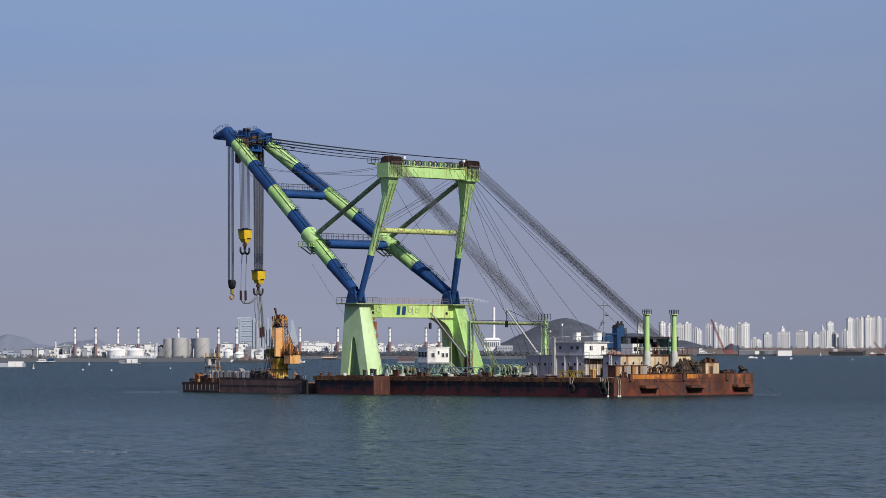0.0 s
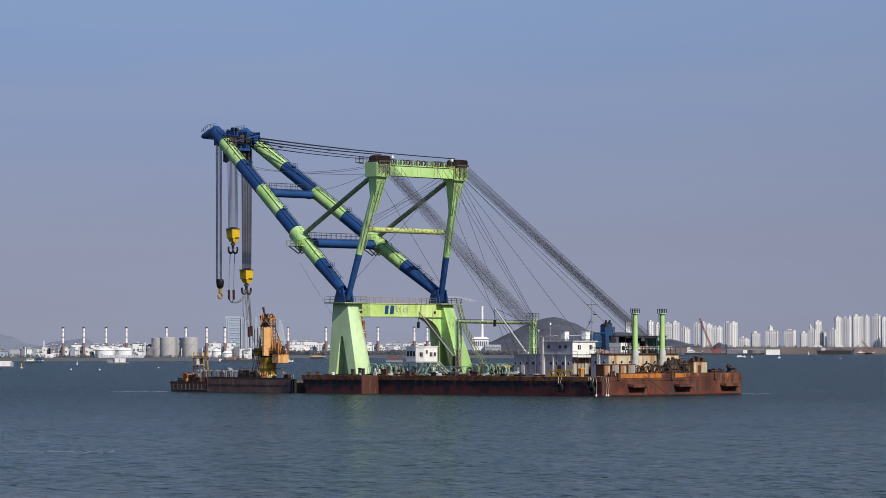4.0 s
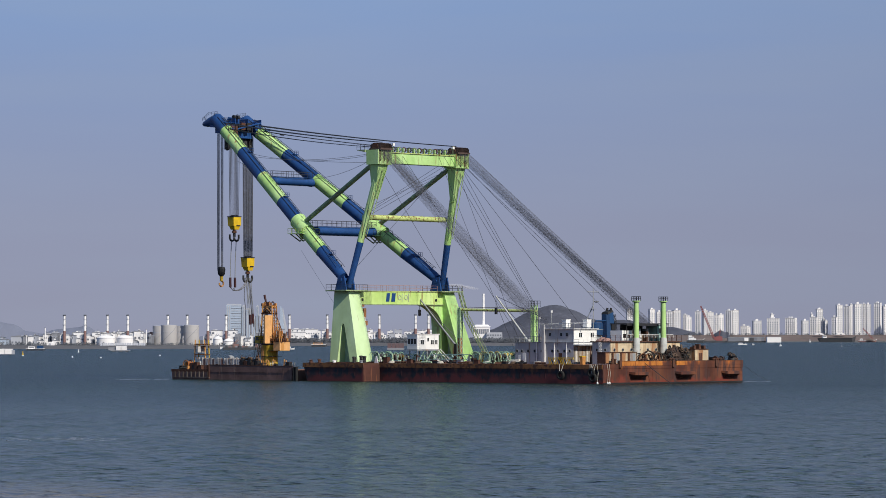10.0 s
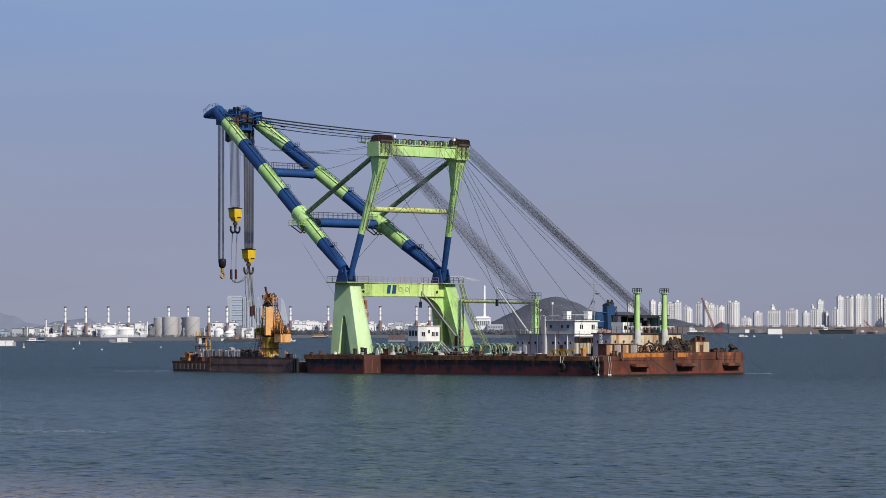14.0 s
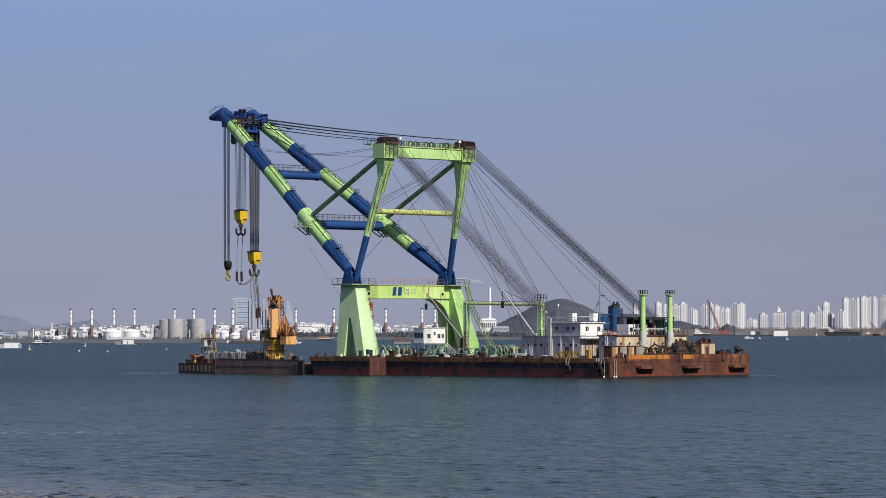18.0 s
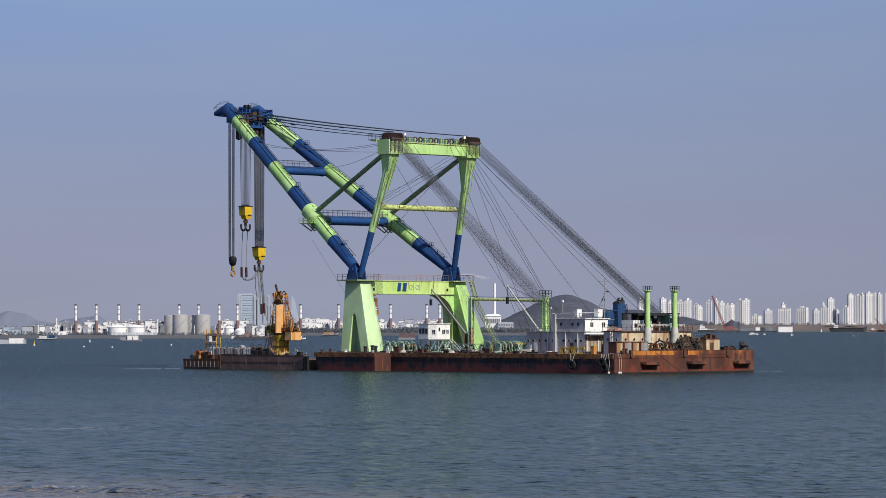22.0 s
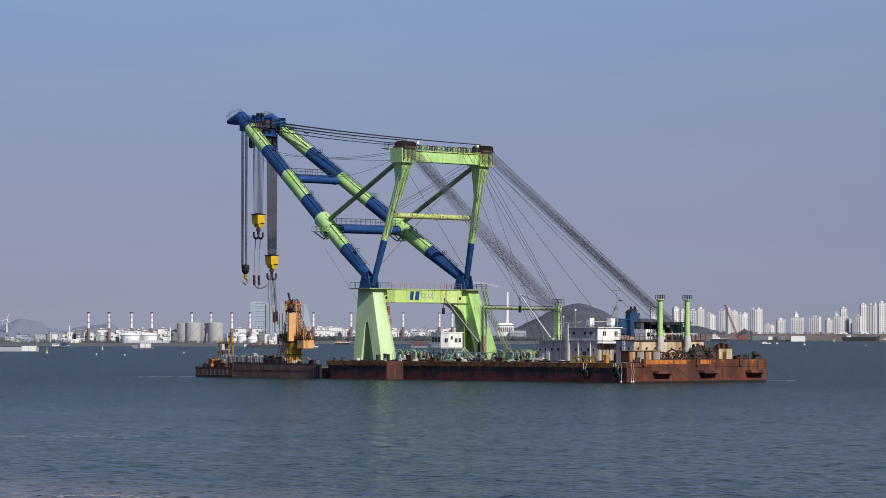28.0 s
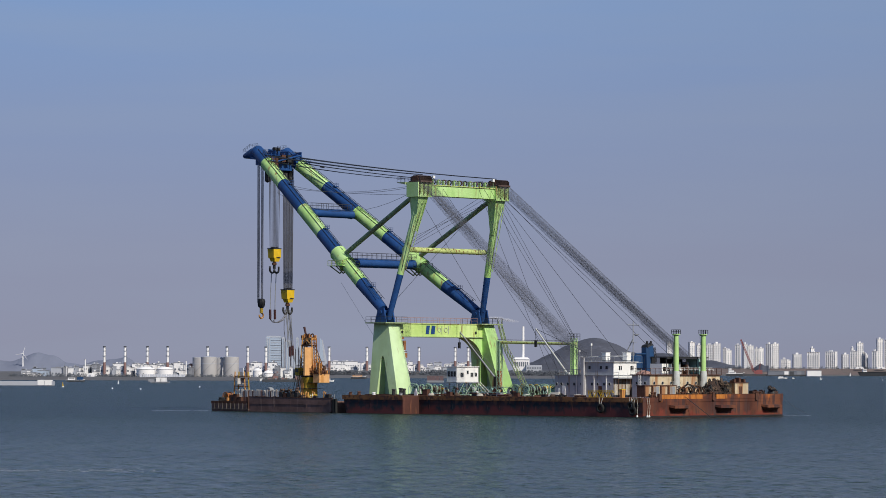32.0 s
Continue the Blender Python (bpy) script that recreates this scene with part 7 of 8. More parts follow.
def hall(x0, x1, top, shade, y, base, name, label, depth=20.0):
    h = thing(name, ((x0 + x1) / 2, y, base), label, "building", "far halls", where=FLAT)
    part("wall", Form().box((x0, y, base - 1), (x1, y + depth, top)), SHADES[shade], h)
    part("roof", Form().box((x0 - 0.2, y - 0.3, top), (x1 + 0.2, y + depth + 0.2, top + 0.35)), far_grey if shade != "g" else far_pale, h)
    n = max(1, int((x1 - x0) / 2.6))
    floors = max(1, int((top - base) / 3.4))
    for k in range(floors):
        if random.random() < 0.12:
            continue
        z = base + 1.2 + k * 3.4
        for i in range(n):
            if random.random() < 0.2:
                continue
            a = x0 + (x1 - x0) * (i + 0.18) / n
            part("window", Form().box((a, y - 0.12, z), (a + (x1 - x0) * 0.5 / n, y + 0.02, min(z + 1.4, top - 0.4))), far_dark if shade != "r" else far_white, h)
    for k in range(2):
        a = random.uniform(x0, x1 - 0.3 * (x1 - x0))
        part("roof_vent", Form().box((a, y + 2, top + 0.3), (a + random.uniform(0.15, 0.3) * (x1 - x0), y + 6, top + random.uniform(0.7, 1.5))), (far_grey, far_pale, far_white)[k + (1 if shade == "w" else 0)], h)
    if random.random() < 0.5:
        a = random.uniform(x0, x1)
        part("vent_pipe", Form().tube((a, y + 3, top), (a, y + 3, top + random.uniform(1.2, 3.0)), 0.16, 5), far_grey, h)
    return h


for x, top in ((-283.5, 14.6), (-297.0, 9.5), (-209.5, 13.4)):
    sc = thing("slim_chimney", (x, 2400, 1.9), "slim white vent stack of the power plant", "chimney", "vent stacks", where=FLAT)
    part("shaft", Form().lathe((x, 2400, 1.5), [(0.5, 0), (0.4, top - 1.5)], 8), far_white, sc)
    part("rim", Form().lathe((x, 2400, top - 0.3), [(0.45, 0), (0.5, 0.1), (0.5, 0.4)], 8), far_grey, sc)
for i, (x0, x1, top, shade) in enumerate(((-336, -326, 6.4, "s"), (-326, -318, 7.6, "b"), (-331, -322, 4.4, "w"), (-318, -312, 6.0, "b"), (-322, -315, 3.6, "w"))):
    hall(x0, x1, top, shade, 2440 - 14 * i, 1.9, "plant_building", "pale blue-grey shed beside the power plant")
for i, (x0, x1, top, shade) in enumerate(PLANT):
    hall(x0, x1, top, shade, 2446 - 1.1 * i, 1.9, "plant_building", {"w": "white industrial hall of the power plant", "g": "grey boiler house of the power plant", "s": "pale grey plant building", "r": "red and white plant building"}[shade])
for x, y, r, top in SILOS:
    t = thing("storage_silo", (x, y, 1.9), "large grey cylindrical storage tank", "storage tank", "grey tanks", where=FLAT)
    part("shell", Form().lathe((x, y, 1.9), [(r, 0), (r, top - 3.2), (r * 0.98, top - 2.6)], 40), tank_grey, t)
    part("roof", Form().lathe((x, y, top - 0.75), [(r * 0.98, 0), (r * 0.8, 0.2), (r * 0.4, 0.35), (0.1, 0.4)], 40), far_pale, t)
    part("hoop", Form().lathe((x, y, 1.9 + (top - 1.9) * 0.62), [(r, 0), (r + 0.08, 0.05), (r + 0.08, 0.25), (r, 0.3)], 40), far_pale, t)
    part("stair", Form().line([(x + (r + 0.3) * math.sin(a), y - (r + 0.3) * math.cos(a), 1.9 + (top - 3) * (0.5 + a / 2.4)) for a in [-1.2 + 0.2 * i for i in range(13)]], 0.16, 4), far_grey, t)
for x, y, r, top in TANKS:
    t = thing("white_tank", (x, y, 1.9), "squat white domed storage tank", "storage tank", "white tanks", where=FLAT)
    part("shell", Form().lathe((x, y, 1.9), [(r, 0), (r, top - 4.0)], 32), far_white, t)
    part("dome", Form().lathe((x, y, top - 2.1), [(r * 1.01, 0), (r * 0.85, 0.9), (r * 0.5, 1.7), (0.1, 2.1)], 32), far_white, t)
    part("rail_ring", Form().lathe((x, y, top - 2.2), [(r, 0), (r + 0.15, 0), (r + 0.15, 0.25), (r, 0.25)], 32), far_grey, t)
pf = thing("panel_fence", (-214, 2275, 1.9), "long row of pale panels along the plant's sea wall", "fence", where=FLAT)
for i in range(19):
    x = -230.6 + i * 1.66
    part("panel", Form().prism([(x, 2275, 1.7), (x + 1.4, 2275, 1.7), (x + 1.4, 2276.6, 1.7), (x, 2276.6, 1.7)], [(x + 0.3, 2276, 3.8), (x + 1.5, 2276, 3.8), (x + 1.5, 2276.8, 3.8), (x + 0.3, 2276.8, 3.8)]), far_pale, pf)
ar = thing("arched_shed", (-269, 2310, 1.9), "white arched shed on the shore", "shed", where=FLAT)
part("arch", Form().prism([(-269.5 + 2.3 * math.cos(a), 2310, 1.9 + 2.6 * math.sin(a)) for a in [math.pi * i / 10 for i in range(11)]], [(-269.5 + 2.3 * math.cos(a), 2318, 1.9 + 2.6 * math.sin(a)) for a in [math.pi * i / 10 for i in range(11)]]), far_white, ar)
part("gate", Form().box((-270.3, 2309.8, 1.9), (-268.7, 2310, 3.4)), far_pale, ar)
wt = thing("wind_turbine", (-664, 4840, 4), "white three-bladed wind turbine on the far ridge", "wind turbine", where=FLAT)
part("tower", Form().lathe((-664, 4840, -1), [(1.3, 0), (0.8, 29)], 12), far_white, wt)
for k in range(3):
    a = math.radians(20 + 120 * k)
    part("blade", Form().tube((-664, 4838, 28.4), (-664 + 11 * math.sin(a), 4838, 28.4 + 11 * math.cos(a)), 0.5, 6, 0.12), far_white, wt)
part("nacelle", Form().box((-664.9, 4838.5, 27.6), (-663.1, 4842, 29.2)), far_white, wt)

# ---- far shore, middle ----
for i, (x0, x1, top, shade) in enumerate(MIDDLE):
    hall(x0, x1, top, shade, 3760 + 2.3 * i, 2.4, "harbour_shed", "pale low harbour shed on the far shore", 24)
for i in range(34):
    x0 = random.uniform(-188, 44)
    hall(x0, x0 + random.uniform(3, 10), random.uniform(8.0, 12.5), "wwsp"[i % 4], 3690 + 1.9 * i, 2.4, "harbour_shed", "pale low harbour shed on the far shore", 12)
# Towers fade by pale colours that stand for haze.
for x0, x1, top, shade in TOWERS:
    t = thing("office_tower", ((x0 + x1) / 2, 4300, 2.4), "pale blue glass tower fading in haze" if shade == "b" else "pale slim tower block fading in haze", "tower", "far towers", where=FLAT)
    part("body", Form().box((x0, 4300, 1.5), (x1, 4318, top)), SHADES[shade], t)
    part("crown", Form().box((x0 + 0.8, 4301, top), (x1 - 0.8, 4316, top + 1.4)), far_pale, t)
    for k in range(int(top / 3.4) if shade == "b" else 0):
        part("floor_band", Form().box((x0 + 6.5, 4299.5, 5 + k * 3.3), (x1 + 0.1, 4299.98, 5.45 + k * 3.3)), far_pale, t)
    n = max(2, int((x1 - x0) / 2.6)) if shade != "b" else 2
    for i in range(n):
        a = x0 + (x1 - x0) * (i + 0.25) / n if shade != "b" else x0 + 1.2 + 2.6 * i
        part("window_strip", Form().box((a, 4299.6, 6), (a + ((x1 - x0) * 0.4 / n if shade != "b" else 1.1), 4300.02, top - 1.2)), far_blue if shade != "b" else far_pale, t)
ob = thing("slanted_tower", (-195, 4250, 2.4), "pale blue wedge-shaped tower fading in haze", "tower", where=FLAT)
part("wing", Form().prism([(-198, 4250, 2), (-191, 4250, 2), (-191, 4260, 2), (-198, 4260, 2)], [(-197.2, 4250, 47), (-195.2, 4250, 44), (-195.2, 4260, 44), (-197.2, 4260, 47)]), far_blue, ob)
part("wing", Form().prism([(-195, 4262, 2), (-186, 4262, 2), (-186, 4270, 2), (-195, 4270, 2)], [(-196.4, 4262, 38), (-194.6, 4262, 45), (-194.6, 4270, 45), (-196.4, 4270, 38)]), far_pale, ob)
ws = thing("incinerator", (57, 4000, 2.4), "white windowed plant hall with a tall white chimney", "building", where=FLAT)
part("hall", Form().box((50.5, 4000, 1), (70, 4030, 19.5)), far_white, ws)
part("roof", Form().prism([(49.5, 3999, 19.5), (71, 3999, 19.5), (71, 4031, 19.5), (49.5, 4031, 19.5)], [(53, 4003, 22), (67.5, 4003, 22), (67.5, 4027, 22), (53, 4027, 22)]), far_white, ws)
for i in range(7):
    part("window", Form().box((52 + i * 2.5, 3999.7, 11), (53.7 + i * 2.5, 4000.02, 16.5)), far_dark, ws)
part("annex", Form().box((66, 3990, 1), (85, 4010, 12.5)), far_pale, ws)
for i in range(6):
    part("annex_window", Form().box((67 + i * 3, 3989.7, 8), (68.8 + i * 3, 3990.02, 10)), far_dark, ws)
part("chimney", Form().lathe((62.4, 4012, 18), [(1.75, 0), (1.5, 41.8)], 16), far_white, ws)


def tree_belt(x0, x1, y, base, height, n, label):
    """A far belt of trees: many small clumps of uneven height."""
    f = Form()
    for i in range(n):
        x = random.uniform(x0, x1)
        h = height * random.uniform(0.45, 1.0)
        yy = y + random.uniform(-12, 12)
        for k in range(26):
            r = h * random.uniform(0.05, 0.11)
            lift = random.random() ** 1.4
            cx, cz = x + random.uniform(-0.7, 0.7) * h * (1.15 - 0.7 * lift), base + h * (0.03 + 0.85 * lift)
            f.lathe((cx, yy + random.uniform(-2, 2), cz - r), [(0.2 * r, 0), (r * random.uniform(0.8, 1.1), 0.7 * r), (0.7 * r, 1.5 * r), (0.1 * r, 2.1 * r)], 5)
        f.tube((x, yy, base - 0.5), (x, yy, base + h * 0.5), 0.12 * h ** 0.5, 4)
    me = bpy.data.meshes.new("tree_belt")
    me.from_pydata(f.v, [], f.f)
    me.materials.append(woods_dark)
    return tagged(new("tree_belt", me), label, "trees", kind="stuff")


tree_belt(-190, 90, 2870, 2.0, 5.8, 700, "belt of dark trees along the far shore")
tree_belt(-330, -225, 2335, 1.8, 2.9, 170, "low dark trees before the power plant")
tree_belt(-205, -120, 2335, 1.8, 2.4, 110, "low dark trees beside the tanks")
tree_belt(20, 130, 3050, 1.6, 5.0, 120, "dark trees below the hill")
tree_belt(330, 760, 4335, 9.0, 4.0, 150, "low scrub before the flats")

# ---- flats ----
# Wall and window colours lie close together to stand for haze.
for i, (x0, x1, top) in enumerate(FLATS):
    y = 4350 + 4.3 * (i % 9)
    if x1 < 349:     # these stand behind the hill
        x0, x1, top, y = x0 * 1.09, x1 * 1.09, 8.6 + (top - 8.6) * 1.09, y + 390
    c = (x0 + x1) / 2
    b = thing("apartment_block", (c, y, 9), "tall white apartment block with window bays, fading in haze", "apartment block", "far flats", where=FLAT)
    turn = radians((16, -20, 24, 9, -14, 20, -26)[i % 7])
    deep = 0.55 * (x1 - x0)
    wide = ((x1 - x0) - deep * abs(math.sin(turn))) / math.cos(turn)
    x0, x1 = c - wide / 2, c + wide / 2
    tone = (flat_white, flat_dim, flat_white, flat_white)[i % 4]
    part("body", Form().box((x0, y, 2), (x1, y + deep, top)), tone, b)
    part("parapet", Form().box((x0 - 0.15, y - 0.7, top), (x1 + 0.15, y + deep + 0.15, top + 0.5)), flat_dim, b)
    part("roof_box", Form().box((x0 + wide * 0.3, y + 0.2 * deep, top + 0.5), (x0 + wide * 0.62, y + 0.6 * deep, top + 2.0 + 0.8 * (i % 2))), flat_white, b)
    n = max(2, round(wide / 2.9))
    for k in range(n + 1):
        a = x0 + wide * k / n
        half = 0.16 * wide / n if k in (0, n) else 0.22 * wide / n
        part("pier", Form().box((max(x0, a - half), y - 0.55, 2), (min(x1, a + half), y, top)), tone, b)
    for k in range(n):
        a, w = x0 + wide * (k + 0.2) / n, 0.6 * wide / n
        pane_1 = part("window", Form().box((a, y - 0.12, 5), (a + w, y + 0.02, 6.7)), flat_glass, b)
        for q in range(1, int((top - 7) / 2.5)):
            again = pane_1.copy()
            scene.collection.objects.link(again)
            again.location.z += q * 2.5
    for d in (0.3, 0.62):
        for x, e in ((x0, -0.06), (x1, 0.06)):
            part("side_glazing", Form().box((x + min(e, 0), y + d * deep, 5.4), (x + max(e, 0), y + (d + 0.07) * deep, top - 1.5)), flat_glass, b)
    b.matrix_world = Matrix.Translation((c, y, 9)) @ Matrix.Rotation(turn, 4, "Z")
dome = thing("white_dome", (508, 4300, 9.5), "low white domed roof before the flats", "dome", "white domes", where=FLAT)
part("shell", Form().prism([(508 + 6 * math.cos(a), 4300, 9.3 + 2.2 * math.sin(a)) for a in [math.pi * i / 10 for i in range(11)]], [(508 + 6 * math.cos(a), 4312, 9.3 + 2.2 * math.sin(a)) for a in [math.pi * i / 10 for i in range(11)]]), far_white, dome)
part("door", Form().box((507, 4299.8, 9.3), (509, 4300, 10.6)), far_dark, dome)
copy_thing(dome, Matrix.Translation((536, 4300, 9.5)))

# ---- vessels and floats ----
def vessel(name, x, y, length, hull_mat, house_mat, label, category, house=0.35, height=1.0, decks=2, group="far vessels"):
    v = thing(name, (x, y, 0), label, category, group, where=FLAT)
    a, b, hw = x - length / 2, x + length / 2, length * 0.13
    part("hull", Form().prism([(a + 0.06 * length, y - hw * 0.7, -0.6), (b - 0.1 * length, y - hw * 0.7, -0.6), (b - 0.03 * length, y, -0.6), (b - 0.1 * length, y + hw * 0.7, -0.6), (a + 0.06 * length, y + hw * 0.7, -0.6)],
                              [(a, y - hw, height), (b - 0.12 * length, y - hw, height), (b, y, height * 1.5), (b - 0.12 * length, y + hw, height), (a, y + hw, height)]), hull_mat, v)
    part("bulwark", Form().line([(a, y - hw, height), (b - 0.12 * length, y - hw, height), (b, y, height * 1.5)], length * 0.008 + 0.05, 4), far_white if length < 40 else hull_mat, v)
    z = height
    for k in range(decks):
        w = length * house * (1 - 0.3 * k)
        hh = length * 0.055 + 0.8
        part("cabin", Form().box((a + 0.12 * length, y - hw * 0.7, z), (a + 0.12 * length + w, y + hw * 0.7, z + hh)), house_mat, v)
        part("window_row", Form().box((a + 0.12 * length + 0.1 * w, y - hw * 0.7 - 0.06, z + hh * 0.45), (a + 0.12 * length + 0.9 * w, y - hw * 0.7, z + hh * 0.75)), far_dark, v)
        z += hh
    part("mast", Form().tube((a + 0.3 * length, y, z), (a + 0.3 * length, y, z + length * 0.12 + 0.6), 0.08 + length * 0.003, 5), far_grey, v)
    return v


vessel("fishing_boat", -236, 1950, 11.5, far_black, far_white, "small white and dark harbour boat", "boat", 0.35, 0.9, 1)
part("blue_cargo", Form().box((-235, 1949, 0.9), (-231.5, 1952, 2.8)), blue_faded, bpy.data.objects["fishing_boat"])
vessel("motor_launch", -89.0, 2050, 5.6, far_white, far_white, "small white launch on the water", "boat", 0.45, 0.7, 2)
vessel("dredger", -88.5, 2560, 12.5, far_black, amber, "brown and yellow dredger at anchor", "ship", 0.6, 1.6, 1)
vessel("tugboat", 305, 3800, 21, far_black, far_white, "dark tug with a white house moored by the causeway", "boat", 0.4, 3.2, 3)
vessel("speedboat", 290, 3080, 4.0, far_white, far_white, "little white boat riding on the water", "boat", 0.4, 0.6, 1)
vessel("speedboat", 285, 3010, 4.4, far_white, far_white, "little white boat riding on the water", "boat", 0.4, 0.6, 1)
for x, y in ((276, 2950), (283, 2890), (280, 2925), (287, 2700), (281, 2990)):
    vessel("speedboat", x, y, 1.9, far_white, far_white, "little white boat riding on the water", "boat", 0.4, 0.6, 1)
vessel("cargo_ship", 511, 4140, 48, far_black, far_white, "long dark ship lying low in the water", "ship", 0.10, 4.8, 1)
part("deck_cargo", Form().box((499, 4138, 4.7), (524, 4142, 5.6)), far_black, bpy.data.objects["cargo_ship"])
vessel("gravel_barge", 548, 4130, 24, far_red, far_white, "rusty red barge heaped with sand", "barge", 0.14, 2.2, 1)
part("jib", Form().lattice((556, 4130, 3), (543, 4130, 17), 0.6, 0.22, 10), crane_red, bpy.data.objects["gravel_barge"])
part("sand_heap", Form().lathe((551, 4130, 2.0), [(6, 0), (4, 1.6), (1.2, 3.0), (0.2, 3.3)], 12), shore_brown, bpy.data.objects["gravel_barge"])
pn = thing("floating_pier", (-169, 1775, 0), "low pontoon with pale boxes on dark floats", "pontoon", where=FLAT)
part("deck", Form().box((-174.0, 1772, 0.4), (-164.0, 1780, 0.9)), far_grey, pn)
for x in (-173.0, -169.2, -165.8):
    part("float", Form().tube((x, 1771, 0.15), (x + 1.6, 1771, 0.15), 0.35, 8), far_black, pn)
for x in (-171.0, -168.1):
    part("box", Form().box((x, 1772, 0.9), (x + 2.5, 1778, 3.1)), far_white, pn)
part("ramp", Form().box((-175.2, 1773, 0.9), (-171.2, 1778, 2.4)), far_grey, pn)
br = thing("breakwater_barge", (-205, 1535, 0), "pale low barge carrying white boxes", "barge", where=FLAT)
part("hull", Form().box((-222, 1535, -0.5), (-196.6, 1544, 2.0)), far_pale, br)
for x in (-203.6, -200.2):
    part("box", Form().box((x, 1534.8, 0.2), (x + 3.2, 1540, 2.6)), far_white, br)
part("box_gap", Form().box((-204.2, 1534.6, -0.1), (-196.8, 1535, 0.2)), far_grey, br)
for x, y, col, lab in ((-175.5, 1405, yellow, "yellow conical buoy with a white foot"), (-183.5, 1700, far_white, "white lattice buoy on the water"), (462, 4010, far_white, "white channel marker on the water"), (22, 2900, far_white, "white buoy far off")):
    by = thing("buoy", (x, y, 0), lab, "buoy", "buoys", where=FLAT)
    k = 0.8 * y / 1405 if y < 1500 else 0.55 * y / 1405
    part("float", Form().lathe((x, y, -0.2), [(0.5 * k, 0), (0.62 * k, 0.4 * k), (0.5 * k, 0.8 * k)], 12), far_white, by)
    part("tower", Form().lathe((x, y, 0.5 * k), [(0.42 * k, 0), (0.2 * k, 1.3 * k), (0.08 * k, 1.9 * k)], 10), col, by)
    part("topmark", Form().lathe((x, y, 2.3 * k), [(0.05, 0), (0.2 * k, 0.15 * k), (0.05, 0.4 * k)], 8), col, by)
for x, y in ((-144, 1312), (-129, 1276), (-118, 1420), (318, 2545), (270, 2545), (150, 1900)):
    fl = thing("net_float", (x, y, 0), "small white fishing float bobbing on the water", "float", "net floats", where=FLAT)
    part("ball", Form().lathe((x, y, -0.15), [(0.1, 0), (0.26, 0.15), (0.28, 0.35), (0.16, 0.52), (0.04, 0.56)], 10), far_white, fl)
    part("stem", Form().tube((x, y, 0.38), (x, y, 0.75), 0.03, 5), far_grey, fl)
rp = thing("red_pontoon", (-22, 1960, 0), "faded dark red container pontoon", "pontoon", where=FLAT)
part("hull", Form().box((-27.1, 1960, -0.4), (-17.0, 1966, 1.2)), far_grey, rp)
for i in range(4):
    part("container", Form().box((-26.9 + i * 2.5, 1960.2, 1.2), (-24.6 + i * 2.5, 1965, 4.0)), shed_red, rp)
db = thing("dark_barge", (-150, 2000, 0), "dark low barge heaped with rusty gear", "barge", where=FLAT)
part("hull", Form().box((-128, 2000, -0.4), (-99, 2010, 1.5)), far_black, db)
for i in range(13):
    x = -126.5 + i * 2.05
    part("deck_gear", Form().box((x, 2001, 1.2), (x + 1.3, 2004, 1.9 + 1.5 * random.random())), (far_black, far_red, shore_brown, far_grey)[i % 4], db)
part("house", Form().box((-121.5, 2002, 1.5), (-118.5, 2006, 3.6)), far_red, db)
part("gear", Form().lattice((-122, 2003, 3), (-118.6, 2003, 6.2), 0.4, 0.12, 5), far_red, db)
part("bow_house", Form().box((-129.6, 2002, 0.4), (-128.0, 2005, 1.9)), far_white, db)
rc = thing("red_crane_barge", (360, 4000, 0), "red crawler crane on a dark barge, jib raised", "crane", where=FLAT)
part("barge", Form().box((311, 3998, -0.5), (364, 4012, 2.2)), far_black, rc)
part("body", Form().box((346, 4000, 2.2), (354, 4008, 7.4)), crane_red, rc)
part("cab", Form().box((343.5, 4000, 3), (346, 4003, 6.2)), crane_red, rc)
part("jib", Form().lattice((344, 4004, 5), (328, 4004, 44.4), 1.1, 0.42, 14, 0.6), crane_red, rc)
part("back_mast", Form().lattice((350, 4004, 6.5), (352, 4004, 16), 0.5, 0.16, 6), crane_red, rc)
part("stay", Form().tube((328, 4004, 44.4), (352, 4004, 16), 0.14, 4), far_grey, rc)
gb = thing("shed_barge", (382, 3972, 0), "long mauve-grey shed barge by the causeway", "barge", where=FLAT)
part("hull", Form().box((357, 3976, -0.5), (404, 3990, 1.4)), far_black, gb)
part("shed", Form().box((359, 3977, 1.4), (403, 3988, 6.0)), far_dark, gb)
part("shed_roof", Form().box((358.6, 3976.6, 6.0), (403.4, 3988.4, 6.4)), far_pale, gb)
for x, m in ((378.5, far_white), (385, far_black), (394, far_grey)):
    part("shed_door", Form().box((x, 3976.7, 1.4), (x + 5.0, 3977.0, 5.8)), m, gb)
wx = thing("white_hull_block", (413, 3960, 0), "long white boxy barge by the causeway", "barge", where=FLAT)
part("hull", Form().box((404, 3955, -0.5), (421, 3966, 6.4)), far_white, wx)
part("deck_edge", Form().box((403.8, 3954.8, 6.4), (421.2, 3966, 6.8)), far_pale, wx)
bj = thing("jetty", (380, 3970, 0), "dark low jetty along the causeway", "jetty", where=FLAT)
part("deck", Form().box((372, 3968, 0.8), (404, 3974, 1.8)), far_black, bj)
for i in range(9):
    part("pile", Form().tube((373 + i * 3.7, 3969, -1), (373 + i * 3.7, 3969, 0.9), 0.3, 6), far_black, bj)




# ---- foam, breakers and smoke ----
foam_pale = surface("thin_foam", (0.14, 0.172, 0.232), 0.8, wear=(0.07, 0.09, 0.12), amount=0.5, grime=0.3, size=0.6, streak=False)
foam_white = surface("sea_foam", (0.25, 0.25, 0.27), 0.9, wear=(0.20, 0.22, 0.23), amount=0.5, grime=0.3, size=0.6, streak=False)


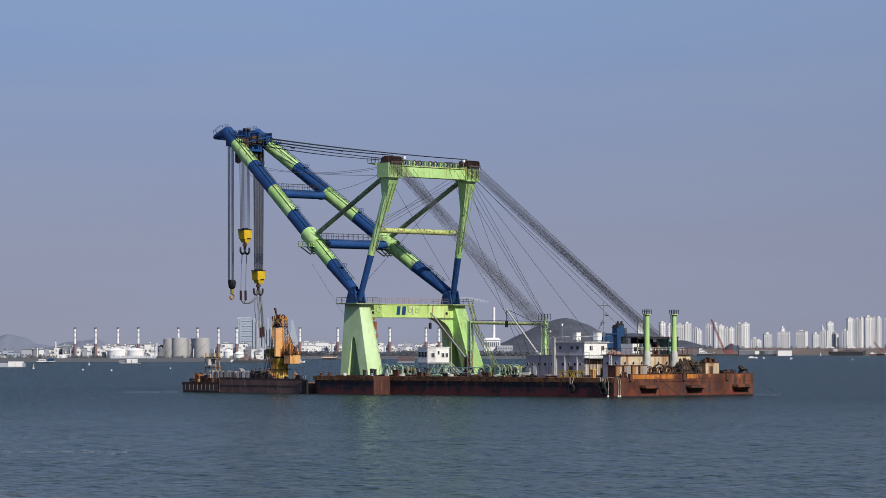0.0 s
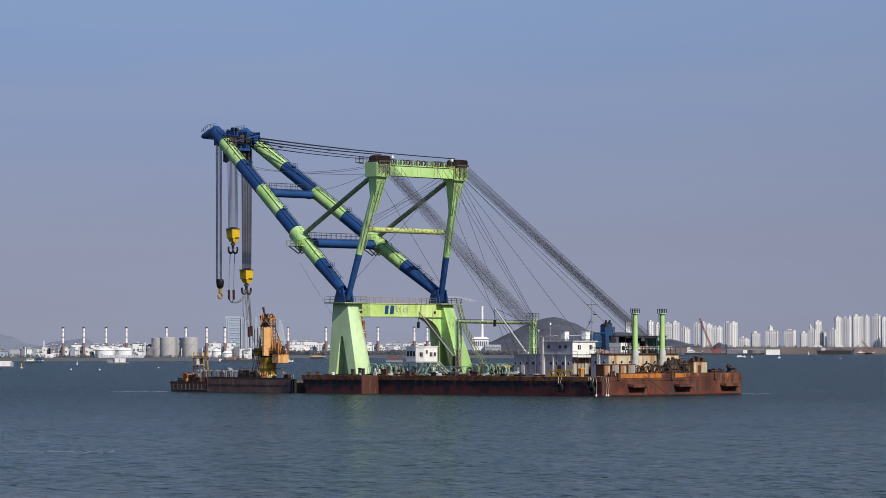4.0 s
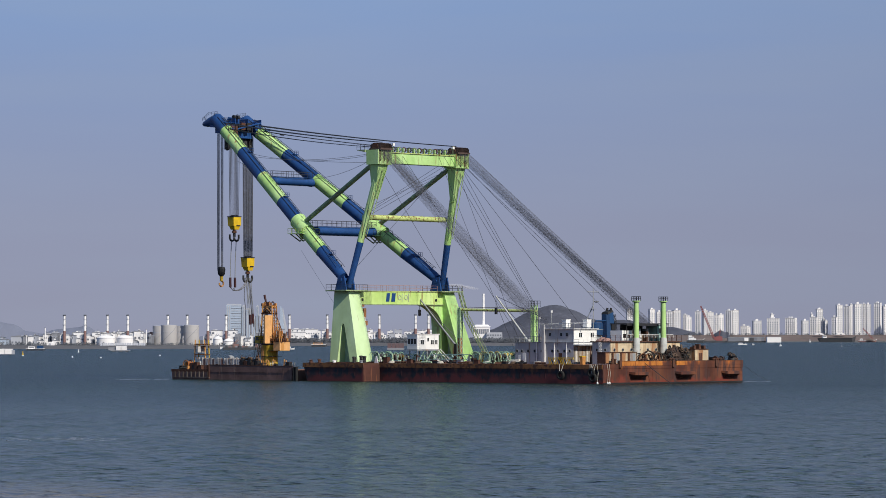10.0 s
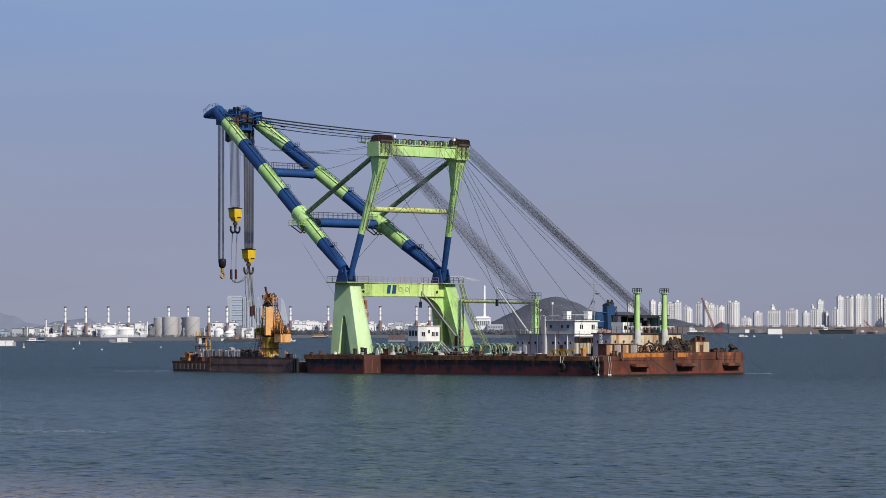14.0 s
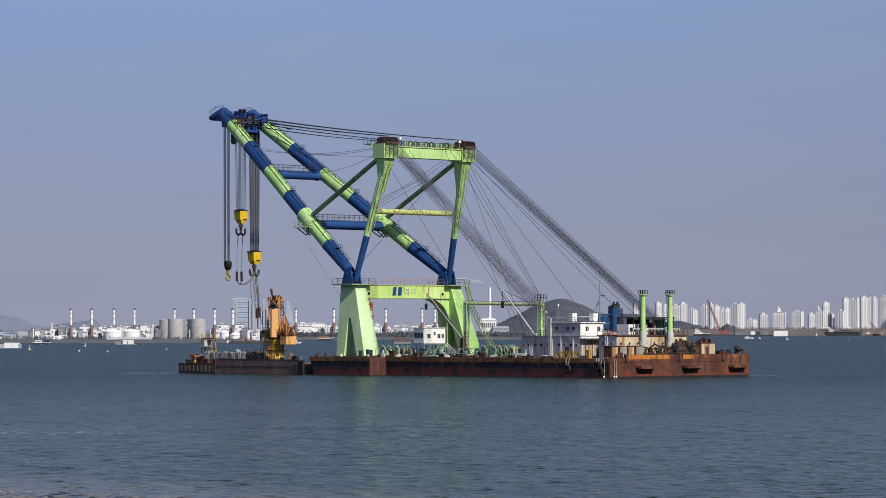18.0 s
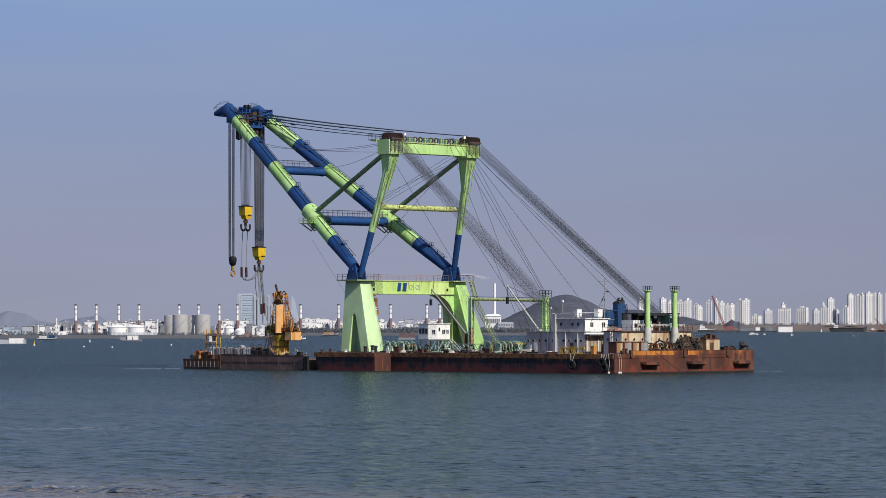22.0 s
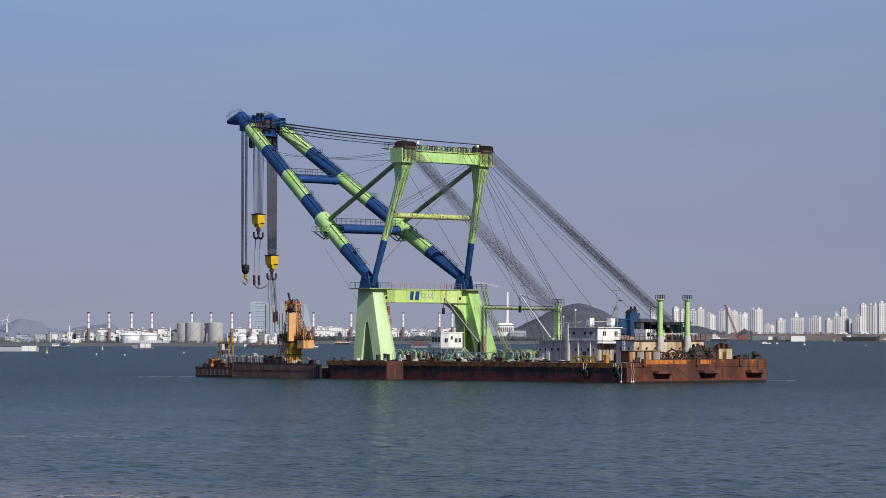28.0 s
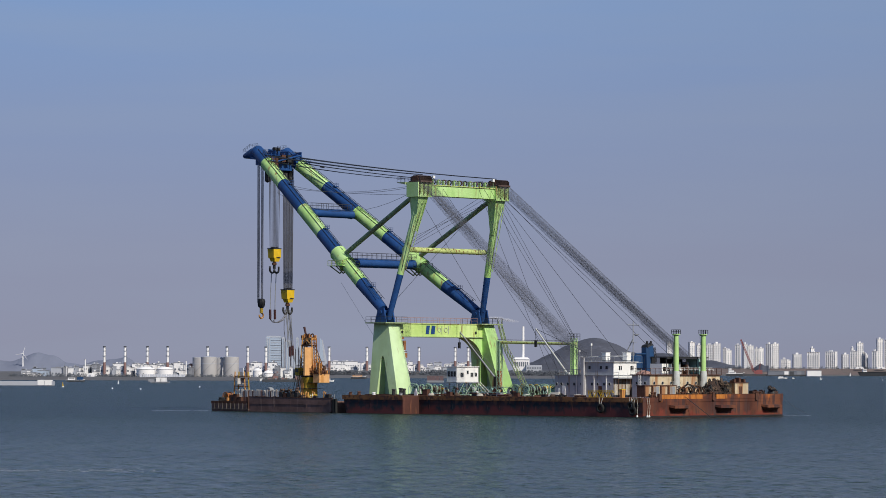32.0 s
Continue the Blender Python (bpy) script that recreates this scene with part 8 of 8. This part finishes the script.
def fleck(owner, x, y, a, b, material, rng, name="fleck"):
    """One thin uneven fleck of foam lying on the water."""
    ring = [(x + a * math.cos(k * 0.785) * rng.uniform(0.6, 1.1), y + b * math.sin(k * 0.785) * rng.uniform(0.6, 1.1)) for k in range(8)]
    part(name, Form().prism([(p, q, -0.15) for p, q in ring], [(x + (p - x) * 0.6, y + (q - y) * 0.6, 0.04) for p, q in ring]), material, owner)


chance = random.Random(3)
rip = thing("foam_line", (-38, 273, 0), "long thin foam line on the tide rip", "foam", where=FLAT)
for i in range(130):
    u = chance.random() ** 1.4
    fleck(rip, -49 + 23 * u, 273 + chance.gauss(0, 0.9 + 1.8 * u), chance.uniform(0.25, 1.3) * (1.1 - 0.7 * u), chance.uniform(0.10, 0.2), foam_pale, chance)
wash = thing("stern_wash", (56, 607, 0), "thin pale wash at the barge's stern", "foam", where=FLAT)
for i in range(34):
    fleck(wash, chance.uniform(57.5, 63), chance.uniform(607, 612), chance.uniform(0.2, 0.6), chance.uniform(0.15, 0.5), foam_pale, chance)
bow_wash = thing("bow_wash", (-56, 651, 0), "thin pale wash along the work barge's end", "foam", where=FLAT)
for i in range(40):
    fleck(bow_wash, -52.5 - 11 * chance.random() ** 1.5, chance.uniform(648, 652), chance.uniform(0.3, 1.3), chance.uniform(0.15, 0.5), foam_pale, chance)
# A low ridge added off the work barge to stand for a shadow streak.
shade_streak = thing("shadow_ridge", (-68, 705, 0), "low water ridge standing for a thin shadow streak", "wave", where=FLAT)
part("ridge", Form().prism([(-80, 704, -0.2), (-72, 701.5, -0.2), (-58, 702, -0.2), (-57, 706, -0.2), (-72, 707, -0.2)], [(-78, 704.5, 0.0), (-72, 703.2, 0.07), (-59, 703.4, 0.06), (-59, 704.4, 0.05), (-72, 705, 0.05)]), sea.data.materials[0], shade_streak)


def breaker(x, length, height, seed):
    """A low muddy wave with a few torn strokes of foam on its crest."""
    rng = random.Random(seed)
    b = thing("breaker", (x, 170, 0), "low muddy wave running towards the beach", "wave", "breakers", where=FLAT)
    n = 40
    f = Form()
    prof = ((-3.4, -0.25), (-1.6, 0.2), (-0.6, 0.8), (0.0, 1.0), (0.7, 0.75), (1.8, 0.2), (3.0, -0.3))
    pts, faces = [], []
    for i in range(n + 1):
        u = i / n * 2 - 1
        h = height * (1 - u * u) * (0.8 + 0.2 * math.sin(i * 0.5 + seed))
        yy = 170 + 0.8 * math.sin(u * 2.2 + seed) - u * length * 0.20
        pts += [(x + u * length / 2, yy + dy * (0.6 + h), h * dz if dz > 0 else dz) for dy, dz in prof[::-1]]
    m = len(prof)
    for i in range(n):
        for k in range(m - 1):
            faces.append((i * m + k, i * m + k + 1, (i + 1) * m + k + 1, (i + 1) * m + k))
    f.add(pts, faces)
    part("wave_body", f, sea.data.materials[0], b)
    for i in range(60):
        u = -0.42 + rng.gauss(0, 0.2)
        yy = 170 + 0.8 * math.sin(u * 2.2 + seed) - u * length * 0.20 - rng.gauss(0.3, 0.55)
        z = height * (1 - u * u) * rng.uniform(0.75, 0.95)
        c, a = x + u * length / 2, rng.uniform(0.04, 0.26) * rng.random()
        ring = [(c + a * math.cos(k * 1.047) * rng.uniform(0.6, 1.3), yy + 0.07 * math.sin(k * 1.047)) for k in range(6)]
        part("crest_foam", Form().prism([(p, q, z - 0.04) for p, q in ring], [(c + (p - c) * 0.5, q, z + rng.uniform(-0.02, 0.012)) for p, q in ring]), foam_white, b)
    return b


breakers = [breaker(-24, 18, 0.26, 1), breaker(-20, 24, 0.26, 2), breaker(-17, 22, 0.30, 3), breaker(-22, 24, 0.26, 4), breaker(-14, 24, 0.24, 5)]

vapour = bpy.data.materials.new("thin_white_smoke")
vapour.use_nodes = True
vp = vapour.node_tree.nodes["Principled BSDF"]
vp.inputs["Base Color"].default_value = (0.75, 0.75, 0.78, 1)
vp.inputs["Roughness"].default_value = 1.0
vp.inputs["Alpha"].default_value = 0.09
plume = thing("smoke_plume", (40, 4500, 0), "faint white smoke drifting from a far chimney", "smoke", where=FLAT)
for i in range(34):
    u = i / 33
    r = (1.0 + 2.2 * math.sin(u * 3.0)) * random.uniform(0.6, 1.1)
    at = (14 + 48 * u, 4500 + random.uniform(-3, 3) * min(1, u * 8), 62.0 + 20 * (1 - math.exp(-14 * u)) - 9 * u ** 0.7 + random.uniform(-0.8, 0.8) * min(1, u * 8) - r)
    part("puff", Form().lathe(at, [(0.3 * r, 0), (1.1 * r, 0.5 * r), (1.3 * r, r), (0.9 * r, 1.5 * r), (0.1 * r, 1.9 * r)], 10), vapour, plume)
plume_base = thing("plume_chimney", (14, 4500, 2), "pale far chimney behind the crane", "chimney", where=FLAT)
part("shaft", Form().lathe((14, 4500, 1), [(1.6, 0), (1.2, 60)], 10), far_pale, plume_base)
part("rim", Form().lathe((14, 4500, 60.5), [(1.3, 0), (1.4, 0.3), (1.4, 1.2)], 10), far_grey, plume_base)


# ---- what moves ----
def motions():
    walk(sea, [(0, pose(0, 0, 0)), (16, pose(-6.0, -17.0, 0)), (32, pose(-12.0, -34.0, 0))])
    # Each wave runs in at walking pace, swells up over the shoal and sinks away on the beach.
    for b, come in zip(breakers, (11.5, 18.5, 22.5, 25.0, 29.5)):
        x = b.location.x
        at = [0.0, come - 5.0, come - 1.0, come + 1.5, min(come + 5.0, 31.0), 32.0]
        walk(b, [(t, pose(x - 0.05 * (t - come), 169 - 0.9 * (t - come), z)) for t, z in zip(at, (-0.8, -0.7, 0.0, 0.0, -0.5, -0.6))])
    walk(plume, [(0, pose(40, 4500, 0)), (32, pose(40.5, 4500, 0.0))])


motions()
